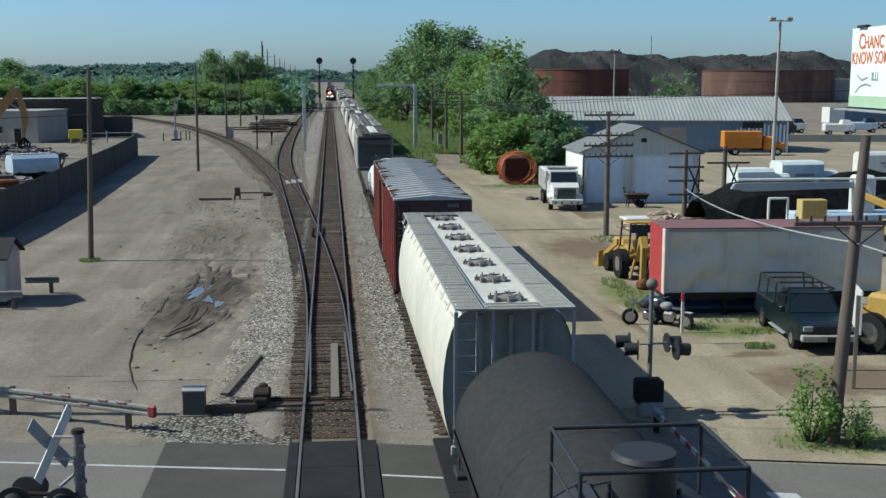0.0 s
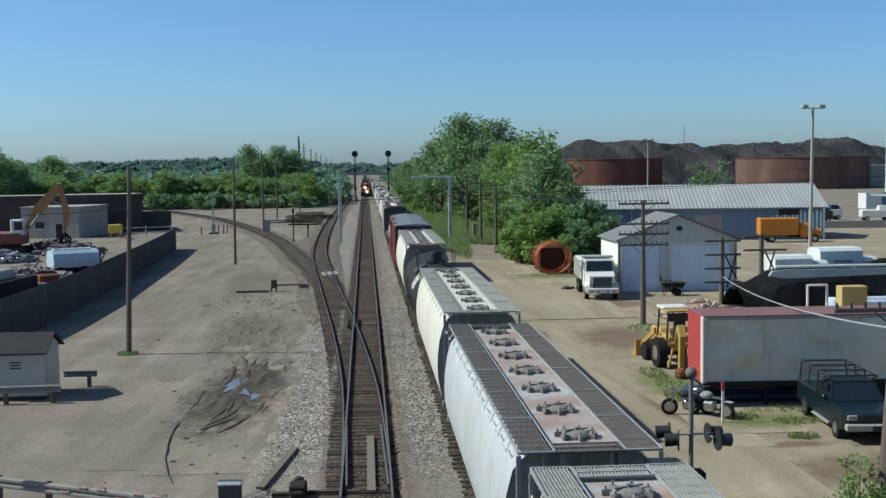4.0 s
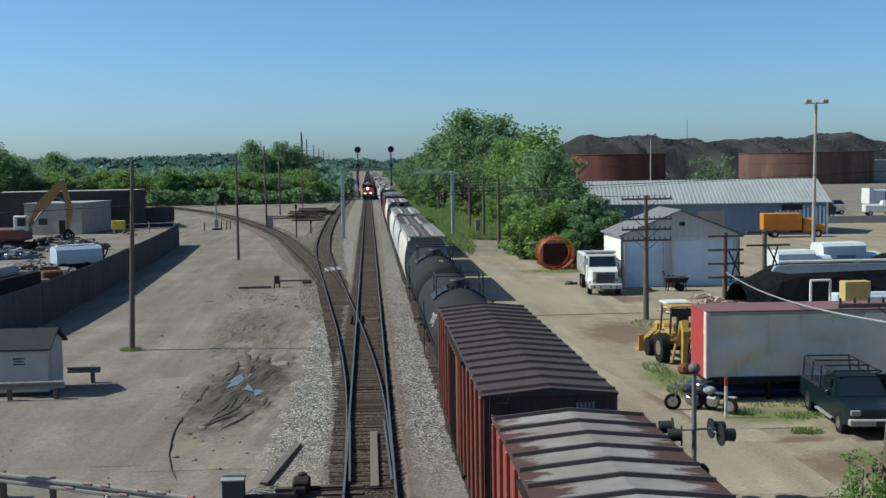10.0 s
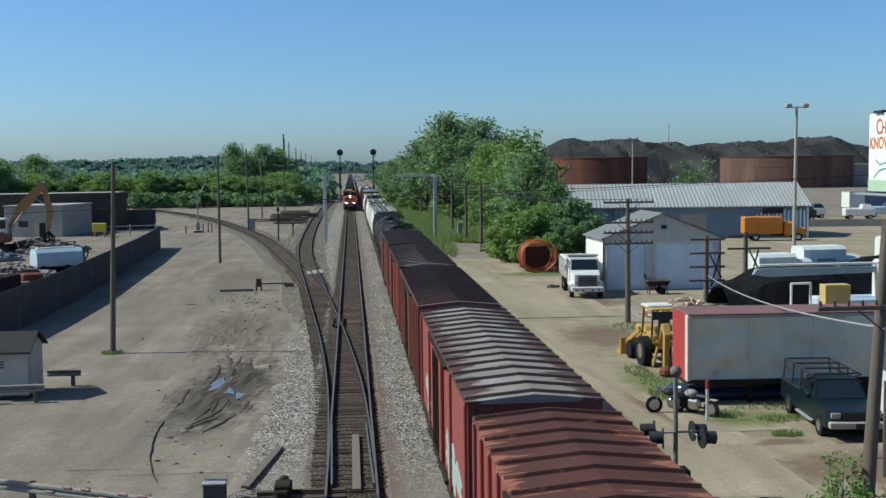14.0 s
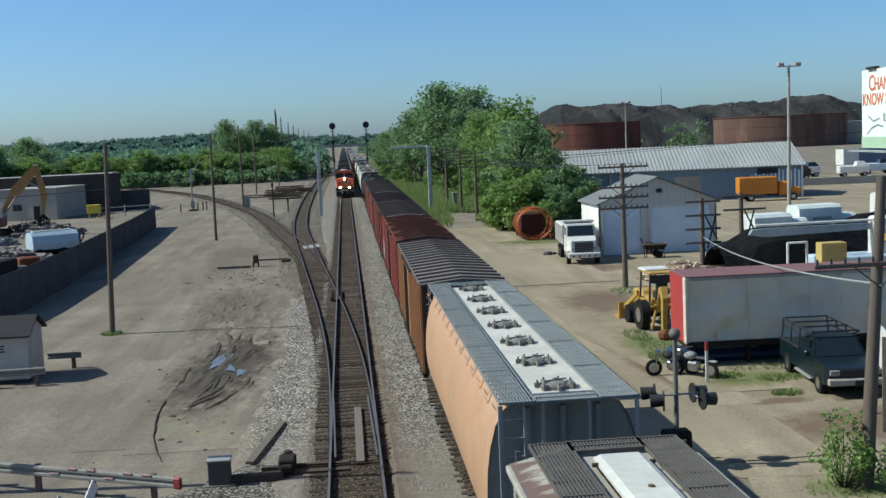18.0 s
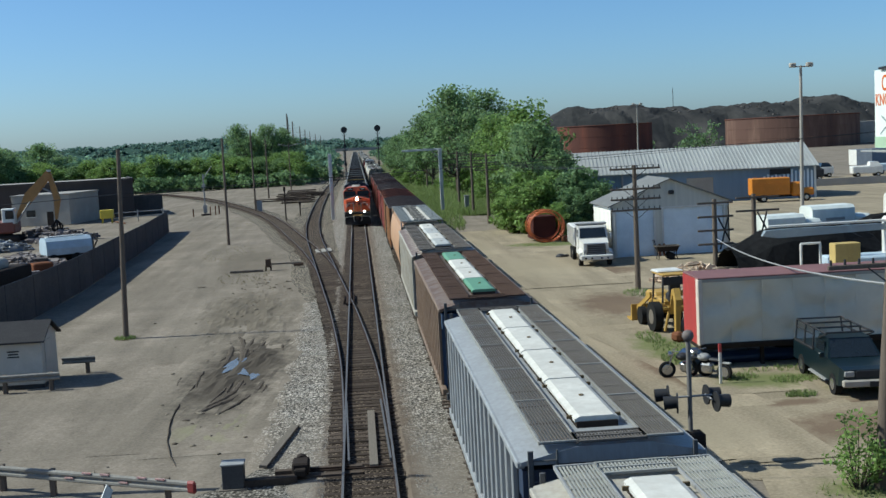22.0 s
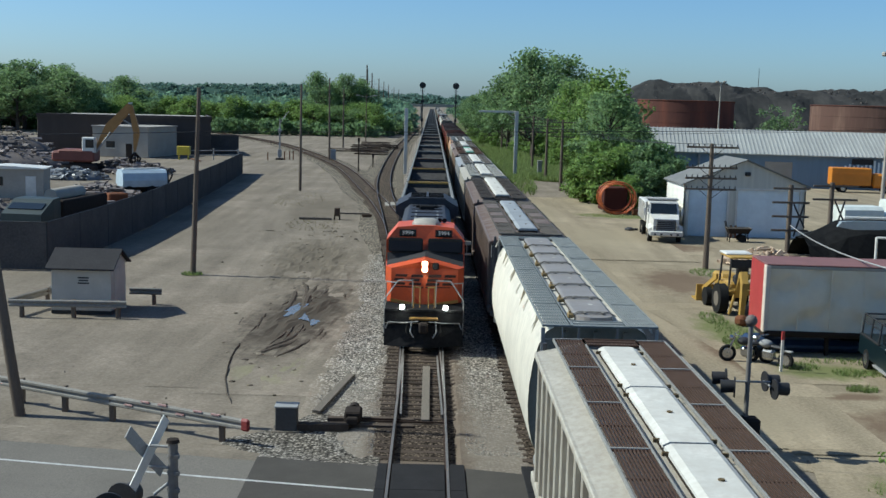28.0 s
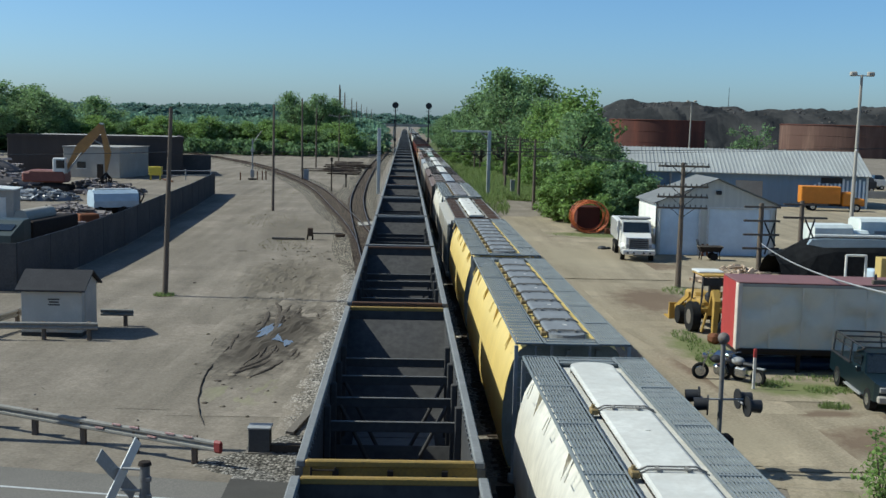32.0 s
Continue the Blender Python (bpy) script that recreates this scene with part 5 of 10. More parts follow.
        part("residue", Mesh().loft([[(a, c, 1.0) for a, c in pts], [(px + (a - px) * 0.6, py + (c - py) * 0.6, 1.12) for a, c in pts]]), COAL_SUNLIT_DUST, car, "pale dusty heap put in for a sunlit floor patch")
    outlets(car, L, 4, 1.3, COAL_OUT)
    running_gear(car, L, 1.4)
    return car


# ---- locomotive ----
LOCO_ORANGE = mat("locomotive_orange", (0.66, 0.1, 0.026), (0.46, 0.08, 0.03), 0.8, 0.45, 0, 0.04, 5)
LOCO_BLACK = mat("locomotive_black", (0.016, 0.016, 0.017), (0.03, 0.029, 0.028), 1.0, 0.8, 0, 0.06, 6)
LOCO_ROOF = mat("locomotive_dark_roof", (0.026, 0.027, 0.034), (0.05, 0.05, 0.056), 0.7, 0.6, 0, 0.05, 4)
LOCO_YELLOW = mat("locomotive_ochre", (0.36, 0.2, 0.045), (0.22, 0.13, 0.04), 1.2, 0.6)
EMBLEM = mat("faded_emblem_brown", (0.04, 0.018, 0.013), (0.09, 0.028, 0.016), 2.5, 0.7)
CAB_GLASS = mat("black_cab_glass", (0.008, 0.008, 0.009), (0.014, 0.013, 0.013), 2, 0.3, 0, 0, spec=0.25)
LAMP = glow("headlight_glow", (1.0, 0.94, 0.84), 120.0)
UNIT_BEIGE = mat("beige_roof_unit", (0.42, 0.38, 0.31), (0.3, 0.27, 0.22), 2, 0.6)


def corner_box(r):
    """A unit square with rounded corners, as a loop of points."""
    out = []
    for cx, cy, a0 in ((1 - r * 0.4, r, -90), (1 - r * 0.4, 1 - r, 0), (r * 0.4, 1 - r, 90), (r * 0.4, r, 180)):
        for k in range(4):
            a = math.radians(a0 + 30 * k)
            out.append((cx + r * 0.4 * math.cos(a), cy + r * math.sin(a)))
    return out


def locomotive(at):
    """Wide-nosed diesel; local y runs from its front coupler towards its tail."""
    car = thing("locomotive", "orange and black wide-nosed diesel freight locomotive with lit headlights", "locomotive", at)
    L = 22.2
    part("frame", Mesh().box(0, L / 2, 1.35, 3.0, L - 1.0, 0.42, c=0.05), LOCO_BLACK, car, "black walkway frame")
    # nose: a wide faceted front, its top a low ridge
    nose = [[(-1.3, 1.72, 1.6), (0.0, 1.5, 1.42), (1.3, 1.72, 1.6), (1.3, 1.62, 2.95), (0.0, 1.42, 3.27), (-1.3, 1.62, 2.95)],
            [(-1.53, 2.1, 1.6), (0.0, 2.0, 1.42), (1.53, 2.1, 1.6), (1.53, 2.05, 2.98), (0.0, 1.98, 3.36), (-1.53, 2.05, 2.98)],
            [(-1.55, 3.3, 1.6), (0.0, 3.3, 1.42), (1.55, 3.3, 1.6), (1.55, 3.3, 3.02), (0.0, 3.3, 3.42), (-1.55, 3.3, 3.02)]]
    part("nose", Mesh().loft([list(reversed(r)) for r in nose]), LOCO_ORANGE, car, "orange faceted short nose")
    # cab with a chamfered roof
    cab = lambda y, dz=0.0, k=1.0: [(-1.57, y, 1.55), (1.57, y, 1.55), (1.57, y, 3.85), (1.15, y, 4.36 + dz), (0.35 * k, y, 4.44 + dz), (-0.35 * k, y, 4.44 + dz), (-1.15, y, 4.36 + dz), (-1.57, y, 3.85)]
    part("cab", Mesh().loft([[(x, y + (0.42 if z > 3 else 0.0) * (z - 3), z) for x, y, z in cab(3.0)], cab(3.85), cab(5.9)]), LOCO_ORANGE, car, "orange operator cab")
    part("windshield_band", Mesh().loft([[(-1.5, 2.1, 2.99), (0.0, 2.06, 3.375), (1.5, 2.1, 2.99), (1.5, 2.1, 2.9), (0.0, 2.06, 3.28), (-1.5, 2.1, 2.9)], [(-1.52, 3.02, 3.06), (0.0, 3.02, 3.45), (1.52, 3.02, 3.06), (1.52, 3.02, 2.9), (0.0, 3.02, 3.28), (-1.52, 3.02, 2.9)], [(-1.52, 3.2, 3.36), (0.0, 3.2, 3.5), (1.52, 3.2, 3.36), (1.52, 3.2, 2.9), (0.0, 3.2, 3.28), (-1.52, 3.2, 2.9)]]), mat("matt_grey_panel", (0.05, 0.047, 0.047), (0.075, 0.07, 0.068), 1.5, 0.85), car, "matt grey anti-glare panel under the windshields")
    for sx in (-1, 1):
        pane = lambda g, r, d0, d1: [[(sx * (0.1 + g + u * (1.38 - 2 * g)), 3.09 + 0.44 * (w + 0.06) * 0.5 + d, 3.4 + g + w * (0.54 - 2 * g)) for u, w in corner_box(r)] for d in (d0, d1)]
        for name, g, r, d0, d1, m, says in (("window_gasket", 0.0, 0.14, -0.05, 0.12, RUBBER, "black rubber gasket"), ("windshield", 0.06, 0.16, -0.07, 0.1, CAB_GLASS, "black windshield pane with rounded corners")):
            rings = pane(g, r, d0, d1)
            part(name, Mesh().loft(rings if sx > 0 else [list(reversed(k)) for k in rings]), m, car, says)
        part("number_board", Mesh().box(sx * 0.72, 3.42, 4.14, 0.68, 0.1, 0.28, tilt=-22, c=0.01), LOCO_BLACK, car, "black number board")
        c = bpy.data.curves.new("digits", "FONT")
        c.body, c.size, c.extrude, c.align_x = "5994", 0.23, 0.004, "CENTER"
        tmp = bpy.data.objects.new("digits", c)
        me = bpy.data.meshes.new_from_object(tmp)
        bpy.data.objects.remove(tmp)
        me.materials.clear()
        me.materials.append(HATCH_WHITE)
        part("number", me, HATCH_WHITE, car, "pale number", at=pose(sx * 0.72, 3.33, 4.085, 68))
        part("side_window", Mesh().box(sx * 1.56, 4.6, 3.45, 0.03, 1.1, 0.5, c=0.01), GLASS_DARK, car)
    part("mirror", Mesh().box(1.72, 3.7, 3.75, 0.26, 0.06, 0.16, c=0.02).box(1.72, 3.7, 3.3, 0.26, 0.06, 0.1, c=0.02).rod((1.66, 3.7, 3.3), (1.66, 3.7, 3.75), 0.02, n=5), UNIT_BEIGE, car, "pale folding side mirror")
    part("roof_unit", Mesh().box(0, 5.2, 4.5, 0.75, 0.55, 0.16, c=0.05).loft([[(-0.42, 3.75, 4.4), (0.42, 3.75, 4.4), (0.36, 3.85, 4.47), (-0.36, 3.85, 4.47)], [(-0.58, 4.0, 4.4), (0.58, 4.0, 4.4), (0.44, 4.05, 4.62), (-0.44, 4.05, 4.62)], [(-0.6, 4.5, 4.4), (0.6, 4.5, 4.4), (0.46, 4.48, 4.64), (-0.46, 4.48, 4.64)], [(-0.5, 4.8, 4.4), (0.5, 4.8, 4.4), (0.4, 4.72, 4.52), (-0.4, 4.72, 4.52)]], True), UNIT_BEIGE, car, "pale air conditioner on the cab roof")
    part("horn", Mesh().rod((0.55, 5.4, 4.52), (0.55, 5.0, 4.52), 0.05, 0.1).rod((0.75, 5.4, 4.52), (0.75, 5.0, 4.52), 0.05, 0.1), LOCO_BLACK, car)
    # lamps
    for z in (2.95, 3.17):
        part("headlight", Mesh().rod((0.0, 1.3, z), (0.0, 1.42, z), 0.085, n=16), LAMP, car, "lit round headlight")
    part("headlight_housing", Mesh().box(0, 1.5, 3.06, 0.32, 0.3, 0.5, c=0.05), LOCO_ORANGE, car)
    for sx in (-1, 1):
        part("ditch_light", Mesh().rod((sx * 0.82, 0.2, 1.64), (sx * 0.82, 0.28, 1.64), 0.085, n=14), LAMP, car, "lit ditch light")
        part("ditch_housing", Mesh().box(sx * 0.82, 0.36, 1.64, 0.27, 0.18, 0.26, c=0.05), LOCO_BLACK, car)
        part("gate_post", Mesh().box(sx * 0.42, 0.72, 1.95, 0.05, 0.05, 0.9), LOCO_YELLOW, car)
    # plain dark slanted bars across the nose
    fy = lambda x, z: (1.5 - 0.0432 * (z - 1.42)) * (1 - abs(x) / 1.3) + (1.72 - 0.074 * (z - 1.6)) * abs(x) / 1.3 - 0.012

    def nose_bar(x0, x1, z, hb, lean):
        ends = []
        for x in (x0, x1):
            ends.append([(x, fy(x, z), z), (x + lean, fy(x + lean, z + hb), z + hb), (x + lean, fy(x, z) + 0.06, z + hb), (x, fy(x, z) + 0.06, z)])
        part("emblem_bar", Mesh().loft(ends), EMBLEM, car)

    for x, w in ((-1.0, 0.46), (-0.38, 0.46), (0.3, 0.5), (0.9, 0.44)):
        for k, z in enumerate((2.3, 2.46, 2.62)):
            nose_bar(x - w / 2 + 0.04 * k, x + w / 2 + 0.04 * k - (0.1 if k == 1 else 0), z, 0.1, 0.03)
    nose_bar(-1.24, -0.04, 2.2, 0.05, 0.0)
    nose_bar(0.04, 1.0, 2.2, 0.04, 0.0)
    for sx in (-1, 1):
        part("pinstripe", Mesh().loft([[(sx * 1.32, 1.69, 1.62), (sx * 1.32, 1.69, 1.74), (sx * 1.32, 1.8, 1.74), (sx * 1.32, 1.8, 1.62)], [(0, 1.47, 1.43), (0, 1.47, 1.55), (0, 1.6, 1.55), (0, 1.6, 1.43)]]), LOCO_YELLOW, car, "thin yellow stripe under the nose")
    part("nose_lamp", Mesh().box(0.42, 1.47, 3.06, 0.26, 0.12, 0.28, c=0.05), LOCO_BLACK, car)
    # front platform, rails, plow
    part("front_platform", Mesh().box(0, 1.05, 1.5, 3.0, 1.5, 0.12, c=0.02), LOCO_BLACK, car)
    part("pilot_beam", Mesh().box(0, 0.5, 1.25, 3.0, 0.3, 0.5, c=0.04), LOCO_BLACK, car)
    part("anticlimber", Mesh().box(0, 0.34, 1.2, 1.1, 0.3, 0.1, c=0.03), LOCO_YELLOW, car, "dull yellow anticlimber step")
    part("gate_rail", Mesh().path([(-0.4, 0.66, 1.56), (-0.4, 0.66, 2.35), (-0.16, 0.66, 2.35), (-0.16, 0.66, 1.56)], 0.025).path([(0.4, 0.66, 1.56), (0.4, 0.66, 2.35), (0.16, 0.66, 2.35), (0.16, 0.66, 1.56)], 0.025), LOCO_YELLOW, car, "yellow front gate rail")
    part("plow", Mesh().loft([[(-1.5, 0.4, 0.12), (0, 0.05, 0.12), (1.5, 0.4, 0.12), (1.5, 0.5, 0.12), (0, 0.15, 0.12), (-1.5, 0.5, 0.12)],
                              [(-1.5, 0.5, 0.95), (0, 0.32, 0.95), (1.5, 0.5, 0.95), (1.5, 0.6, 0.95), (0, 0.42, 0.95), (-1.5, 0.6, 0.95)]]), LOCO_BLACK, car, "black snow plow pilot")
    part("coupler", Mesh().box(0, 0.1, 0.95, 0.24, 0.9, 0.26, c=0.04).box(0, -0.35, 0.95, 0.36, 0.36, 0.4, c=0.07), UNDER, car)
    for sx in (-1, 1):
        m = Mesh()
        m.path([(sx * 1.5, 0.5, 0.6), (sx * 1.5, 0.5, 1.9), (sx * 1.0, 0.7, 2.6), (sx * 0.45, 0.7, 2.6)], 0.026)
        m.path([(sx * 1.48, 1.7, 1.6), (sx * 1.48, 1.0, 2.5), (sx * 1.1, 0.75, 2.5)], 0.022)
        m.path([(sx * 0.45, 0.7, 1.6), (sx * 0.45, 0.7, 2.6)], 0.024)
        part("handrail", m, GALV, car, "pale grab rail")
        st = Mesh()
        for z in (0.45, 0.8, 1.15):
            st.box(sx * 1.3, 0.75, z, 0.5, 0.4, 0.04)
        part("step", st, LOCO_BLACK, car)
        rl = Mesh()
        for k in range(10):
            rl.rod((sx * 1.5, 6.3 + k * 1.65, 1.55), (sx * 1.5, 6.3 + k * 1.65, 2.55), 0.02, n=5)
        rl.rod((sx * 1.5, 6.3, 2.55), (sx * 1.5, 21.1, 2.55), 0.022, n=5).rod((sx * 1.5, 6.3, 2.05), (sx * 1.5, 21.1, 2.05), 0.015, n=5)
        part("side_railing", rl, GALV, car, "thin side walkway railing")
    for x in (-0.6, -0.45, 0.45, 0.6):
        part("brake_hose", Mesh().path([(x, 0.3, 1.1), (x * 1.1, 0.1, 0.72), (x * 0.8, 0.06, 0.5)], 0.03), GALV if abs(x) < 0.5 else RUBBER, car)
    for sx in (-1, 1):
        part("uncoupling_lever", Mesh().path([(sx * 0.2, 0.1, 1.12), (sx * 0.7, 0.2, 1.05), (sx * 1.35, 0.3, 1.05), (sx * 1.45, 0.3, 0.8)], 0.02), GALV, car)
    # long hood
    hood = [(-1.0, 1.55), (1.0, 1.55), (1.0, 3.95), (0.72, 4.2), (-0.72, 4.2), (-1.0, 3.95)]
    part("hood_side", Mesh().extrude([(-1.02, 1.55), (1.02, 1.55), (1.02, 3.3), (-1.02, 3.3)], 6.0, 20.9), LOCO_ORANGE, car, "orange lower hood side")
    part("long_hood", Mesh().extrude([(-1.12, 3.1), (1.12, 3.1), (1.12, 3.98), (0.86, 4.22), (-0.86, 4.22), (-1.12, 3.98)], 5.95, 16.6), LOCO_ROOF, car, "dark engine hood roof")
    for y in (7.9, 9.8, 11.7, 13.6, 15.4):
        part("hood_seam", Mesh().box(0, y, 4.235, 1.44, 0.05, 0.04), LOCO_BLACK, car)
    m = Mesh()
    for y in (8.6, 9.3, 10.6, 11.2, 12.6):
        for sx in (-1, 1):
            m.box(sx * 0.5, y, 4.228, 0.09, 0.12, 0.02)
    part("lift_plate", m, HATCH_WHITE, car, "small pale lifting points")
    part("exhaust", Mesh().box(0, 13.9, 4.3, 0.7, 0.9, 0.22, c=0.04).box(0, 14.9, 4.26, 1.1, 0.6, 0.14, c=0.03), LOCO_BLACK, car, "black exhaust stack")
    # radiator wings
    wing = [(-1.03, 3.3), (1.03, 3.3), (1.58, 3.75), (1.58, 4.12), (0.9, 4.5), (-0.9, 4.5), (-1.58, 4.12), (-1.58, 3.75)]
    part("radiator", Mesh().extrude(wing, 16.6, 20.9), LOCO_ROOF, car, "wide winged radiator section")
    for k, x in enumerate((-0.45, 0.45)):
        m = Mesh()
        for i in range(20):
            m.box(x, 17.7 + i * 0.15, 4.52, 0.8, 0.05, 0.03)
        part("radiator_grille", m, LOCO_BLACK, car, "black radiator grille")
    part("radiator_spine", Mesh().box(0, 19.2, 4.53, 0.12, 3.4, 0.06).box(0, 16.75, 4.53, 1.9, 0.2, 0.05), LOCO_ROOF, car)
    part("rear_hatch", Mesh().box(0, 17.1, 4.52, 0.8, 0.55, 0.05, c=0.01), LOCO_BLACK, car)
    # running gear
    part("fuel_tank", Mesh().box(0, L / 2, 0.75, 2.7, 5.0, 0.8, c=0.15), LOCO_BLACK, car)
    for yb in (4.4, L - 4.4):
        b = part("bogie", Mesh().box(-1.1, 0, 0.7, 0.2, 4.6, 0.36, c=0.05).box(1.1, 0, 0.7, 0.2, 4.6, 0.36, c=0.05).box(0, 0, 0.8, 2.0, 3.6, 0.3), LOCO_BLACK, car, at=pose(0, yb, 0))
        for k in (-1.85, 0, 1.85):
            part("wheelset", WHEELSET, WHEEL, b, at=pose(0, k, 0))
    part("rear_platform", Mesh().box(0, 21.5, 1.5, 3.0, 1.2, 0.12, c=0.02), LOCO_BLACK, car)
    # true length of the body, set back to stand close before the first hopper
    for ch in car.children:
        if ch.matrix_basis.translation.length > 0.01:
            ch.location.y = ch.location.y * 0.9 + 2.2
        else:
            for p in ch.data.vertices:
                p.co.y = p.co.y * 0.9 + 2.2
    return car


IN_TRAIN = []
loco = locomotive(pose(0, 440, RAIL_Z))
IN_TRAIN.append((loco, 0.0))
coal_y = coal_hopper("empty open-top coal hopper with dull yellow ends", ends=COAL_YELLOW, at=pose(0, 470, RAIL_Z))
coal_b = coal_hopper("empty open-top coal hopper with rusty brown ends", ends=COAL_BROWN, at=pose(0, 480, RAIL_Z))
coal_g = coal_hopper("empty open-top coal hopper with dark sides", at=pose(0, 490, RAIL_Z))
coal_far = coal_hopper("empty open-top coal hopper with dark sides", at=pose(0, 500, RAIL_Z), near=False)
back = 22.9
for i in range(46):
    kind = coal_y if i < 2 else coal_b if i in (2, 6) else coal_g if i < 8 else coal_far
    src = kind if i in (0, 2, 3, 8) else copy_thing(kind, pose(0, 460 + back, RAIL_Z))
    IN_TRAIN.append((src, back))
    back += 16.42


# ---- the dirt lot west of the tracks ----
FENCE = mat("dark_screen_fence", (0.095, 0.087, 0.08), (0.125, 0.113, 0.102), 0.6, 0.9, 0, 0.25, 8, c3=(0.07, 0.064, 0.061))
HUT_WALL = mat("hut_grey_paint", (0.56, 0.51, 0.43), (0.45, 0.41, 0.34), 0.8, 0.7, 0, 0.06, 8)
SHINGLE = mat("dark_shingle", (0.06, 0.057, 0.057), (0.035, 0.033, 0.033), 1.5, 0.9, 0, 0.4, 16)
DARKWALL = mat("dark_metal_cladding", (0.075, 0.057, 0.047), (0.05, 0.038, 0.033), 0.3, 0.75, 0, 0.1, 4, (4, 4, 0.2))
GREYWALL = mat("grey_block_wall", (0.42, 0.38, 0.32), (0.32, 0.285, 0.24), 0.5, 0.8, 0, 0.1, 6)
FLATROOF = mat("pale_flat_roof", (0.4, 0.37, 0.33), (0.3, 0.27, 0.24), 0.3, 0.9)
RUST = mat("rust", (0.2, 0.085, 0.045), (0.11, 0.05, 0.03), 1.2, 0.9, 0, 0.3, 9)
SCRAP = vary(mat("scrap_metal", (0.15, 0.13, 0.12), (0.24, 0.18, 0.15), 2, 0.7, 0.1, 0.3, 9), 0.7)
EXC_RED = mat("excavator_faded_red", (0.22, 0.07, 0.05), (0.13, 0.055, 0.042), 1.5, 0.6)
EXC_BOOM = mat("excavator_ochre", (0.42, 0.21, 0.06), (0.24, 0.13, 0.05), 1.5, 0.6)
PALEBLUE = mat("pale_blue_tank", (0.5, 0.58, 0.63), (0.38, 0.44, 0.48), 1.5, 0.5)


def utility_pole(label, x, y, h, lean=(0.0, 0.0), r=0.17, arms=(), span=3.0, at_dir=0.0):
    p = thing("utility_pole", label, "utility pole", pose(x, y, 0), "utility poles")
    part("pole", Mesh().rod((0, 0, -0.3), (lean[0], lean[1], h), r, r * 0.62, 12), WOODPOLE, p)
    for z in arms:
        k = z / h
        cx, cy = lean[0] * k, lean[1] * k
        c, s = math.cos(radians(at_dir)), math.sin(radians(at_dir))
        arm = part("crossarm", Mesh().box(cx - s * 0.16, cy - 0.16 * c, z, span, 0.1, 0.12, at_dir, c=0.015), WOODPOLE, p)
        for i in range(10):
            u = (i - 4.5) / 4.5 * (span / 2 - 0.08)
            if abs(u) > 0.16:
                part("insulator", Mesh().rod((cx - s * 0.16 + u * c, cy - 0.16 + u * s, z + 0.06), (cx - s * 0.16 + u * c, cy - 0.16 + u * s, z + 0.2), 0.035, 0.028, 6), BLACK, arm)
        b = Mesh()
        for sx in (-1, 1):
            b.rod((cx + sx * 0.7 * c, cy - 0.2 + sx * 0.7 * s, z - 0.05), (cx, cy - 0.16, z - 0.6), 0.018, n=4)
        part("brace", b, BLACK, p)
    return p


utility_pole("tall weathered wooden pole in the dirt lot", -12.71, 61.14, 10.1, (0.36, 0.0), 0.16)
utility_pole("tall weathered wooden pole in the dirt lot", -13.61, 119.3, 11.1, (0.05, 0), 0.16)
utility_pole("tall weathered wooden pole beside the curved track", -16.0, 180.0, 12.9, (-0.1, 0), 0.17)
utility_pole("tall weathered wooden pole by the stacked ties", -17.6, 228.2, 11.8, (0, 0), 0.17)
utility_pole("leaning wooden pole beside the road", -12.05, 33.3, 15.0, (-2.2, 0.33), 0.17)
for k, (x, y, h) in enumerate(((-36.8, 640, 29), (-41, 720, 29), (-44, 830, 29), (-46, 980, 28), (-49, 1150, 28), (-52, 1350, 28), (-54, 1600, 28), (-56, 1900, 28))):
    utility_pole("distant tall transmission pole above the trees", x, y, h, (0, 0), 0.55, (h - 5, h - 8, h - 11) if k else (), 9.0)


def catenary(name, a, b, sag, r, label, n=20, material=None):
    pts = []
    for i in range(n + 1):
        u = i / n
        p = Vector(a).lerp(Vector(b), u)
        p.z -= sag * 4 * u * (1 - u)
        pts.append(tuple(p))
    return solid(name, Mesh().path(pts, r, 5), material or BLACK, label, "cable")


catenary("overhead_cable", (-12.45, 61.1, 7.75), (46.2, 74.3, 9.2), 0.12, 0.017, "black cable strung across the tracks between poles")
catenary("overhead_cable", (-12.45, 61.1, 7.55), (46.2, 74.3, 9.3), 0.2, 0.01, "thin black wire strung across the tracks between poles")
catenary("overhead_cable", (-14.2, 33.65, 14.45), (26.0, 24.2, 16.7), 0.1, 0.015, "thin black wire rising from the leaning pole over the road")
utility_pole("tall wooden pole carrying a wire beside the road", 26.0, 24.2, 17.0, (0, 0), 0.17)
utility_pole("tall wooden pole at the far end of the lot cable", 46.2, 74.3, 10.2, (0, 0), 0.17)
catenary("overhead_cable", (-12.45, 61.1, 7.75), (-60.0, 58.0, 7.9), 0.6, 0.02, "black cable running on over the scrap yard")

# small signal hut with its guard rails
hut = thing("signal_hut", "pale grey equipment hut with a dark shingled gable roof", "hut", pose(-15.1, 50.3, 0))
part("wall", Mesh().extrude([(-1.3, 0.12), (1.3, 0.12), (1.3, 2.05), (-1.3, 2.05)], -1.1, 1.3), HUT_WALL, hut)
part("gable", Mesh().extrude([(-1.1, 2.05), (1.3, 2.05), (0.1, 2.62)], -1.3, 1.3).add([], []), HUT_WALL, hut, at=pose(0, 0.1, 0, 0, 0, 90))
for sy, y0, y1 in ((-1, -1.35, 0.1), (1, 1.55, 0.1)):
    part("roof", Mesh().loft([[(-1.5, y0, 1.98), (1.5, y0, 1.98), (1.5, y0, 2.05), (-1.5, y0, 2.05)], [(-1.5, y1, 2.7), (1.5, y1, 2.7), (1.5, y1, 2.78), (-1.5, y1, 2.78)]]), SHINGLE, hut, "dark shingled roof slope")
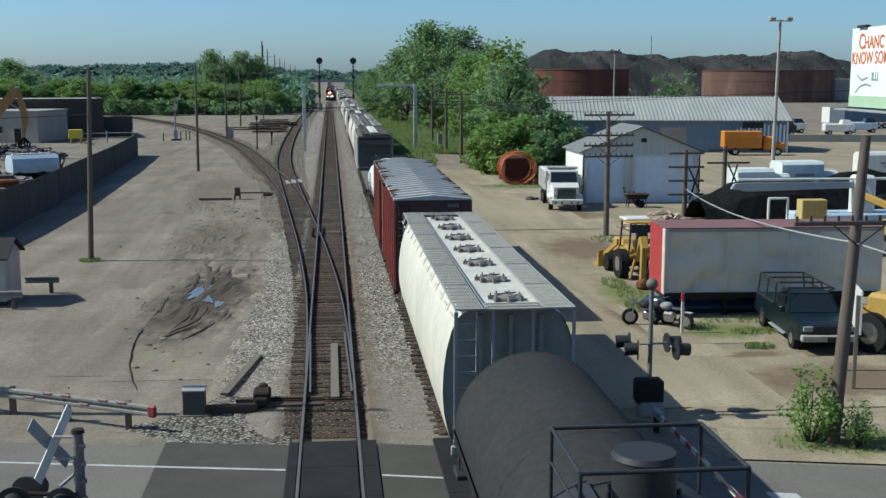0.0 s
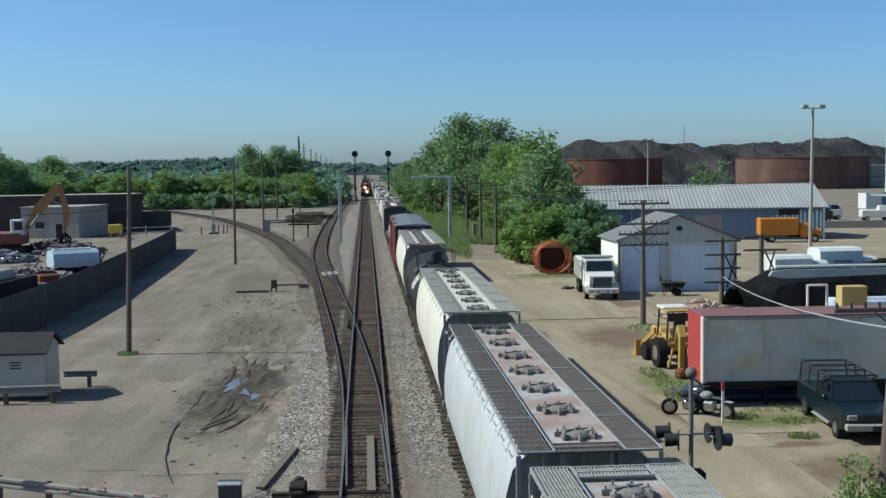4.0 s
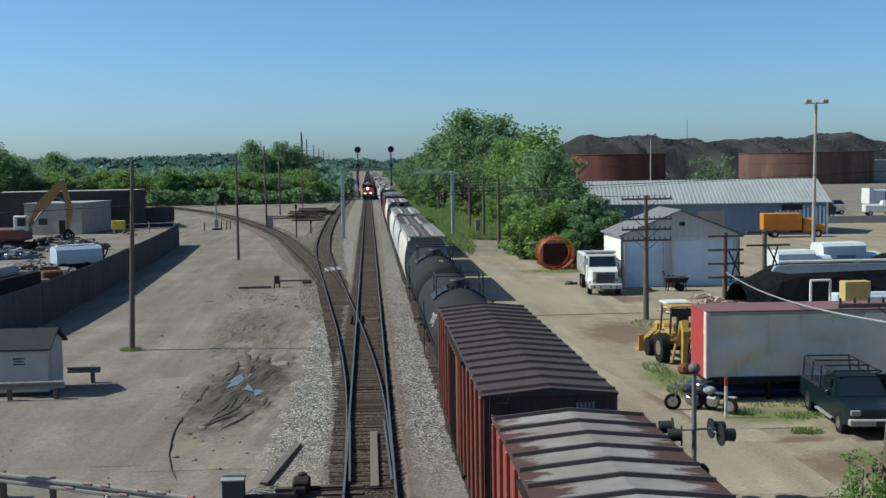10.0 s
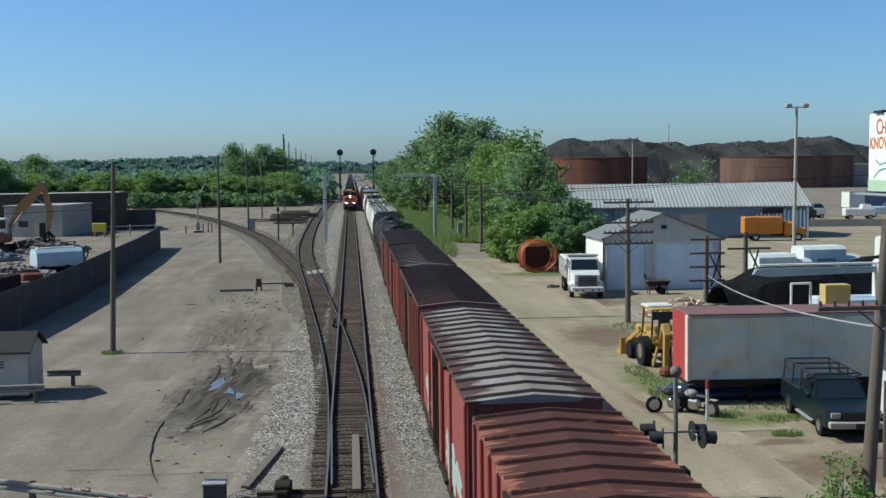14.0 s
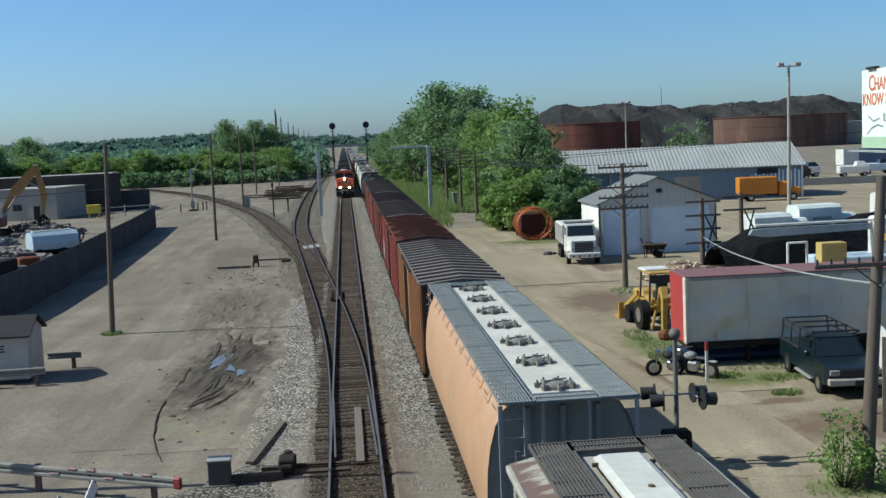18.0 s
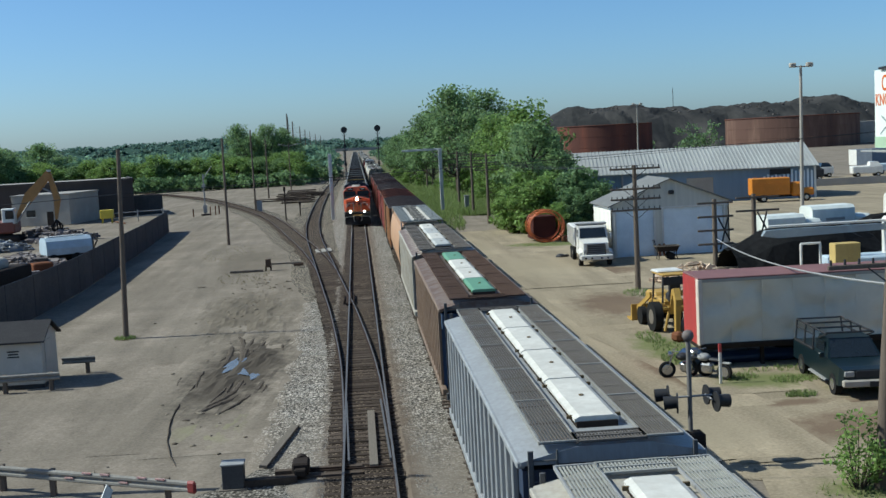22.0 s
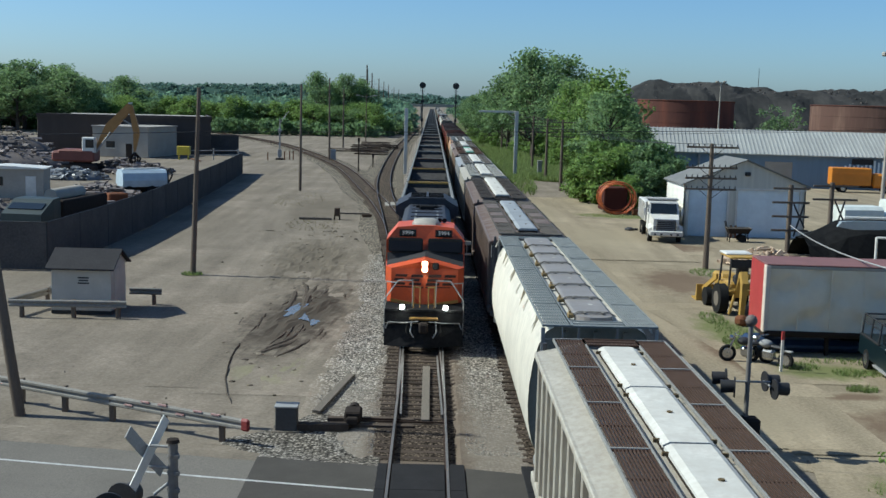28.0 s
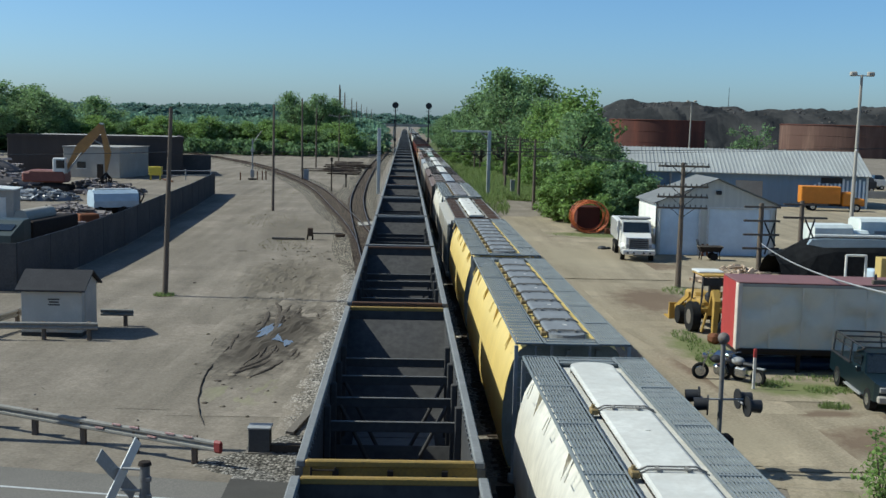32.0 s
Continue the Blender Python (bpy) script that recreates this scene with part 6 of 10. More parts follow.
part("skirt", Mesh().box(0, 0.1, 0.08, 2.64, 2.44, 0.16), BLACK, hut)
for z, w in ((1.62, 0.5), (1.5, 0.42), (1.38, 0.5)):
    part("stencil_bar", Mesh().box(0.1, -1.106, z, w, 0.012, 0.06), BLACK, hut, "dark bar of unreadable stencil")
part("vent", Mesh().box(1.305, 0.1, 1.85, 0.03, 0.3, 0.2), BLACK, hut)
part("door", Mesh().box(1.31, -0.2, 1.05, 0.03, 0.85, 1.8), HUT_WALL, hut)


BEAM = mat("weathered_guard_beam", (0.3, 0.28, 0.245), (0.19, 0.17, 0.145), 1.2, 0.8, 0, 0.1, 8)


END_RED = mat("dull_red_end", (0.27, 0.035, 0.032), (0.16, 0.035, 0.03), 2, 0.6)


def guard_rail(label, pts, posts, z=0.62, end=None):
    """A W-beam barrier on short posts."""
    g = thing("guard_rail", label, "guard rail", kind="")
    prof = [(0.0, -0.16), (0.06, -0.12), (0.06, -0.06), (0.0, -0.02), (0.0, 0.02), (0.06, 0.06), (0.06, 0.12), (0.0, 0.16)]
    for a, b in zip(pts, pts[1:]):
        d = (Vector(b) - Vector(a)).normalized()
        nx, ny = d.y, -d.x
        ring = lambda p: [(p[0] + nx * u, p[1] + ny * u, z + w) for u, w in prof] + [(p[0] + nx * (u - 0.012), p[1] + ny * (u - 0.012), z + w) for u, w in reversed(prof)]
        part("beam", Mesh().loft([ring(a), ring(b)]), BEAM, g, "weathered corrugated beam")
    for x, y in posts:
        part("post", Mesh().box(x, y + 0.12, 0.36, 0.16, 0.2, 0.84, c=0.015), WOODPOLE, g)
    return g


g = guard_rail("weathered guard rail with red and white tape and a red end", [(-13.3, 34.95), (-4.95, 30.7)], [(-12.5, 34.55), (-10.9, 33.75), (-9.2, 32.85), (-7.45, 31.95), (-5.6, 31.05)])
part("end_cap", Mesh().box(-4.86, 30.64, 0.62, 0.3, 0.13, 0.36, -27, c=0.06), END_RED, g, "red rounded end piece")
TAPE = mat("red_tape", (0.42, 0.2, 0.18), (0.55, 0.48, 0.43), 3, 0.7)
for i in range(6):
    u = 0.56 + i * 0.068
    part("tape", Mesh().box(-13.3 + 8.35 * u + 0.02, 34.95 - 4.25 * u - 0.07, 0.782 if i % 3 else 0.6, 0.3, 0.05, 0.04, -27), TAPE, g, "faded red tape mark")
guard_rail("weathered steel guard rail before the hut", [(-17.9, 48.2), (-12.9, 48.4)], [(-17.4, 48.2), (-15.2, 48.3), (-13.3, 48.4)])
guard_rail("short galvanised guard rail beside the hut", [(-13.7, 51.9), (-12.2, 51.9)], [(-12.6, 51.9)])
guard_rail("short galvanised guard rail beside the hut", [(-18.0, 48.3), (-17.2, 51.6)], [(-17.3, 51.2)])
guard_rail("short galvanised guard rail beside the hut", [(-17.4, 51.9), (-16.5, 51.9)], [])

# trackside gear near the turnout
box = thing("relay_box", "grey steel relay box on the ballast by the points", "relay box", pose(-3.9, 32.2, 0.0))
part("cabinet", Mesh().box(0, 0, 0.42, 0.62, 0.5, 0.7, c=0.02), mat("relay_grey_paint", (0.11, 0.105, 0.1), (0.07, 0.065, 0.06), 1.5, 0.8), box)
part("lid", Mesh().box(0, 0, 0.79, 0.68, 0.56, 0.05, c=0.01), GALV, box, "pale weathered lid")
part("base", Mesh().box(0, 0, 0.04, 0.8, 0.7, 0.1), PLANK, box)
part("conduit", Mesh().box(1.05, 0.05, 0.14, 1.5, 0.3, 0.24, 3), TIE, box, "timber cable trough")
sw = thing("switch_machine", "dark iron switch machine on long ties beside the rail", "switch machine", pose(-2.0, 32.85, 0.12))
part("body", Mesh().box(0, 0, 0.25, 0.5, 0.75, 0.34, c=0.05).box(0, -0.45, 0.18, 0.35, 0.3, 0.22, c=0.04), UNDER, sw)
part("motor", Mesh().rod((0, 0.3, 0.3), (0, 0.62, 0.3), 0.17), UNDER, sw)
part("rod", Mesh().rod((0.2, 0, 0.06), (2.7, 0, 0.06), 0.03).rod((0.2, 0.25, 0.06), (1.4, 0.25, 0.06), 0.025), RAIL_RUST, sw)
for k in (-0.3, 0.4):
    part("long_tie", Mesh().box(0.5, k, -0.02, 2.6, 0.24, 0.14), TIE, sw)
solid("plank", Mesh().box(0, 0, 0, 0.26, 4.9, 0.09, c=0.01), PLANK, "loose grey timber lying beside the ballast", "plank", pose(-2.85, 36.4, 0.11, 0, 3, -8.6))
solid("plank", Mesh().box(0, 0, 0, 0.26, 6.9, 0.1, c=0.01), PLANK, "long grey timber lying between the rails", "plank", pose(0.15, 36.4, 0.185, 0, 0, 0))
for sx in (-1, 1):
    solid("point_blade", Mesh().box(0, 0, 0, 0.06, 8.0, 0.12), STEEL_WORN, "tapered switch point blade beside the rail", "switch point", pose(sx * 0.66 if sx < 0 else 0.6, 37.3, 0.24, 0, 0, 0.9))
st = thing("switch_stand", "low dark switch stand on timber beside the turnout", "switch stand", pose(-7.35, 91.2, 0))
RUST_DARK = mat("rusted_iron_box", (0.12, 0.085, 0.06), (0.07, 0.05, 0.038), 3, 0.85)
part("stand", Mesh().box(0, 0, 0.62, 0.42, 0.4, 0.65, c=0.03), RUST_DARK, st)
for lx in (-0.2, 0.2):
    part("leg", Mesh().box(lx, 0, 0.15, 0.1, 0.3, 0.5), UNDER, st)
part("rod", Mesh().box(1.4, 0.2, 0.5, 2.4, 0.14, 0.12), PLANK, st)
part("motor", Mesh().box(2.4, 0.3, 0.36, 0.8, 0.45, 0.26, c=0.06), RUST_DARK, st)
part("timber", Mesh().box(-1.7, -0.5, 0.1, 2.6, 0.24, 0.16), PLANK, st)
BOARD = mat("weathered_pale_board", (0.38, 0.355, 0.31), (0.24, 0.22, 0.185), 2, 0.9, 0, 0.3, 12, (6, 1, 1))
for k in (0, 0.5, 1.0):
    solid("plank", Mesh().box(0, 0, 0, 0.4, 3.2, 0.06), BOARD, "pale board laid between turnout rails", "plank", pose(-3.8 + k, 104 + k, 0.17, 0, 0, 4))

# wheel ruts, wet mud and puddles
def stain_patch(name, label, category, cx, cy, rx, ry, turn, tone, under, relief=0.0, seed=1, z=0.006, strength=0.85, scale=0.9):
    """A patch of ground that darkens unevenly towards its middle; tone is the soil's own colour there."""
    m = under.copy()
    n, link = m.node_tree.nodes, m.node_tree.links.new
    b = n["Principled BSDF"]
    src = b.inputs["Base Color"].links[0].from_socket
    tc, mp, ln, no, ad, mr, mx = (n.new("ShaderNode" + k) for k in ("TexCoord", "Mapping", "VectorMath", "TexNoise", "Math", "MapRange", "Mix"))
    mp.inputs["Scale"].default_value = (1 / rx, 1 / ry, 0)
    ln.operation, ad.operation = "LENGTH", "MULTIPLY_ADD"
    no.inputs["Scale"].default_value, no.inputs["Detail"].default_value, no.inputs["Roughness"].default_value = scale, 6, 0.7
    ad.inputs[1].default_value = 1.5
    mr.inputs[1].default_value, mr.inputs[2].default_value, mr.inputs[3].default_value, mr.inputs[4].default_value = 1.25, 1.75, strength, 0.0
    link(tc.outputs["Object"], mp.inputs["Vector"])
    link(tc.outputs["Object"], no.inputs["Vector"])
    link(mp.outputs[0], ln.inputs[0])
    link(no.outputs["Fac"], ad.inputs[0])
    link(ln.outputs["Value"], ad.inputs[2])
    link(ad.outputs[0], mr.inputs[0])
    mx.data_type = "RGBA"
    mx.inputs[7].default_value = (*tone, 1)
    link(mr.outputs[0], mx.inputs[0])
    link(src, mx.inputs[6])
    link(mx.outputs[2], b.inputs["Base Color"])
    k, v, f = (44 if relief else 10), [], []
    for j in range(k + 1):
        for i in range(k + 1):
            x, y = (2 * i / k - 1), (2 * j / k - 1)
            e = max(0.0, 1 - max(abs(x), abs(y)) ** 4)
            h = 0
            if relief:
                h = relief * e * max(0, 1.15 - math.hypot(x, y)) * (0.25 + noise.fractal(Vector((x * rx * 1.3, y * ry * 0.45, seed * 3.7)), 0.8, 2.2, 5))
            v.append((x * rx * 1.25, y * ry * 1.25, max(h, 0.0)))
            if i < k and j < k:
                f.append((j * (k + 1) + i, j * (k + 1) + i + 1, (j + 1) * (k + 1) + i + 1, (j + 1) * (k + 1) + i))
    return solid(name, Mesh().add(v, f), m, label, category, pose(cx, cy, z, 0, 0, turn), kind="structure")


WETSOIL, DAMP = (0.075, 0.062, 0.048), (0.135, 0.112, 0.083)
stain_patch("mud_patch", "dark churned wet mud beside the ballast", "mud", -5.5, 50.0, 2.5, 10.5, -3, WETSOIL, GROUND, 0.2, 1, -0.009, 0.95)
stain_patch("mud_patch", "damp rutted dirt beside the ballast", "mud", -6.8, 68.0, 3.2, 12.0, 4, DAMP, GROUND, 0.17, 2, -0.013, 0.9)
stain_patch("mud_patch", "damp rutted dirt beside the ballast", "mud", -9.5, 100.0, 3.5, 14.0, 4, DAMP, GROUND, 0.04, 3, -0.013, 0.7)
stain_patch("mud_patch", "greenish damp dirt near the switch machine", "mud", -5.6, 40.0, 1.5, 3.0, 0, (0.22, 0.205, 0.12), GROUND, 0.03, 4, -0.011, 0.6)
stain_patch("mud_patch", "dark damp dirt along the road edge", "mud", -9.0, 29.9, 6.0, 1.3, -13, DAMP, GROUND, 0.0, 5, 0.001, 0.7)
for k, (cx, cy, rx, ry, tn) in enumerate(((-5.78, 51.0, 0.34, 1.9, -4), (-5.5, 49.9, 0.26, 1.2, 8), (-4.78, 48.4, 0.22, 0.55, 10), (-6.1, 51.6, 0.14, 1.0, -12))):
    sheet("puddle", ragged(cx, cy, rx, ry, 60 + k, 30, 0.45, tn), 0.05 + 0.002 * k, WATER, "shallow puddle mirroring the sky", "puddle")


def ridge(nodes, w, h, seed, name="mud_ridge", label="raised ridge of rutted mud", material=None):
    """A low uneven bank along a line x(y)."""
    fn, rnd = through_nodes(nodes), random.Random(seed)
    y0, y1 = nodes[0][0], nodes[-1][0]
    rings, n = [], 26
    for i in range(n + 1):
        u = i / n
        y = y0 + (y1 - y0) * u
        t = max(0.05, math.sin(math.pi * u) ** 0.5) * rnd.uniform(0.7, 1.25)
        x = fn(y) + rnd.uniform(-0.03, 0.03)
        rings.append([(x - w * t, y, -0.03), (x - w * 0.4 * t, y, h * t), (x + w * 0.35 * t, y, h * t * rnd.uniform(0.7, 1.2)), (x + w * t, y, -0.03)])
    solid(name, Mesh().loft(rings, False, False, False), material or MUD, label, "mud", group="tyre ruts")


RIDGES = (((48.8, -6.0), (49.7, -5.73), (52.7, -5.68), (55.6, -5.72), (59.1, -5.6)), ((49.8, -6.58), (52.1, -6.37), (55.6, -6.5), (58.8, -6.9)),
          ((42.9, -6.22), (44.8, -5.51), (46.1, -5.27), (48.1, -5.2)), ((41.8, -5.56), (43.6, -4.89), (45.9, -4.38), (48.0, -4.31)),
          ((41.0, -6.9), (42.6, -6.1), (44.4, -5.25), (46.4, -4.85)), ((53.5, -5.76), (55.4, -5.9), (57.3, -6.1)), ((56.5, -5.94), (58.2, -6.25), (59.6, -6.6)))
for k, nodes in enumerate(RIDGES):
    ridge(nodes, 0.2, 0.06, k)
for k, (x, y, w) in enumerate(((-5.1, 54.3, 0.9), (-5.0, 53.4, 0.8), (-4.95, 52.5, 0.7))):
    solid("mud_ridge", Mesh().loft([[(x - w / 2, y - 0.12, -0.03), (x - w / 2, y, 0.05), (x - w / 2, y + 0.12, -0.03)], [(x + w / 2, y - 0.14, -0.03), (x + w / 2, y, 0.07), (x + w / 2, y + 0.14, -0.03)]], False, True, False), MUD, "raised ridge of rutted mud", "mud", group="tyre ruts")
ridge(((35.1, -6.03), (36.8, -6.49), (39.1, -6.9), (42.1, -7.18), (45.2, -7.2), (48.3, -6.98), (49.5, -6.36)), 0.042, 0.06, 33, "hose", "dark buried hose crossing the dirt in a curve", MUD)
rnd = random.Random(505)
for k in range(16):
    y0, x0, dx = rnd.uniform(43, 57), rnd.gauss(-5.6, 0.75), rnd.uniform(-0.3, 0.45)
    n = rnd.uniform(1.6, 4.2)
    ridge(((y0, x0), (y0 + n * 0.5, x0 + dx * 0.7), (y0 + n, x0 + dx)), rnd.uniform(0.07, 0.13), rnd.uniform(0.03, 0.05), 200 + k)
m = Mesh()
for k in range(190):
    y = rnd.gauss(71, 9) if k % 3 else rnd.uniform(36, 105)
    x = rnd.gauss(-6.6, 1.3) - (y - 70) * 0.03
    m.ball((x, y, 0.0), rnd.uniform(0.04, 0.13) * (1 + (rnd.random() < 0.05)), 7, 4, rnd.uniform(0.25, 0.5))
solid("earth_clods", m, vary(mat("dry_clod", (0.22, 0.183, 0.135), (0.15, 0.125, 0.093), 1.5, 0.95, 0, 0.5, 9), 0.3), "dry clods of churned earth beside the ballast", "soil", kind="stuff")
for x, y, s in ((-6.6, 41.1, 0.3), (-6.5, 37.9, 0.2), (-6.3, 40.6, 0.14), (-12.0, 66, 0.16), (-8.0, 75, 0.2), (-5.0, 78.5, 0.3)):
    solid("dirt_clod", Mesh().ball((0, 0, 0.0), s * 0.6, 9, 5, 0.35), MUD, "dark clod of earth on the dirt", "clod", pose(x, y, 0))

# screened fence of the scrap yard
f = thing("screen_fence", "long black screened chain-link fence around the scrap yard", "fence")
line = [(-60, 61.0), (-45, 61.2), (-33, 61.3), (-20.7, 61.4), (-20.4, 72), (-20.5, 84), (-21.3, 100), (-22.2, 120), (-23.8, 144), (-25.4, 146), (-36.0, 172.0)]
for (x0, y0), (x1, y1) in zip(line[:9], line[1:9]):
    d = math.hypot(x1 - x0, y1 - y0)
    n = max(1, round(d / 6))
    for i in range(n):
        u0, u1 = i / n, (i + 1) / n
        ax, ay, bx, by = x0 + (x1 - x0) * u0, y0 + (y1 - y0) * u0, x0 + (x1 - x0) * u1, y0 + (y1 - y0) * u1
        part("panel", Mesh().box((ax + bx) / 2, (ay + by) / 2, 1.3, math.hypot(bx - ax, by - ay), 0.05, 2.6, math.degrees(math.atan2(by - ay, bx - ax))), FENCE, f, "black screen panel")
        part("post", Mesh().rod((bx, by, 0), (bx, by, 2.66), 0.05), BLACK, f)
    part("top_rail", Mesh().rod((x0, y0, 2.62), (x1, y1, 2.62), 0.03, n=6), BLACK, f)
gate = thing("pipe_gate", "galvanised pipe gate across the yard entrance", "gate")
for z in (0.7, 1.4):
    part("rail", Mesh().rod((-36.5, 171.5, z), (-29.5, 174.5, z + 0.0), 0.06), GALV, gate)
for x, y in ((-36.5, 171.5), (-33, 173), (-29.5, 174.5)):
    part("post", Mesh().rod((x, y, 0), (x, y, 1.7), 0.09), GALV, gate)
solid("dark_wall", Mesh().box(-36.2, 192.3, 1.6, 7.4, 0.4, 3.2, 12, c=0.03), FENCE, "dark screened wall behind the yard gate", "wall")

# workshop building
shop = thing("workshop", "dark brown metal workshop with a pale flat roof", "building", pose(-50, 187, 0, 0, 0, 14))
part("wall", Mesh().box(0, 5, 3.0, 27, 16, 6.0, c=0.05), DARKWALL, shop)
part("roof", Mesh().box(2, 5, 6.06, 22, 15, 0.14, c=0.03), FLATROOF, shop, "pale gravel roof")
part("parapet", Mesh().box(0, -3.1, 6.0, 27.2, 0.3, 0.5).box(13.5, 5, 6.0, 0.3, 16.2, 0.5), DARKWALL, shop)
ann = part("office_block", Mesh().box(0, 0, 2.3, 9.0, 11.0, 4.6, c=0.04), GREYWALL, shop, "grey block office in front", at=pose(1.6, -8.6, 0, 0, 0, -24))
part("office_roof", Mesh().box(0, 0, 4.65, 9.3, 11.3, 0.14), FLATROOF, ann)
part("window", Mesh().box(-1.6, -5.52, 1.9, 1.4, 0.06, 1.0), GLASS_DARK, ann)
part("window_sill", Mesh().box(-1.6, -5.56, 1.36, 1.6, 0.12, 0.08), WHITE, ann)
part("door", Mesh().box(1.4, -5.52, 1.05, 1.0, 0.06, 2.1), UNDER, ann)
part("wall_lamp", Mesh().box(2.6, -5.6, 3.9, 0.3, 0.2, 0.15), WHITE, ann)
solid("yellow_cabinet", Mesh().box(0, 0, 1.35, 1.9, 1.0, 1.3, c=0.05).box(-0.7, 0, 0.4, 0.15, 0.6, 0.8).box(0.7, 0, 0.4, 0.15, 0.6, 0.8), mat("bright_yellow", (0.66, 0.5, 0.05), (0.5, 0.37, 0.05), 2, 0.5), "yellow steel cabinet on legs by the gate", "cabinet", pose(-37.2, 171.5, 0))
solid("trough_pipe", Mesh().rod((-33.5, 166, 0.15), (-36.5, 172, 0.2), 0.08), RUST, "rusty pipe lying by the cabinet", "pipe")

# scrap handler
ex = thing("excavator", "red scrap handler with an ochre boom raised over the yard", "excavator", pose(-42.8, 140, 0))
part("upper_body", Mesh().box(-0.4, 0, 2.0, 4.4, 2.8, 1.5, c=0.2), EXC_RED, ex)
part("counterweight", Mesh().box(-2.8, 0, 1.9, 1.2, 2.8, 1.3, c=0.25), EXC_RED, ex)
part("cab", Mesh().box(1.1, -0.8, 3.3, 1.5, 1.1, 1.9, c=0.1), WHITE, ex, "pale operator cab")
part("cab_window", Mesh().box(1.3, -1.37, 3.5, 1.0, 0.04, 1.0), GLASS_DARK, ex)
for y in (-1.3, 1.3):
    part("crawler", Mesh().box(0, y, 0.5, 4.6, 0.7, 1.0, c=0.3), UNDER, ex, "muddy steel crawler")
part("turntable", Mesh().rod((0, 0, 0.9), (0, 0, 1.3), 1.1, n=16), UNDER, ex)
part("boom", Mesh().loft([[(1.2, -0.3, 2.2), (1.2, 0.3, 2.2), (1.6, 0.3, 2.9), (1.6, -0.3, 2.9)], [(3.7, -0.35, 4.9), (3.7, 0.35, 4.9), (3.0, 0.35, 5.9), (3.0, -0.35, 5.9)], [(6.3, -0.25, 7.9), (6.3, 0.25, 7.9), (5.7, 0.25, 8.5), (5.7, -0.25, 8.5)]]), EXC_BOOM, ex, "long ochre boom")
part("stick", Mesh().loft([[(5.7, -0.18, 8.3), (5.7, 0.18, 8.3), (6.2, 0.18, 8.3), (6.2, -0.18, 8.3)], [(6.3, -0.2, 5.0), (6.3, 0.2, 5.0), (7.1, 0.2, 5.0), (7.1, -0.2, 5.0)], [(6.3, -0.12, 2.6), (6.3, 0.12, 2.6), (6.55, 0.12, 2.6), (6.55, -0.12, 2.6)]]), EXC_BOOM, ex)
part("cylinder", Mesh().rod((1.7, -0.45, 2.3), (3.6, -0.4, 4.9), 0.12).rod((4.2, 0, 6.9), (6.6, 0, 5.6), 0.1), GALV, ex)
m = Mesh()
for a in range(5):
    c, s = math.cos(a * 1.257), math.sin(a * 1.257)
    m.path([(6.42, 0, 2.5), (6.42 + c * 0.7, s * 0.7, 1.8), (6.42 + c * 0.35, s * 0.35, 0.9)], 0.11)
part("grapple", m, UNDER, ex, "steel orange-peel grapple")
part("light_cap", Mesh().box(5.95, 0, 8.5, 0.4, 0.5, 0.2), WHITE, ex)


def heap(name, label, x, y, rx, ry, h, seed, n=130, material=SCRAP, size=0.5):
    """A pile of many odd pieces."""
    rnd, m = random.Random(seed), Mesh()
    m.ball((0, 0, 0), 1.0, 14, 5, 1.0, True)
    m.v = [(vx * rx * 0.9, vy * ry * 0.9, vz * h * 0.75) for vx, vy, vz in m.v]
    for i in range(int(n * 1.6)):
        a, d = rnd.uniform(0, 6.283), math.sqrt(rnd.random())
        px, py = rx * d * math.cos(a), ry * d * math.sin(a)
        pz = h * (1 - d * d) * rnd.uniform(0.6, 1.05) + 0.1
        s = size * rnd.uniform(0.4, 1.3)
        m.box(px, py, pz, s * rnd.choice((0.4, 0.8, 1.5, 3.2)), s * rnd.uniform(0.15, 1.2), s * rnd.uniform(0.1, 0.6), rnd.uniform(0, 180), 0, rnd.uniform(-45, 45))
    return solid(name, m, material, label, "scrap heap", pose(x, y, 0), kind="stuff")


PALE_SCRAP = vary(mat("pale_scrap", (0.27, 0.27, 0.27), (0.13, 0.13, 0.128), 2, 0.5, 0.4, 0.2, 8), 0.6)
heap("scrap_heap", "dark heap of tangled scrap metal", -35.5, 139, 4.2, 3.0, 1.1, 1)
heap("scrap_heap", "dark heap of tangled scrap metal", -56, 146, 11, 9, 3.0, 2, 260)
heap("scrap_heap", "pale heap of crushed sheet scrap", -47, 130, 6, 4, 0.9, 3, 110, PALE_SCRAP)
heap("scrap_heap", "dark heap of tangled scrap metal", -48, 112, 6, 5, 1.8, 4, 120)
heap("scrap_heap", "dark heap of tangled scrap metal", -64, 168, 10, 6, 4.2, 6, 200)

heap("scrap_heap", "dark heap of stripped machine parts by the fence", -28.5, 99, 4.5, 5.0, 1.5, 7, 130)
heap("scrap_heap", "dark heap of stripped machine parts by the fence", -26.5, 86, 3.0, 5.0, 1.6, 8, 110)
heap("scrap_heap", "dark heap of tangled scrap metal", -53, 124, 5, 4, 2.6, 21, 150)
heap("scrap_heap", "dark heap of tangled scrap metal", -61, 133, 6, 5, 3.4, 22, 160)
heap("scrap_heap", "mixed heap of crushed sheet and pipe scrap", -40, 128, 4, 3, 1.2, 23, 90, PALE_SCRAP, 0.5)
heap("scrap_heap", "dark heap of tangled scrap metal", -38.2, 142.5, 5, 2.0, 1.5, 24, 110, SCRAP, 0.6)
heap("scrap_heap", "dark heap of stripped machine parts by the fence", -32.5, 82, 3.4, 5.0, 2.0, 25, 120)
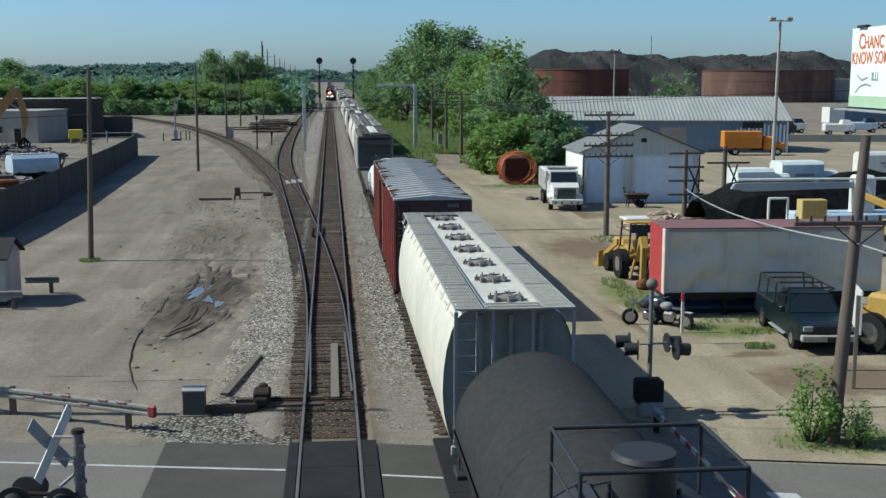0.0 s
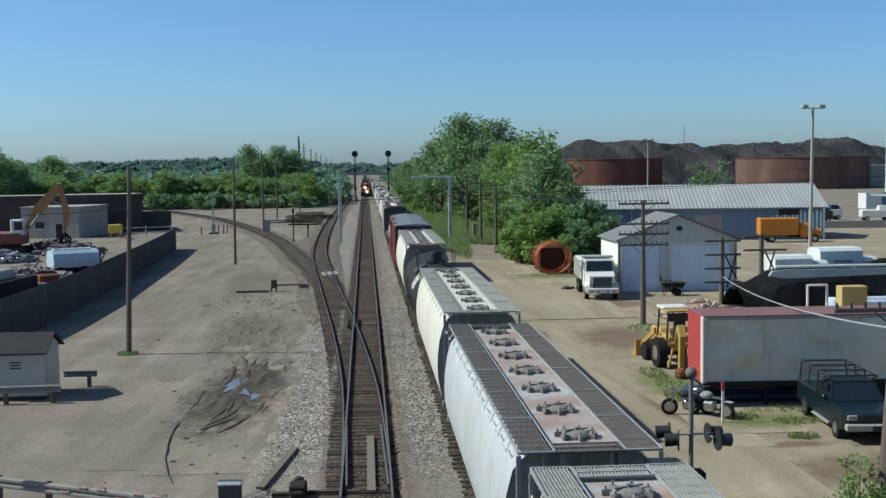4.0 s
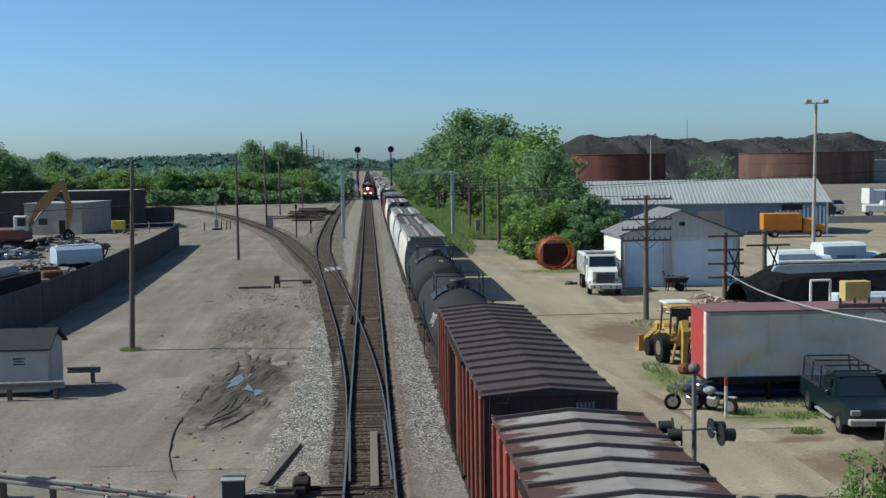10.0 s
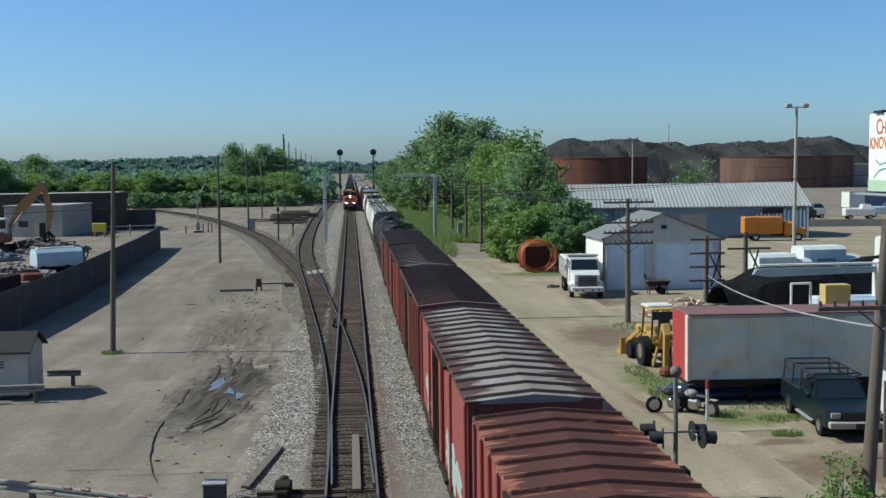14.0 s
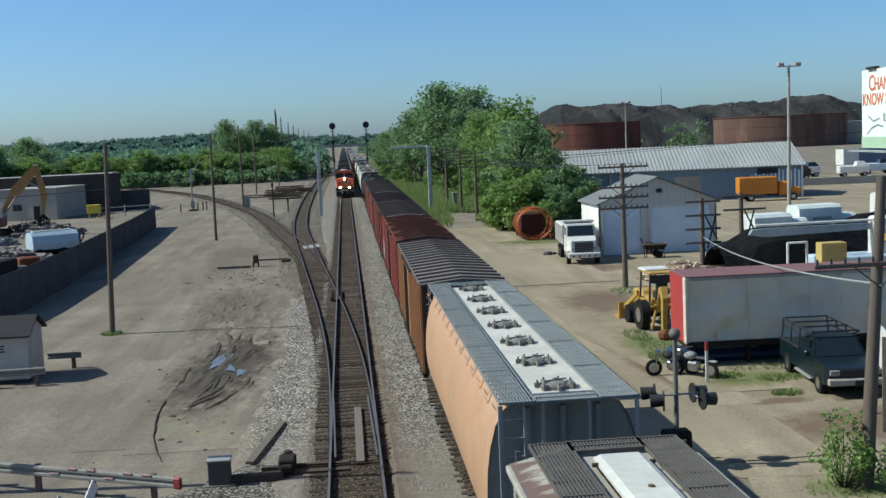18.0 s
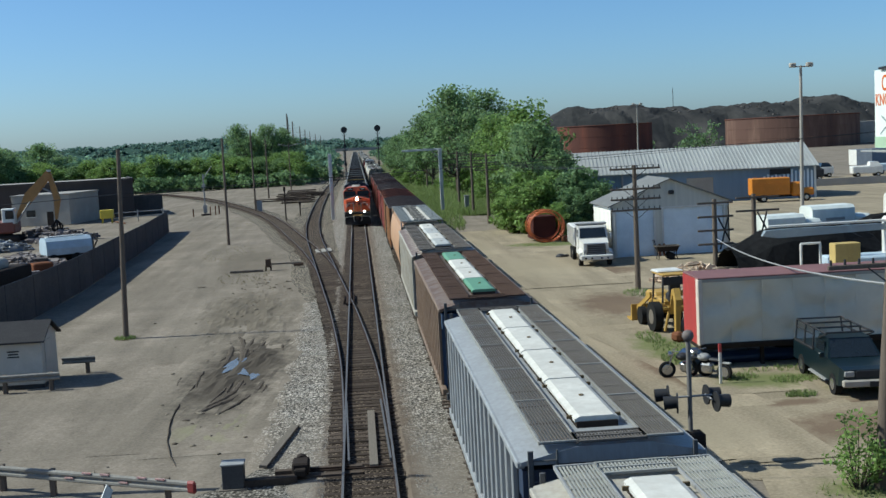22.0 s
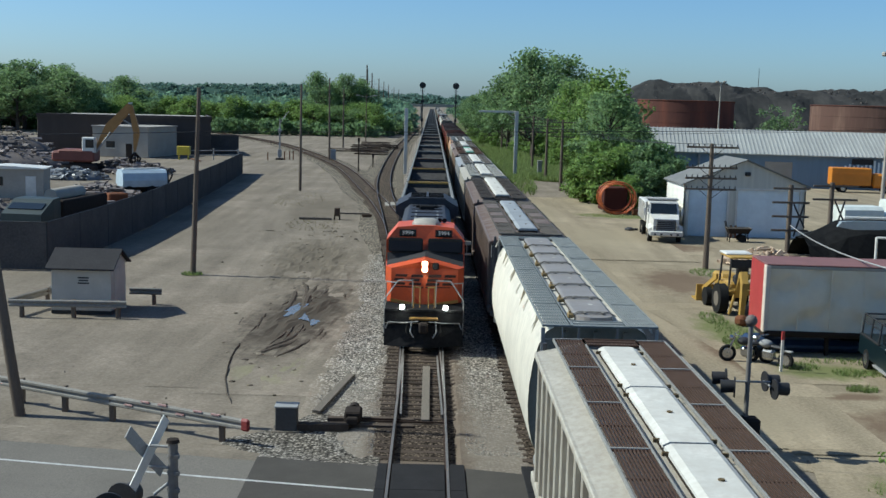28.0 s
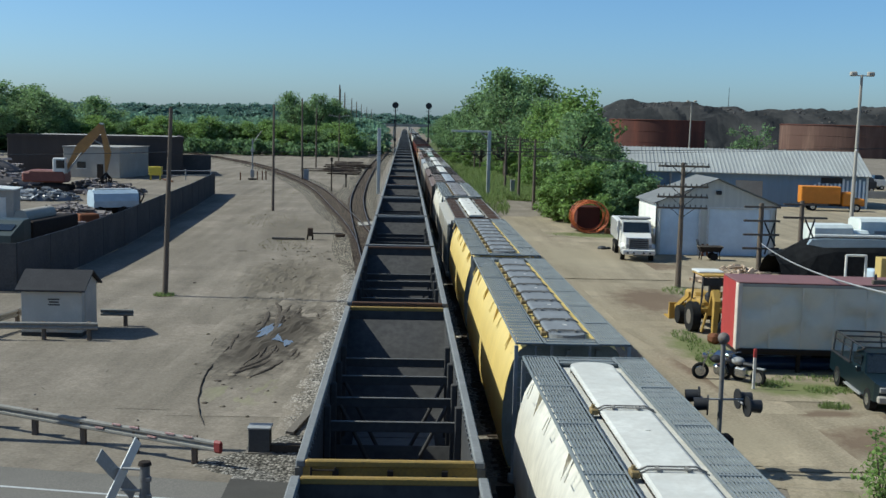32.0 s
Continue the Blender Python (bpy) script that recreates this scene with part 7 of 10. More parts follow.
heap("scrap_heap", "dark heap of stripped machine parts by the fence", -31.0, 108, 3.0, 4.0, 1.2, 26, 90)
shed_w = thing("site_office", "white metal site office with a shallow roof", "building", pose(-38.5, 103.5, 0, 0, 0, 8))
part("wall", Mesh().box(0, 0, 1.35, 7.0, 3.2, 2.7, c=0.03), GREYWALL, shed_w)
part("roof", Mesh().extrude([(-3.7, 2.7), (3.7, 2.7), (3.7, 2.8), (0, 3.0), (-3.7, 2.8)], -1.8, 1.8), WHITE, shed_w, "pale metal roof")
part("door", Mesh().box(2.4, -1.62, 1.05, 0.9, 0.05, 2.0), WHITE, shed_w)
part("window", Mesh().box(-0.5, -1.62, 1.6, 1.0, 0.05, 0.8), GLASS_DARK, shed_w)

tr = thing("dump_truck", "old dark green truck parked behind the fence", "truck", pose(-24.6, 71.5, 0, 0, 0, -8))
part("cab", Mesh().loft([[(-1.3, -2.4, 0.9), (1.3, -2.4, 0.9), (1.3, -2.3, 2.2), (-1.3, -2.3, 2.2)], [(-1.3, -0.6, 0.9), (1.3, -0.6, 0.9), (1.3, -0.6, 3.0), (-1.3, -0.6, 3.0)], [(-1.25, 0.5, 0.9), (1.25, 0.5, 0.9), (1.2, 0.5, 3.05), (-1.2, 0.5, 3.05)]]), mat("dark_green_paint", (0.03, 0.045, 0.04), (0.05, 0.05, 0.045), 1.5, 0.5), tr)
part("windshield", Mesh().box(0, -1.5, 2.62, 2.2, 0.05, 0.7, tilt=-64), GLASS_DARK, tr)
part("bed", Mesh().box(0, 4.2, 2.1, 2.5, 6.6, 1.4, c=0.08), UNDER, tr)
part("drum", Mesh().rod((0, 1.6, 3.0), (0, 5.8, 3.0), 0.45, n=14), GREYWALL, tr)
part("chassis", Mesh().box(0, 2.2, 0.8, 1.1, 9.5, 0.3), UNDER, tr)
for y in (-1.4, 4.6, 6.0):
    for sx in (-1, 1):
        part("wheel", Mesh().rod((sx * 0.85, y, 0.5), (sx * 1.2, y, 0.5), 0.5, n=16), RUBBER, tr)
tk = thing("tank_truck", "pale blue and white vacuum tank truck behind the fence", "truck", pose(-27.4, 109.0, 0, 0, 0, -58))
part("tank", Mesh().extrude([(-1.05, 0.9), (1.05, 0.9), (1.15, 1.5), (1.0, 2.2), (0.6, 2.5), (-0.6, 2.5), (-1.0, 2.2), (-1.15, 1.5)], -2.4, 1.9), PALEBLUE, tk, "pale blue tank body")
part("tank_rear", Mesh().rod((0, 1.9, 1.7), (0, 2.15, 1.7), 0.85, n=20), BLACK, tk)
part("hose", Mesh().path([(0.3, 2.2, 1.0), (0.5, 2.6, 1.9), (0.2, 2.5, 2.6), (-0.2, 2.3, 2.3)], 0.08), BLACK, tk)
part("chassis", Mesh().box(0, -0.2, 0.7, 1.0, 4.6, 0.3), UNDER, tk)
part("walkway", Mesh().box(0, -0.3, 2.58, 0.5, 3.6, 0.1), WHITE, tk)
for y in (-1.8, 0.4, 1.5):
    for sx in (-1, 1):
        part("wheel", Mesh().rod((sx * 0.8, y, 0.5), (sx * 1.1, y, 0.5), 0.5, n=16), RUBBER, tk)
solid("flatbed_wreck", Mesh().box(0, 0, 0.9, 2.4, 6.0, 0.3, 20, c=0.04).box(0.6, 2, 1.3, 1.6, 1.4, 0.7, 35, c=0.1).box(-0.6, -1.5, 1.2, 1.2, 2.0, 0.4, 10), RUST, "rusty stripped truck frame behind the fence", "scrap", pose(-26.0, 90, 0))
for x, y, h in ((-30.5, 98, 1.8), (-43, 115, 2.6)):
    solid("fence_post", Mesh().rod((0, 0, 0), (0, 0, h), 0.16, 0.14), WOODPOLE, "stub of an old wooden post in the scrap yard", "post", pose(x, y, 0))

# stacked ties, relay mast and small posts by the curve
rnd = random.Random(9)
for k, (x, y, n, h) in enumerate(((-12.0, 203, 18, 3), (-13.5, 216, 26, 4), (-11.0, 226, 24, 3), (-13.0, 240, 22, 3), (-17.6, 212, 6, 2))):
    st = thing("tie_stack", "stack of old dark railway ties on the ground", "tie stack", pose(x, y, 0, 0, 0, rnd.uniform(-15, 15)), "stacked ties")
    for i in range(n):
        lay, j = i % h, i // h
        part("tie", TIE_MESH, TIE, st, at=pose(rnd.uniform(-0.4, 0.4), (j - n / h / 2) * 0.5, 0.1 + 0.34 * lay, 0, 0, rnd.uniform(-12, 12)))
    copy_thing(st, pose(x + 2.9, y + rnd.uniform(-1, 1), 0, 0, 0, rnd.uniform(-25, 25)))
rl = thing("relay_mast", "grey steel relay mast with a slanted arm by the curve", "signal mast", pose(-23.6, 178, 0))
part("mast", Mesh().box(0, 0, 3.2, 0.2, 0.2, 6.4, c=0.03).box(0, 0, 4.6, 0.5, 0.3, 0.5, c=0.03).box(0, 0, 1.0, 0.6, 0.4, 1.2, c=0.03), GALV, rl)
part("arm", Mesh().rod((0.1, 0, 5.8), (1.4, 0, 7.6), 0.06), GALV, rl)
part("base", Mesh().box(0, 0, 0.1, 1.2, 1.0, 0.24), UNDER, rl)
for dx in (-1.5, 0.8, 1.5, 2.0):
    solid("marker_post", Mesh().box(0, 0, 0.6, 0.16, 0.16, 1.2 + 0.3 * (dx > 0)), RUST, "short rusty marker post beside the track", "post", pose(-23.6 + dx, 177 + dx, 0), "marker posts")
cb = thing("signal_cabinet", "pale trackside cabinet at a pole foot", "cabinet", pose(-15.4, 180.2, 0))
part("cabinet", Mesh().box(0, 0, 0.9, 0.8, 0.6, 1.6, c=0.03), GALV, cb)
part("base", Mesh().box(0, 0, 0.05, 1.0, 0.8, 0.12), GREYWALL, cb)
for x, y, h in ((-9.6, 152.5, 4.6), (-8.2, 163, 2.0)):
    solid("steel_post", Mesh().rod((0, 0, 0), (0, 0, h), 0.09).box(0, 0, h - 0.3, 0.3, 0.2, 0.5), UNDER, "thin dark signal post beside the siding", "post", pose(x, y, 0))
lp = thing("yard_lamp", "thin yard lamp pole with two arms by the trees", "street lamp", pose(-15.0, 262, 0))
part("pole", Mesh().rod((0, 0, 0), (0, 0, 11.0), 0.14, 0.09), WOODPOLE, lp)
for sx in (-1, 1):
    part("arm", Mesh().rod((0, 0, 10.2), (sx * 1.8, 0, 10.6), 0.05), GALV, lp)
    part("lamp_head", Mesh().box(sx * 2.0, 0, 10.6, 0.7, 0.3, 0.18, c=0.04), GALV, lp)


# trackside masts and signals
solid("trackside_case", Mesh().box(0, 0, 0.95, 0.6, 0.5, 1.9, c=0.04).box(0, 0, 1.95, 0.75, 0.65, 0.12, c=0.03).box(0, 0, 0.05, 0.9, 0.8, 0.16), GALV, "pale upright signal case on the grassy verge", "signal case", pose(15.1, 155.6, 0))
MAST = mat("pale_mast_paint", (0.62, 0.6, 0.54), (0.5, 0.47, 0.42), 0.8, 0.7, 0, 0.05, 8)


def line_mast(label, x, y, h, arm):
    p = thing("line_mast", label, "mast", pose(x, y, 0))
    part("mast", Mesh().box(0, 0, h / 2, 0.46, 0.36, h, c=0.03), MAST, p)
    if arm:
        part("arm", Mesh().box(-arm / 2, 0, h - 0.12, arm, 0.16, 0.26, c=0.02), MAST, p)
        part("brace", Mesh().rod((-0.1, 0, h - 1.3), (-1.2, 0, h - 0.2), 0.05), GALV, p)
        part("hanger", Mesh().rod((-arm + 0.3, 0, h - 0.2), (-arm + 0.3, 0, h - 1.2), 0.03, n=5), BLACK, p)


line_mast("pale square steel mast between siding and main line", -3.25, 149.9, 8.7, 0)
line_mast("pale steel mast with an arm reaching towards the tracks", 11.2, 148.5, 8.7, 5.0)


def block_signal(x, y):
    s = thing("block_signal", "tall dark railway signal mast with a round target head", "railway signal", pose(x, y, 0), "block signals")
    part("mast", Mesh().rod((0, 0, 0), (0, 0, 14.6), 0.16, 0.12), BLACK, s)
    part("target", Mesh().rod((0, -0.25, 14.2), (0, -0.15, 14.2), 0.92, n=24), BLACK, s, "round black signal backing")
    part("lens", Mesh().rod((0, -0.5, 14.2), (0, -0.2, 14.2), 0.16, n=12), GLASS_DARK, s)
    part("second_target", Mesh().rod((0, -0.25, 9.6), (0, -0.15, 9.6), 0.5, n=18), BLACK, s)
    m = Mesh()
    ladder(m, 0.0, 0.35, 0.3, 14.0, 0.4)
    part("ladder", m, BLACK, s)
    m = Mesh()
    for z in (12.6, 8.2):
        m.box(0, 0.1, z, 1.3, 0.9, 0.06)
        m.path([(-0.6, 0.5, z), (-0.6, 0.5, z + 1.0), (0.6, 0.5, z + 1.0), (0.6, 0.5, z)], 0.03)
    part("platform", m, BLACK, s)
    part("case", Mesh().box(0.2, 0.1, 1.0, 1.0, 0.8, 2.0, c=0.04), GALV, s)
    part("relay", Mesh().box(0, 0, 4.2, 0.7, 0.5, 0.9, c=0.04), BLACK, s)


block_signal(-2.75, 330)
block_signal(6.9, 330)
br = thing("overpass", "distant grey road overpass spanning the railway", "bridge", pose(2, 560, 0))
part("deck", Mesh().box(0, 0, 7.3, 44, 8, 0.8, c=0.05), GREYWALL, br)
part("railing", Mesh().box(0, -4.0, 8.0, 44, 0.1, 0.6), GREYWALL, br)
for x in (-16, -7, 13, 22):
    part("pier", Mesh().box(x, 0, 3.45, 1.2, 6, 6.9, c=0.1), GREYWALL, br)


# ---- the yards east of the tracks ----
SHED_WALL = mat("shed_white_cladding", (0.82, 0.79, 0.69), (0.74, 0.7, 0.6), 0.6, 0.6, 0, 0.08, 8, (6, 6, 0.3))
# Front's shade put into its beige: darker than the side cladding.
SHED_FRONT_SHADED = mat("shed_front_shaded_beige", (0.64, 0.6, 0.5), (0.52, 0.49, 0.41), 0.6, 0.7, 0, 0.08, 8, (6, 6, 0.3))
SHED_DOOR = mat("shed_blue_grey_door", (0.78, 0.84, 0.86), (0.7, 0.76, 0.78), 0.8, 0.55, 0, 0.05, 8)
SHED_ROOF = mat("shed_grey_roof", (0.2, 0.195, 0.178), (0.145, 0.14, 0.128), 0.7, 0.7, 0, 0.08, 6)
BLUE_WALL = mat("blue_cladding", (0.2, 0.28, 0.36), (0.16, 0.23, 0.31), 0.4, 0.6, 0, 0.08, 5, (5, 5, 0.3))
METAL_ROOF = mat("weathered_metal_roof", (0.38, 0.38, 0.355), (0.28, 0.28, 0.262), 0.25, 0.75, 0.0, 0.05, 3, (1, 0.2, 1))
TRAILER = mat("grey_trailer_side", (0.74, 0.65, 0.49), (0.62, 0.54, 0.41), 0.5, 0.75, 0, 0.6, 1.4, c3=(0.67, 0.59, 0.45))
TRAILER_ROOF = mat("trailer_maroon_roof", (0.22, 0.1, 0.09), (0.15, 0.08, 0.075), 0.8, 0.7)
TANK_RUST = mat("storage_tank_rust", (0.22, 0.078, 0.05), (0.11, 0.052, 0.04), 0.12, 0.85, 0, 0.1, 1.2, (1, 1, 0.15), c3=(0.095, 0.045, 0.036), patch=0.38)
TANK_TAN = mat("storage_tank_tan", (0.25, 0.16, 0.115), (0.11, 0.068, 0.052), 0.12, 0.85, 0, 0.1, 1.2, (1, 1, 0.15), c3=(0.12, 0.07, 0.055), patch=0.38)
SLAG = mat("slag_mound", (0.028, 0.028, 0.027), (0.048, 0.046, 0.043), 0.06, 0.95, 0, 0.6, 0.4, (1, 0.4, 0.5), c3=(0.085, 0.078, 0.07), patch=0.24)
DUMP = mat("dump_orange", (0.62, 0.22, 0.02), (0.48, 0.17, 0.02), 1, 0.5)
CAR_GREEN = mat("dark_teal_paint", (0.006, 0.014, 0.018), (0.01, 0.02, 0.023), 1, 0.3, 0, 0.02)
CHROME = mat("dull_chrome", (0.5, 0.5, 0.5), (0.4, 0.4, 0.4), 3, 0.25, 0.9, 0.02)
BLACKTARP = mat("black_tarp", (0.012, 0.012, 0.012), (0.02, 0.02, 0.02), 0.8, 0.85, 0, 0.5, 3)
REDLENS = mat("red_lens", (0.2, 0.015, 0.012), (0.15, 0.012, 0.01), 4, 0.2, 0, 0)

# pale gravelly lot surface
LOT = ground_material("pale_gravel_lot", (0.425, 0.345, 0.235), (0.255, 0.207, 0.138), (0.275, 0.225, 0.155), 0.15, 3.0, 0.42)
sheet("lot", [(7.2, 31.2)] + [(6.9 + 0.25 * math.sin(y), y) for y in range(34, 118, 3)] + [(16, 120), (26, 135), (27, 146), (60, 146), (62, 190), (140, 200), (190, 150), (170, 5), (40, 19.9), (20, 24.9)], 0.002, LOT, "pale gravel lot with tyre-worn dirt", "ground")

# damp or grassy patches on the lot
for k, (cx, cy, rx, ry, tn, g) in enumerate(((14.4, 62.5, 2.8, 5.5, 0, 0), (13.4, 51.6, 0.9, 2.2, 20, 1), (17.4, 36.9, 2.4, 0.9, 0, 0), (14.9, 37.6, 1.4, 0.6, 0, 0), (12.3, 43.0, 0.9, 4.5, 8, 0), (16.6, 78, 4.0, 3.0, 0, 0), (13.6, 47.8, 1.7, 4.8, 8, 1), (15.6, 41.2, 2.8, 1.5, 0, 1), (18.6, 39.3, 2.0, 1.2, 0, 1), (14.2, 27.9, 3.0, 1.4, -12, 1), (17.0, 99.3, 4.8, 2.3, -20, 1), (16.4, 34.0, 4.6, 2.4, 0, 0), (10.0, 34.5, 3.0, 2.4, 0, 2), (9.6, 98, 2.6, 16, 0, 2), (13, 82, 3.5, 9, 0, 2))):
    stain_patch(("damp_patch", "grass_patch", "worn_patch")[g], ("dark damp soil on the dirt lot", "ragged patch of weedy grass on the dirt", "worn sandy patch on the dirt lot")[g], ("soil", "grass", "soil")[g], cx, cy, rx, ry, tn, ((0.145, 0.1, 0.068), (0.135, 0.15, 0.055), (0.3, 0.25, 0.17))[g], LOT, 0.0, 80 + k, 0.006 + 0.0022 * k, 0.85 if g < 2 else 0.6)
v = []
rnd = random.Random(77)
ys = [143 + 14 * i for i in range(28)]
for y in ys:
    v += [(7.4 + 0.6 * rnd.random(), y, 0.006), ((30 if y < 225 else 60) + rnd.uniform(-2, 2), y, 0.006)]
solid("grass_verge", Mesh().add(v, [(2 * i, 2 * i + 1, 2 * i + 3, 2 * i + 2) for i in range(len(ys) - 1)]), GRASS, "overgrown grass verge beside the tracks", "grass", kind="structure")

utility_pole("dark telegraph pole with four crossarms and insulators", 16.96, 67.8, 7.62, (0.0, 0.0), 0.19, (7.4, 6.17, 5.55, 4.89), 3.1)
for x, y in ((14.9, 128), (14.9, 145), (15.0, 166), (15.0, 200), (15.0, 240)):
    utility_pole("dark telegraph pole with crossarms among the trees", x, y, 8.0, (0, 0), 0.2, (7.7, 6.9, 6.1), 2.8)
utility_pole("dark wooden pole with a crossarm beside the road", 13.36, 28.0, 8.2, (0.5, 0.0), 0.2, (5.95,), 3.5)
for x, y, arms in ((24.65, 76.5, 4), (28.7, 80.0, 2)):
    p = thing("crossarm_post", "short dark post carrying stored crossarms", "post", pose(x, y, 0), "crossarm posts")
    part("post", Mesh().rod((0, 0, 0), (0, 0, 4.7), 0.19, 0.17), WOODPOLE, p)
    for k in range(arms):
        part("crossarm", Mesh().box(-0.0 if arms > 2 else 0.2, -0.2, 4.45 - 0.95 * k, 2.5 if arms > 2 else 3.2, 0.14, 0.14), WOODPOLE, p)
    part("brace", Mesh().rod((0.2, -0.2, 3.4), (1.0, -0.2, 1.8), 0.06, n=6).rod((0.9, -0.2, 3.4), (0.3, -0.2, 1.2), 0.06, n=6), BLACK, p)
catenary("guy_cable", (24.7, 76.3, 1.95), (13.66, 28.0, 5.42), 0.45, 0.035, "pale sagging guy cable to the roadside pole", 20, GALV)
catenary("guy_cable", (13.66, 28.0, 5.42), (24.0, 8.0, 4.0), 0.5, 0.03, "pale sagging guy cable to the roadside pole", 20, GALV)
for i in range(6):
    catenary("telegraph_wire", (16.96 - 1.3 + 0.5 * i, 67.7, 7.6), (14.9 - 1.3 + 0.5 * i, 128, 7.3), 0.5, 0.007, "thin telegraph wire between poles")

# twin-door shed
sh = thing("garage_shed", "white metal shed with two pale blue roller doors", "shed", pose(19.4, 85.5, 0))
L, W, E, R = 6.2, 9.3, 4.0, 5.85
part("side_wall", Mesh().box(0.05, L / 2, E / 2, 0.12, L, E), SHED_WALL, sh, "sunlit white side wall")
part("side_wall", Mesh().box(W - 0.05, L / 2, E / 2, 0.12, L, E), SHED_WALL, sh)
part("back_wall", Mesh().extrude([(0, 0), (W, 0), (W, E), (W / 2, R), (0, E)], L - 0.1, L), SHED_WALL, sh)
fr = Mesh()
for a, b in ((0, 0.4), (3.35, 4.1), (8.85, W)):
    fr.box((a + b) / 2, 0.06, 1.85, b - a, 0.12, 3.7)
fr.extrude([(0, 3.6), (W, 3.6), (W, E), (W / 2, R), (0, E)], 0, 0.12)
part("front_wall", fr, SHED_FRONT_SHADED, sh, "grey-beige gabled front wall, its shade in the colour")
for a, b in ((0.4, 3.35), (4.1, 8.85)):
    d = part("roller_door", Mesh().box((a + b) / 2, 0.16, 1.8, b - a, 0.06, 3.6), SHED_DOOR, sh, "closed pale blue roller door")
    for k in range(7):
        part("slat", Mesh().box((a + b) / 2, 0.125, 0.28 + k * 0.5, b - a - 0.04, 0.012, 0.49, c=0.003), SHED_DOOR, d)
for sx in (0, 1):
    x0, x1 = (-0.25, W / 2) if sx == 0 else (W + 0.25, W / 2)
    z0 = E - 0.08
    part("roof", Mesh().loft([[(x0, -0.3, z0), (x0, L + 0.3, z0), (x0, L + 0.3, z0 + 0.08), (x0, -0.3, z0 + 0.08)], [(x1, -0.3, R + 0.02), (x1, L + 0.3, R + 0.02), (x1, L + 0.3, R + 0.1), (x1, -0.3, R + 0.1)]]), SHED_ROOF, sh, "grey shed roof slope")
part("trim", Mesh().box(W / 2, -0.01, 3.68, W, 0.06, 0.14), WHITE, sh)
for x in (0.34, 3.4, 4.04, 8.92):
    part("door_jamb", Mesh().box(x, -0.02, 1.8, 0.14, 0.08, 3.6), WHITE, sh, "white door jamb")
part("wall_light", Mesh().box(W / 2 + 0.1, -0.15, 4.85, 0.4, 0.3, 0.3, c=0.05), BLACK, sh)
for x in (3.6, 3.95):
    part("bollard", Mesh().rod((x, -0.5, 0), (x, -0.5, 0.95), 0.09), RUST, sh)


# road vehicles
def wheels(v, ys, half, r, w=0.28):
    for y in ys:
        for sx in (-1, 1):
            wh = part("wheel", Mesh().rod((sx * (half - w), y, r), (sx * half, y, r), r, n=18), RUBBER, v)
            part("rim", Mesh().rod((sx * half, y, r), (sx * (half + 0.015), y, r), r * 0.55, n=14), CHROME, wh)


t = thing("dump_truck", "white dump truck parked before the shed", "truck", pose(17.1, 80.3, 0, 0, 0, -5))
part("hood", Mesh().loft([[(-0.95, 0.1, 0.75), (0.95, 0.1, 0.75), (0.9, 0.15, 1.75), (-0.9, 0.15, 1.75)], [(-1.1, 1.9, 0.75), (1.1, 1.9, 0.75), (1.05, 1.9, 1.95), (-1.05, 1.9, 1.95)]]), WHITE, t)
part("cab", Mesh().loft([[(-1.12, 1.9, 0.8), (1.12, 1.9, 0.8), (1.12, 1.9, 1.95), (-1.12, 1.9, 1.95)], [(-1.1, 2.35, 0.8), (1.1, 2.35, 0.8), (1.0, 2.35, 2.8), (-1.0, 2.35, 2.8)], [(-1.1, 3.5, 0.8), (1.1, 3.5, 0.8), (1.0, 3.5, 2.85), (-1.0, 3.5, 2.85)]]), WHITE, t)
part("windshield", Mesh().loft([[(-0.98, 1.85, 1.99), (0.98, 1.85, 1.99), (0.92, 2.22, 2.7), (-0.92, 2.22, 2.7)], [(-0.98, 2.0, 1.99), (0.98, 2.0, 1.99), (0.92, 2.4, 2.7), (-0.92, 2.4, 2.7)]]), GLASS_DARK, t)
part("grille", Mesh().box(0, 0.08, 1.3, 1.4, 0.06, 0.8, c=0.06), BLACK, t)
part("grille_frame", Mesh().path([(-0.7, 0.06, 0.92), (-0.66, 0.06, 1.68), (0.66, 0.06, 1.68), (0.7, 0.06, 0.92), (-0.7, 0.06, 0.92)], 0.04), CHROME, t)
for sx in (-1, 1):
    part("fender", Mesh().loft([[(sx * 0.8, 0.35, 0.6), (sx * 1.22, 0.35, 0.6), (sx * 1.22, 0.4, 1.0), (sx * 0.8, 0.4, 1.2)], [(sx * 0.8, 0.8, 1.05), (sx * 1.24, 0.8, 1.05), (sx * 1.24, 0.8, 1.2), (sx * 0.8, 0.8, 1.4)], [(sx * 0.8, 1.6, 1.0), (sx * 1.22, 1.6, 1.0), (sx * 1.22, 1.6, 1.15), (sx * 0.8, 1.6, 1.4)]]), WHITE, t, "white front fender")
    part("bumper_hole", Mesh().box(sx * 0.35, -0.195, 0.68, 0.14, 0.02, 0.12).box(sx * 0.8, -0.195, 0.68, 0.14, 0.02, 0.12), BLACK, t)
for k in range(5):
    part("grille_bar", Mesh().box(0, 0.04, 1.02 + 0.14 * k, 1.26, 0.03, 0.04), HATCH_GREY, t)
for sx in (-1, 1):
    part("headlight", Mesh().box(sx * 0.8, 0.1, 1.15, 0.26, 0.08, 0.26, c=0.03), GALV, t)
    part("mirror", Mesh().box(sx * 1.35, 2.1, 2.1, 0.14, 0.08, 0.5).rod((sx * 1.05, 2.1, 2.3), (sx * 1.35, 2.1, 2.3), 0.02, n=5), WHITE, t)
    part("side_window", Mesh().box(sx * 1.06, 2.8, 2.3, 0.04, 0.8, 0.55), GLASS_DARK, t)
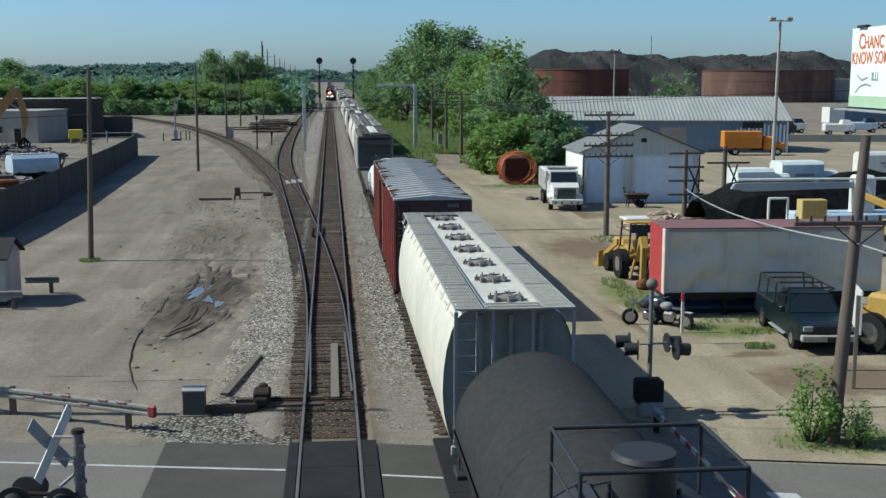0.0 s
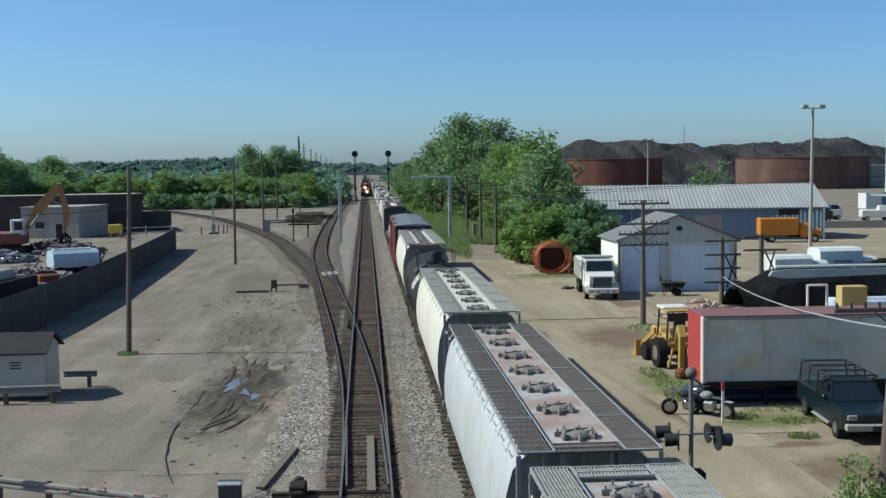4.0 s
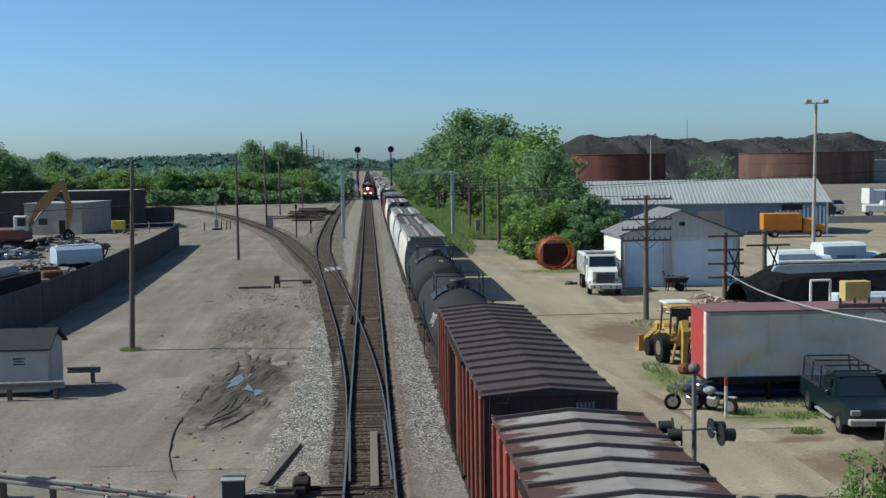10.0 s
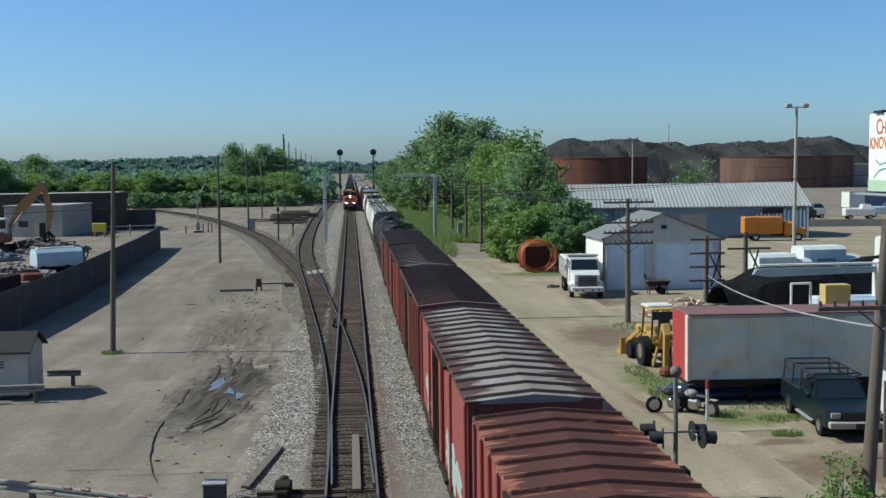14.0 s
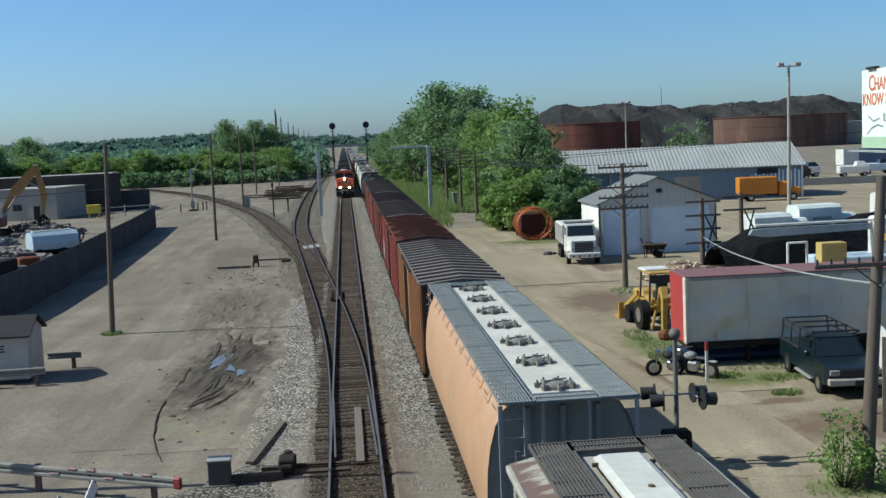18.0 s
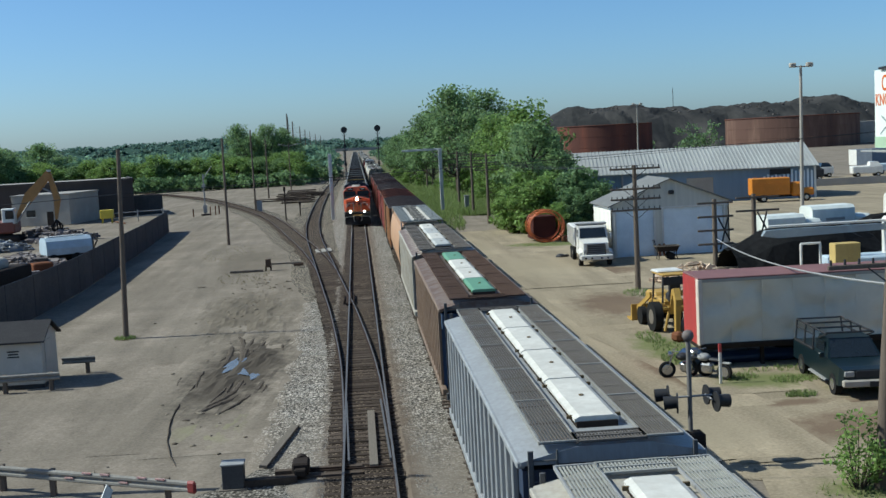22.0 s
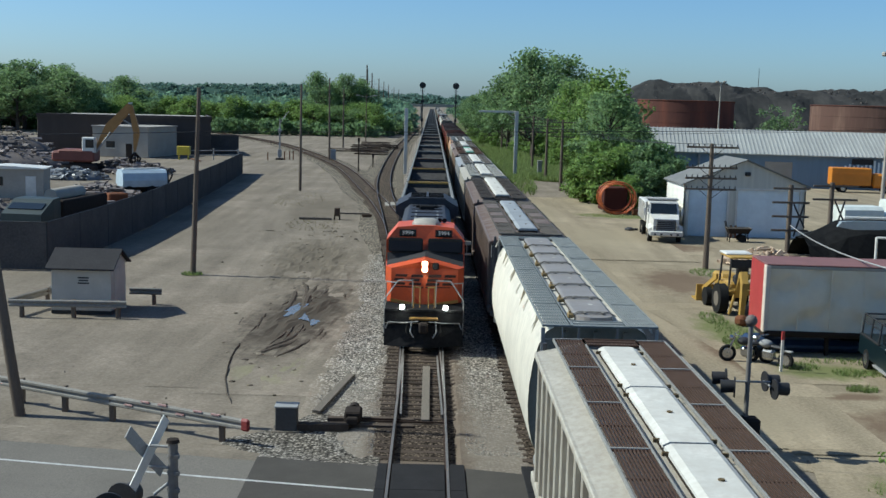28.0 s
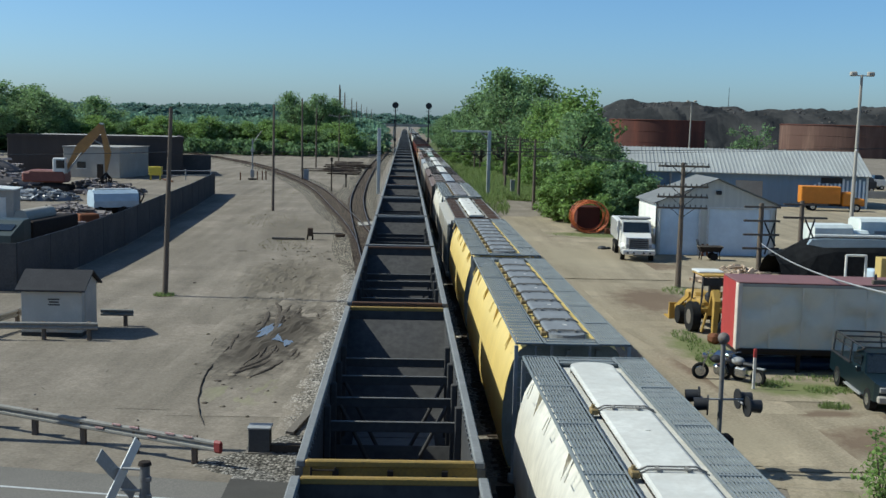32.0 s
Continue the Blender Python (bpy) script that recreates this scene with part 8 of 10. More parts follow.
part("bumper", Mesh().box(0, -0.05, 0.72, 2.35, 0.28, 0.36, c=0.05), WHITE, t)
part("dump_box", Mesh().box(0, 5.9, 1.95, 2.45, 4.4, 1.5, c=0.06), WHITE, t)
part("cab_shield", Mesh().box(0, 3.3, 2.95, 2.3, 1.0, 0.12, c=0.03), GALV, t)
for k in range(6):
    for sx in (-1, 1):
        part("box_rib", Mesh().box(sx * 1.25, 3.9 + k * 0.8, 1.95, 0.08, 0.1, 1.4), WHITE, t)
part("chassis", Mesh().box(0, 4, 0.85, 0.9, 7.8, 0.3), UNDER, t)
wheels(t, (1.1, 5.6, 6.9), 1.18, 0.5)

pk = thing("pickup_truck", "dark teal pickup truck with a black ladder rack", "pickup truck", pose(17.45, 37.3, 0, 0, 0, -5))
body = [[(-0.92, 0.05, 0.5), (0.92, 0.05, 0.5), (0.88, 0.08, 1.05), (-0.88, 0.08, 1.05)], [(-1.0, 0.4, 0.45), (1.0, 0.4, 0.45), (0.96, 0.4, 1.12), (-0.96, 0.4, 1.12)], [(-1.0, 1.55, 0.45), (1.0, 1.55, 0.45), (0.97, 1.55, 1.2), (-0.97, 1.55, 1.2)], [(-1.0, 5.6, 0.5), (1.0, 5.6, 0.5), (0.98, 5.6, 1.2), (-0.98, 5.6, 1.2)]]
part("body", Mesh().loft(body), CAR_GREEN, pk)
part("cab", Mesh().loft([[(-0.95, 1.5, 1.18), (0.95, 1.5, 1.18), (0.95, 1.55, 1.22), (-0.95, 1.55, 1.22)], [(-0.93, 1.9, 1.18), (0.93, 1.9, 1.18), (0.76, 2.1, 1.82), (-0.76, 2.1, 1.82)], [(-0.93, 3.2, 1.18), (0.93, 3.2, 1.18), (0.76, 3.1, 1.84), (-0.76, 3.1, 1.84)]]), CAR_GREEN, pk)
part("windshield", Mesh().loft([[(-0.86, 1.52, 1.22), (0.86, 1.52, 1.22), (0.72, 2.05, 1.78), (-0.72, 2.05, 1.78)], [(-0.86, 1.6, 1.2), (0.86, 1.6, 1.2), (0.72, 2.15, 1.76), (-0.72, 2.15, 1.76)]]), GLASS_DARK, pk)
for sx in (-1, 1):
    part("side_window", Mesh().box(sx * 0.87, 2.6, 1.5, 0.05, 0.9, 0.4), GLASS_DARK, pk)
    part("headlight", Mesh().box(sx * 0.72, 0.04, 0.92, 0.36, 0.08, 0.2, c=0.03), GALV, pk)
    part("mirror", Mesh().box(sx * 1.12, 1.75, 1.3, 0.2, 0.1, 0.2, c=0.03), CAR_GREEN, pk)
    part("step", Mesh().box(sx * 1.02, 2.5, 0.42, 0.14, 1.9, 0.06), GALV, pk)
    part("bed_rail", Mesh().box(sx * 0.93, 4.4, 1.22, 0.12, 2.3, 0.06), BLACK, pk)
part("bumper", Mesh().box(0, -0.02, 0.6, 1.95, 0.22, 0.24, c=0.04), GREYWALL, pk, "pale grey bumper")
part("grille", Mesh().box(0, 0.02, 0.92, 1.0, 0.08, 0.22), BLACK, pk)
part("plate", Mesh().box(0.1, -0.14, 0.58, 0.36, 0.02, 0.18), BLACK, pk)
rk = Mesh()
for sx in (-1, 1):
    rk.rod((sx * 0.85, 2.0, 2.0), (sx * 0.85, 5.5, 2.0), 0.035, n=6).rod((sx * 0.85, 3.4, 1.72), (sx * 0.85, 5.5, 1.72), 0.03, n=6)
    for y in (3.4, 4.4, 5.5):
        rk.rod((sx * 0.93, y, 1.22), (sx * 0.85, y, 2.0), 0.035, n=6)
    rk.rod((sx * 0.85, 2.0, 2.0), (sx * 0.85, 2.9, 1.72), 0.03, n=6)
part("ladder_rack", rk, BLACK, pk, "black tube ladder rack")
for y in (2.1, 3.2, 4.3, 5.4):
    part("rack_bar", Mesh().rod((-0.85, y, 2.02), (0.85, y, 2.02), 0.035, n=6), BLACK, pk)
wheels(pk, (1.0, 4.6), 1.0, 0.39, 0.25)

# box trailer of dented sheet
tl = thing("box_trailer", "dented grey box trailer with a red front and maroon roof", "trailer", pose(13.5, 43.9, 0, 0, 0, -2.5))
LT, HT, WT, B0 = 8.9, 3.64, 2.44, 0.98
rnd = random.Random(31)
for i in range(7):
    a, b = LT * i / 7, LT * (i + 1) / 7
    for side, y in ((0, -0.0), (1, WT)):
        vs, fs, nc, nr = [], [], 9, 15
        for r in range(nr):
            for c in range(nc):
                u, w = c / (nc - 1), r / (nr - 1)
                px, pz = a + (b - a) * u, B0 + (HT - B0) * w
                d = 0.26 * noise.fractal(Vector((px * 0.8, pz * 1.2, 3.0 + side * 9)), 0.9, 2.1, 5) - 0.04
                d += 0.12 * max(0.0, noise.noise(Vector((px * 1.5, pz * 5.5, 8.0 + side)))) * (0.3 + 0.7 * (pz > HT - 0.9))
                d += 0.05 * noise.noise(Vector((px * 2.2, pz * 3.4, 1.0 + side)))
                d = min(0.02, d) if 0 < r < nr - 1 else 0.0
                vs.append((px, y + (d if side else -d), pz))
        for r in range(nr - 1):
            for c in range(nc - 1):
                fs.append((r * nc + c, r * nc + c + 1, (r + 1) * nc + c + 1, (r + 1) * nc + c))
        part("side_panel", Mesh().add(vs, fs, True), TRAILER, tl, "dented grey sheet panel")
for i in range(1, 7):
    part("seam", Mesh().box(LT * i / 7, 0.004, (B0 + HT) / 2, 0.06, 0.04, HT - B0 - 0.1), TRAILER, tl, "riveted panel seam")
part("top_rail", Mesh().box(LT / 2, -0.015, HT - 0.06, LT, 0.05, 0.12, c=0.01), GREYWALL, tl)
part("front_wall", Mesh().box(-0.03, WT / 2, (B0 + HT) / 2, 0.06, WT, HT - B0), RED, tl, "faded red front wall")
part("corner_post", Mesh().box(0.02, 0.12, (B0 + HT) / 2, 0.2, 0.36, HT - B0 + 0.02, c=0.03), mat("peeling_cream", (0.72, 0.62, 0.5), (0.5, 0.35, 0.27), 2, 0.75), tl, "peeling pale corner post")
part("rear_wall", Mesh().box(LT + 0.03, WT / 2, (B0 + HT) / 2, 0.06, WT, HT - B0), TRAILER, tl)
part("roof", Mesh().box(LT / 2, WT / 2, HT + 0.03, LT + 0.1, WT + 0.1, 0.07, c=0.02), TRAILER_ROOF, tl, "maroon sheet roof")
part("floor", Mesh().box(LT / 2, WT / 2, B0 - 0.1, LT, WT - 0.1, 0.2), UNDER, tl)
part("bottom_rail", Mesh().box(LT / 2, -0.02, B0, LT, 0.08, 0.12), UNDER, tl)
for x in (2.6,):
    for y in (0.4, 2.1):
        part("landing_leg", Mesh().box(x, y, 0.5, 0.14, 0.14, 1.0), UNDER, tl)
for x in (6.4, 7.5):
    for y0 in (0.25, 1.95):
        part("wheel", Mesh().rod((x, y0, 0.5), (x, y0 + 0.3, 0.5), 0.5, n=16), RUBBER, tl)
solid("tarp", Mesh().box(0, 0, 0.3, 4.6, 1.6, 0.5, c=0.2), mat("blue_tarp", (0.02, 0.045, 0.1), (0.015, 0.03, 0.07), 1.5, 0.5, 0, 0.5, 3), "crumpled blue tarp under the trailer", "tarp", pose(15.4, 45.2, 0))
solid("covered_bundle", Mesh().box(0, 0, 0.35, 3.4, 1.4, 0.6, c=0.1).box(1.5, 0.3, 0.8, 1.2, 0.9, 0.4, 20, c=0.08), BLACKTARP, "dark covered bundle under the trailer", "bundle", pose(18.6, 45.3, 0))

# backhoe loader
bh = thing("backhoe_loader", "yellow backhoe loader with a white cab roof", "backhoe", pose(15.05, 53.4, 0, 0, 0, 3))
part("body", Mesh().box(0, 1.0, 1.15, 1.1, 2.4, 0.7, c=0.1), YELLOW, bh)
part("hood", Mesh().box(0, 2.0, 1.35, 1.0, 1.5, 0.6, c=0.12), YELLOW, bh)
for sx in (-1, 1):
    for y in (-0.6, 0.9):
        cf = Mesh().rod((sx * 0.7, y, 1.2), (sx * 0.62, y * 0.9, 2.7), 0.05, n=6)
        part("cab_post", cf, BLACK, bh)
part("cab_panel", Mesh().box(-0.68, 0.1, 1.3, 0.06, 1.5, 0.25), YELLOW, bh)
part("rear_panel", Mesh().box(0, -0.62, 2.45, 1.3, 0.05, 0.4), BLACK, bh)
part("engine_grime", Mesh().box(0, 0.9, 0.75, 0.9, 2.2, 0.4, c=0.08), UNDER, bh)
part("cab_roof", Mesh().box(0, 0.15, 2.74, 1.4, 1.7, 0.1, c=0.04), YELLOW, bh)
part("roof_cap", Mesh().box(-0.08, 0.5, 2.83, 1.3, 1.1, 0.12, c=0.05), WHITE, bh, "white cab roof")
part("seat", Mesh().box(0, -0.1, 1.6, 0.6, 0.6, 0.5, c=0.1).box(0, -0.35, 2.0, 0.6, 0.15, 0.6, c=0.06), BLACK, bh)
part("floor", Mesh().box(0, 0, 1.15, 1.4, 1.6, 0.1), YELLOW, bh)
for sx in (-1, 1):
    part("loader_arm", Mesh().loft([[(sx * 0.75, 0.9, 1.5), (sx * 0.85, 0.9, 1.5), (sx * 0.85, 0.9, 1.75), (sx * 0.75, 0.9, 1.75)], [(sx * 0.75, 3.2, 0.5), (sx * 0.85, 3.2, 0.5), (sx * 0.85, 3.2, 0.72), (sx * 0.75, 3.2, 0.72)]]), YELLOW, bh)
    part("rear_wheel", Mesh().rod((sx * 0.75, -0.2, 0.72), (sx * 1.15, -0.2, 0.72), 0.72, n=20), RUBBER, bh)
    part("rear_rim", Mesh().rod((sx * 1.15, -0.2, 0.72), (sx * 1.16, -0.2, 0.72), 0.36, n=14), PLANK, bh)
    part("front_wheel", Mesh().rod((sx * 0.75, 2.0, 0.45), (sx * 1.05, 2.0, 0.45), 0.45, n=18), RUBBER, bh)
part("bucket", Mesh().extrude([(-0.4, 0.0), (0.5, 0.05), (0.5, 0.12), (-0.2, 0.2), (-0.3, 0.85), (-0.42, 0.85)], -1.1, 1.1), YELLOW, bh, "yellow loader bucket", at=pose(0, 3.6, 0, 0, 0, 90))
part("backhoe_boom", Mesh().loft([[(-0.55, -1.0, 0.9), (-0.2, -1.0, 0.9), (-0.2, -1.2, 1.2), (-0.55, -1.2, 1.2)], [(-0.65, -1.8, 2.2), (-0.35, -1.8, 2.2), (-0.35, -2.1, 2.3), (-0.65, -2.1, 2.3)], [(-0.68, -2.2, 1.7), (-0.4, -2.2, 1.7), (-0.4, -2.5, 1.8), (-0.68, -2.5, 1.8)], [(-0.66, -2.1, 0.2), (-0.46, -2.1, 0.2), (-0.46, -2.35, 0.2), (-0.66, -2.35, 0.2)]]), YELLOW, bh, "folded yellow backhoe boom")
for sx in (-1, 1):
    part("stabiliser", Mesh().rod((sx * 0.5, -0.9, 1.0), (sx * 0.75, -1.0, 0.1), 0.07), YELLOW, bh)
solid("backhoe_bucket", Mesh().box(0, 0, 0.25, 0.5, 0.55, 0.45, c=0.12), RUST, "rusty digging bucket resting on the grass", "bucket", pose(14.3, 50.0, 0, 0, 0, 30))

# motorcycles, stake, board sign
for x, y, rz, c in ((12.55, 42.75, 84, BLACK), (13.25, 42.3, 40, GALV)):
    mc = thing("motorcycle", "parked black and chrome motorcycle facing the lot", "motorcycle", pose(x, y, 0, 0, 0, rz), "parked motorcycles")
    for yy in (-0.75, 0.75):
        part("wheel", Mesh().torus((0, yy, 0.33), 0.27, 0.065, "x", 22, 8), RUBBER, mc)
        part("hub", Mesh().rod((-0.06, yy, 0.33), (0.06, yy, 0.33), 0.2, n=14), CHROME, mc)
    part("engine", Mesh().box(0, 0, 0.42, 0.34, 0.5, 0.4, c=0.08), CHROME, mc)
    part("tank", Mesh().ball((0, 0.15, 0.82), 0.26, 12, 8, 0.6), c, mc)
    part("seat", Mesh().box(0, -0.4, 0.76, 0.28, 0.6, 0.12, c=0.05), BLACK, mc)
    part("fork", Mesh().rod((-0.08, 0.75, 0.33), (-0.1, 0.5, 1.02), 0.025).rod((0.08, 0.75, 0.33), (0.1, 0.5, 1.02), 0.025), CHROME, mc)
    part("handlebar", Mesh().path([(-0.4, 0.3, 1.1), (-0.15, 0.48, 1.06), (0.15, 0.48, 1.06), (0.4, 0.3, 1.1)], 0.018), CHROME, mc)
    part("headlight", Mesh().rod((0, 0.58, 0.95), (0, 0.7, 0.95), 0.1, n=12), CHROME, mc)
    part("exhaust", Mesh().rod((0.2, 0.0, 0.25), (0.2, -0.9, 0.3), 0.05), CHROME, mc)
    part("fender", Mesh().box(0, -0.78, 0.68, 0.18, 0.5, 0.06, c=0.02), c, mc)
sk = thing("marker_stake", "white stake with a red top beside the motorcycles", "stake", pose(13.4, 41.2, 0))
part("stake", Mesh().box(0, 0, 0.6, 0.09, 0.09, 1.25), WHITE, sk)
part("tip", Mesh().box(0, 0, 1.38, 0.1, 0.1, 0.32), RED, sk)
bd = thing("board_sign", "white board sign on two wooden posts seen at an angle", "sign", pose(16.75, 34.0, 0, 0, 0, 72))
for x in (-1.15, 1.15):
    part("post", Mesh().box(x, 0.08, 1.5, 0.11, 0.11, 3.0), PLANK, bd)
part("panel", Mesh().box(0, -0.02, 2.45, 2.5, 0.05, 1.35), WHITE, bd, "white sign panel")
m = Mesh()
for z, w in ((2.75, 1.8), (2.5, 1.4), (2.2, 1.6)):
    m.box(0, -0.055, z, w, 0.012, 0.09)
part("text_bars", m, mat("green_lettering", (0.06, 0.2, 0.1), (0.05, 0.16, 0.08), 2, 0.7), bd, "plain green bars")


# level crossing signals
MASTGREY = mat("weathered_mast_grey", (0.2, 0.185, 0.17), (0.12, 0.108, 0.098), 2.5, 0.75, 0, 0.1, 12)
BELL = mat("weathered_bell", (0.13, 0.1, 0.085), (0.2, 0.18, 0.16), 4, 0.7)


def crossing_signal(label, x, y, rz, h, lights, buck):
    s = thing("crossing_signal", label, "crossing signal", pose(x, y, 0, 0, 0, rz), "level crossing signals")
    part("mast", Mesh().rod((0, 0, 0), (0, 0, h), 0.09 if buck else 0.07), MASTGREY, s)
    if buck:
        for k in range(5):
            part("clamp", Mesh().rod((0, 0, h - 0.25 - 0.3 * k), (0, 0, h - 0.2 - 0.3 * k), 0.1, n=10).box(0.09, -0.07, h - 0.22 - 0.3 * k, 0.09, 0.06, 0.06), MASTGREY, s)
    part("finial", Mesh().ball((0, 0, h + 0.1), 0.17, 14, 8) if not buck else Mesh().rod((0, 0, h), (0, 0, h + 0.06), 0.12, 0.1), BELL if not buck else UNDER, s, "grey bell on top" if not buck else "flat iron cap")
    part("base", Mesh().box(0, 0, 0.25, 0.7, 0.7, 0.5, c=0.05), GALV, s)
    part("gate_mechanism", Mesh().box(-0.05, -0.1, 0.75, 0.8, 0.5, 0.7, c=0.06), UNDER, s, "dark gate machine box")
    if buck:
        part("lamp_arm", Mesh().rod((-1.15, -0.05, lights + 0.1), (-0.05, -0.05, lights + 0.1), 0.04).rod((-1.05, -0.05, lights + 0.1), (-1.05, -0.15, lights), 0.05).rod((-0.22, -0.05, lights + 0.1), (-0.22, -0.15, lights), 0.05), UNDER, s)
        spots = [(-1.05, -0.22, 0.0, 12), (-0.22, -0.22, 0.0, -4), (-1.0, 0.18, 0.02, 172)]
    else:
        part("lamp_arm", Mesh().rod((-0.62, -0.03, lights + 0.06), (0.66, -0.03, lights + 0.06), 0.03).rod((-0.5, -0.3, lights + 0.05), (-0.5, 0.3, lights + 0.05), 0.03).rod((0.55, -0.3, lights), (0.55, 0.3, lights), 0.03), GALV, s)
        spots = [(-0.52, 0.3, 0.05, -100), (-0.42, -0.28, -0.05, -104), (0.56, 0.3, 0.0, 94), (0.66, -0.28, -0.08, 96)]
    for fx, fy, fz, turn in spots:
        f = part("flasher", Mesh().rod((0, 0, 0), (0, -0.04, 0), 0.29, n=22), BLACK, s, "black round signal backing", at=pose(fx, fy, lights + fz, 0, 0, turn))
        part("hood", Mesh().rod((0, -0.02, 0.03), (0, -0.4, 0.0), 0.17, 0.19, 16, False), BLACK, f)
        part("lens", Mesh().rod((0, -0.03, 0), (0, -0.07, 0), 0.15, n=16), REDLENS, f, "unlit red lens")
    if buck:
        # the crossbuck hangs on a bracket and faces along the road
        for sign in (-1, 1):
            u = Vector((0.24 * sign * 0.72, 0.97 * sign * 0.72, 0.72)).normalized()
            w = Vector((0.97, -0.24, 0)).normalized()
            e = u.cross(w)
            c = Vector((-0.47 + 0.02 * sign, 0.0, buck))
            h, k, t = u * 0.68, e * 0.11, w * (0.012 + 0.02 * (sign + 1))
            q = [c + a * h + b * k for a, b in ((-1, -1), (1, -1), (1, 1), (-1, 1))]
            part("crossbuck_blade", Mesh().loft([[tuple(p + t - w * 0.016) for p in q], [tuple(p + t + w * 0.002) for p in q]]), WHITE if sign > 0 else GALV, s, "white crossbuck blade" if sign > 0 else "grey back of a crossbuck blade")
        part("bracket", Mesh().rod((0, 0, buck + 0.12), (-0.5, 0, buck + 0.12), 0.025), GALV, s)
        part("bracket", Mesh().rod((0, 0, buck - 0.25), (-0.42, 0, buck - 0.25), 0.025), GALV, s)
        part("bracket", Mesh().rod((0, 0, buck - 0.45), (-0.3, -0.1, buck - 0.7), 0.03), GALV, s)
    return s


xs_r = crossing_signal("grey crossing signal mast with hooded red lamps and a bell", 9.2, 31.0, 0, 3.75, 2.05, 0)
xs_l = crossing_signal("grey crossing signal mast with crossbuck and hooded lamps", -4.12, 18.6, -8, 3.86, 2.7, 3.66)


def gate_arm(label, x, y, z, yaw, length):
    g = thing("gate_arm", label, "gate arm", pose(x, y, z, 0, 0, yaw))
    n = int(length / 0.45)
    for i in range(n):
        part("stripe", Mesh().box(0, 0.45 * (i + 0.5), 0.012 * math.sin(i), 0.05, 0.45, 0.12), RED if i % 2 else WHITE, g)
    part("tip_lamp", Mesh().box(0, 0.45 * n + 0.06, 0.1, 0.09, 0.16, 0.14, c=0.03), WHITE, g, "small lamp at the tip")
    part("clamp", Mesh().box(0, -0.25, 0, 0.16, 0.6, 0.24, c=0.03), GALV, g)
    part("rest", Mesh().box(0, -0.35, -z / 2 - 0.05, 0.14, 0.2, z - 0.1, c=0.02), UNDER, g, "dark steel stand")
    return g


gate_arm("lowered red and white gate arm across the road", 8.95, 29.0, 0.55, 180, 8.1)
gate_arm("lowered red and white gate arm across the road", -4.1, 18.9, 1.15, -9, 3.2)

# conduit ring round a dark opening, cart, small lumps
rg = thing("conduit_coil", "upright coil of orange conduit round a dark box", "pipe coil", pose(17.0, 101.3, 0, 0, 0, 4))
rnd = random.Random(12)
COND = mat("orange_conduit", (0.62, 0.16, 0.05), (0.42, 0.13, 0.05), 2, 0.5)
for k in range(9):
    part("loop", Mesh().torus((rnd.uniform(-0.22, 0.22), -0.5 + k * 0.16, 1.5 + rnd.uniform(-0.1, 0.1)), 1.56 + rnd.uniform(-0.2, 0.16), 0.042, "y", 36, 6, 0.9), COND, rg, "loop of orange conduit")
part("box", Mesh().box(0, 1.9, 1.3, 2.1, 2.6, 2.1, c=0.05), mat("dark_maroon_box", (0.085, 0.034, 0.028), (0.05, 0.024, 0.022), 1, 0.8), rg, "dark open box behind the coil")
part("chock", Mesh().box(1.7, -0.6, 0.3, 0.9, 0.8, 0.5, c=0.05), RUST, rg)
ct = thing("tow_cart", "dark two-wheeled tub cart before the shed", "cart", pose(22.9, 82.6, 0))
tub = lambda z, a, b: [(-a, -b, z), (a, -b, z), (a, b, z), (-a, b, z)]
part("tub", Mesh().loft([tub(0.62, 0.7, 0.3), tub(1.02, 0.88, 0.45)]), UNDER, ct, "dark steel tub")
part("rim", Mesh().path([(-0.88, -0.45, 1.02), (0.88, -0.45, 1.02), (0.88, 0.45, 1.02), (-0.88, 0.45, 1.02), (-0.88, -0.45, 1.02)], 0.035), PLANK, ct, "paler worn rim")
for lx in (-0.7, 0.7):
    for y in (-0.3, 0.3):
        part("leg", Mesh().rod((lx, y, 0.0), (lx * 0.9, y, 0.65), 0.035, n=6), UNDER, ct)
for y in (-0.4, 0.4):
    part("wheel", Mesh().rod((0.25, y - 0.05, 0.28), (0.25, y + 0.05, 0.28), 0.28, n=14), RUBBER, ct)
part("handle", Mesh().path([(-0.85, -0.2, 0.95), (-0.98, -0.2, 1.5), (-0.98, 0.2, 1.5), (-0.85, 0.2, 0.95)], 0.03), UNDER, ct)
solid("tyre_lump", Mesh().ball((0, 0, 0.08), 0.42, 12, 6, 0.5).box(0.5, 0, 0.12, 0.3, 0.2, 0.2, c=0.05), BLACK, "small black lump lying on the dirt", "tyre", pose(15.9, 88.3, 0))
heap("rubble_heap", "heap of pale broken rubble behind the trailer", 21.2, 70.5, 2.6, 1.5, 1.0, 15, 90, vary(mat("pale_rubble", (0.5, 0.4, 0.3), (0.4, 0.25, 0.15), 3, 0.9), 0.4), 0.4)

# bucket truck, tarped loads and vans behind the trailer
bt = thing("bucket_truck", "white bucket truck with a long horizontal boom", "truck", pose(30.3, 64.5, 0))
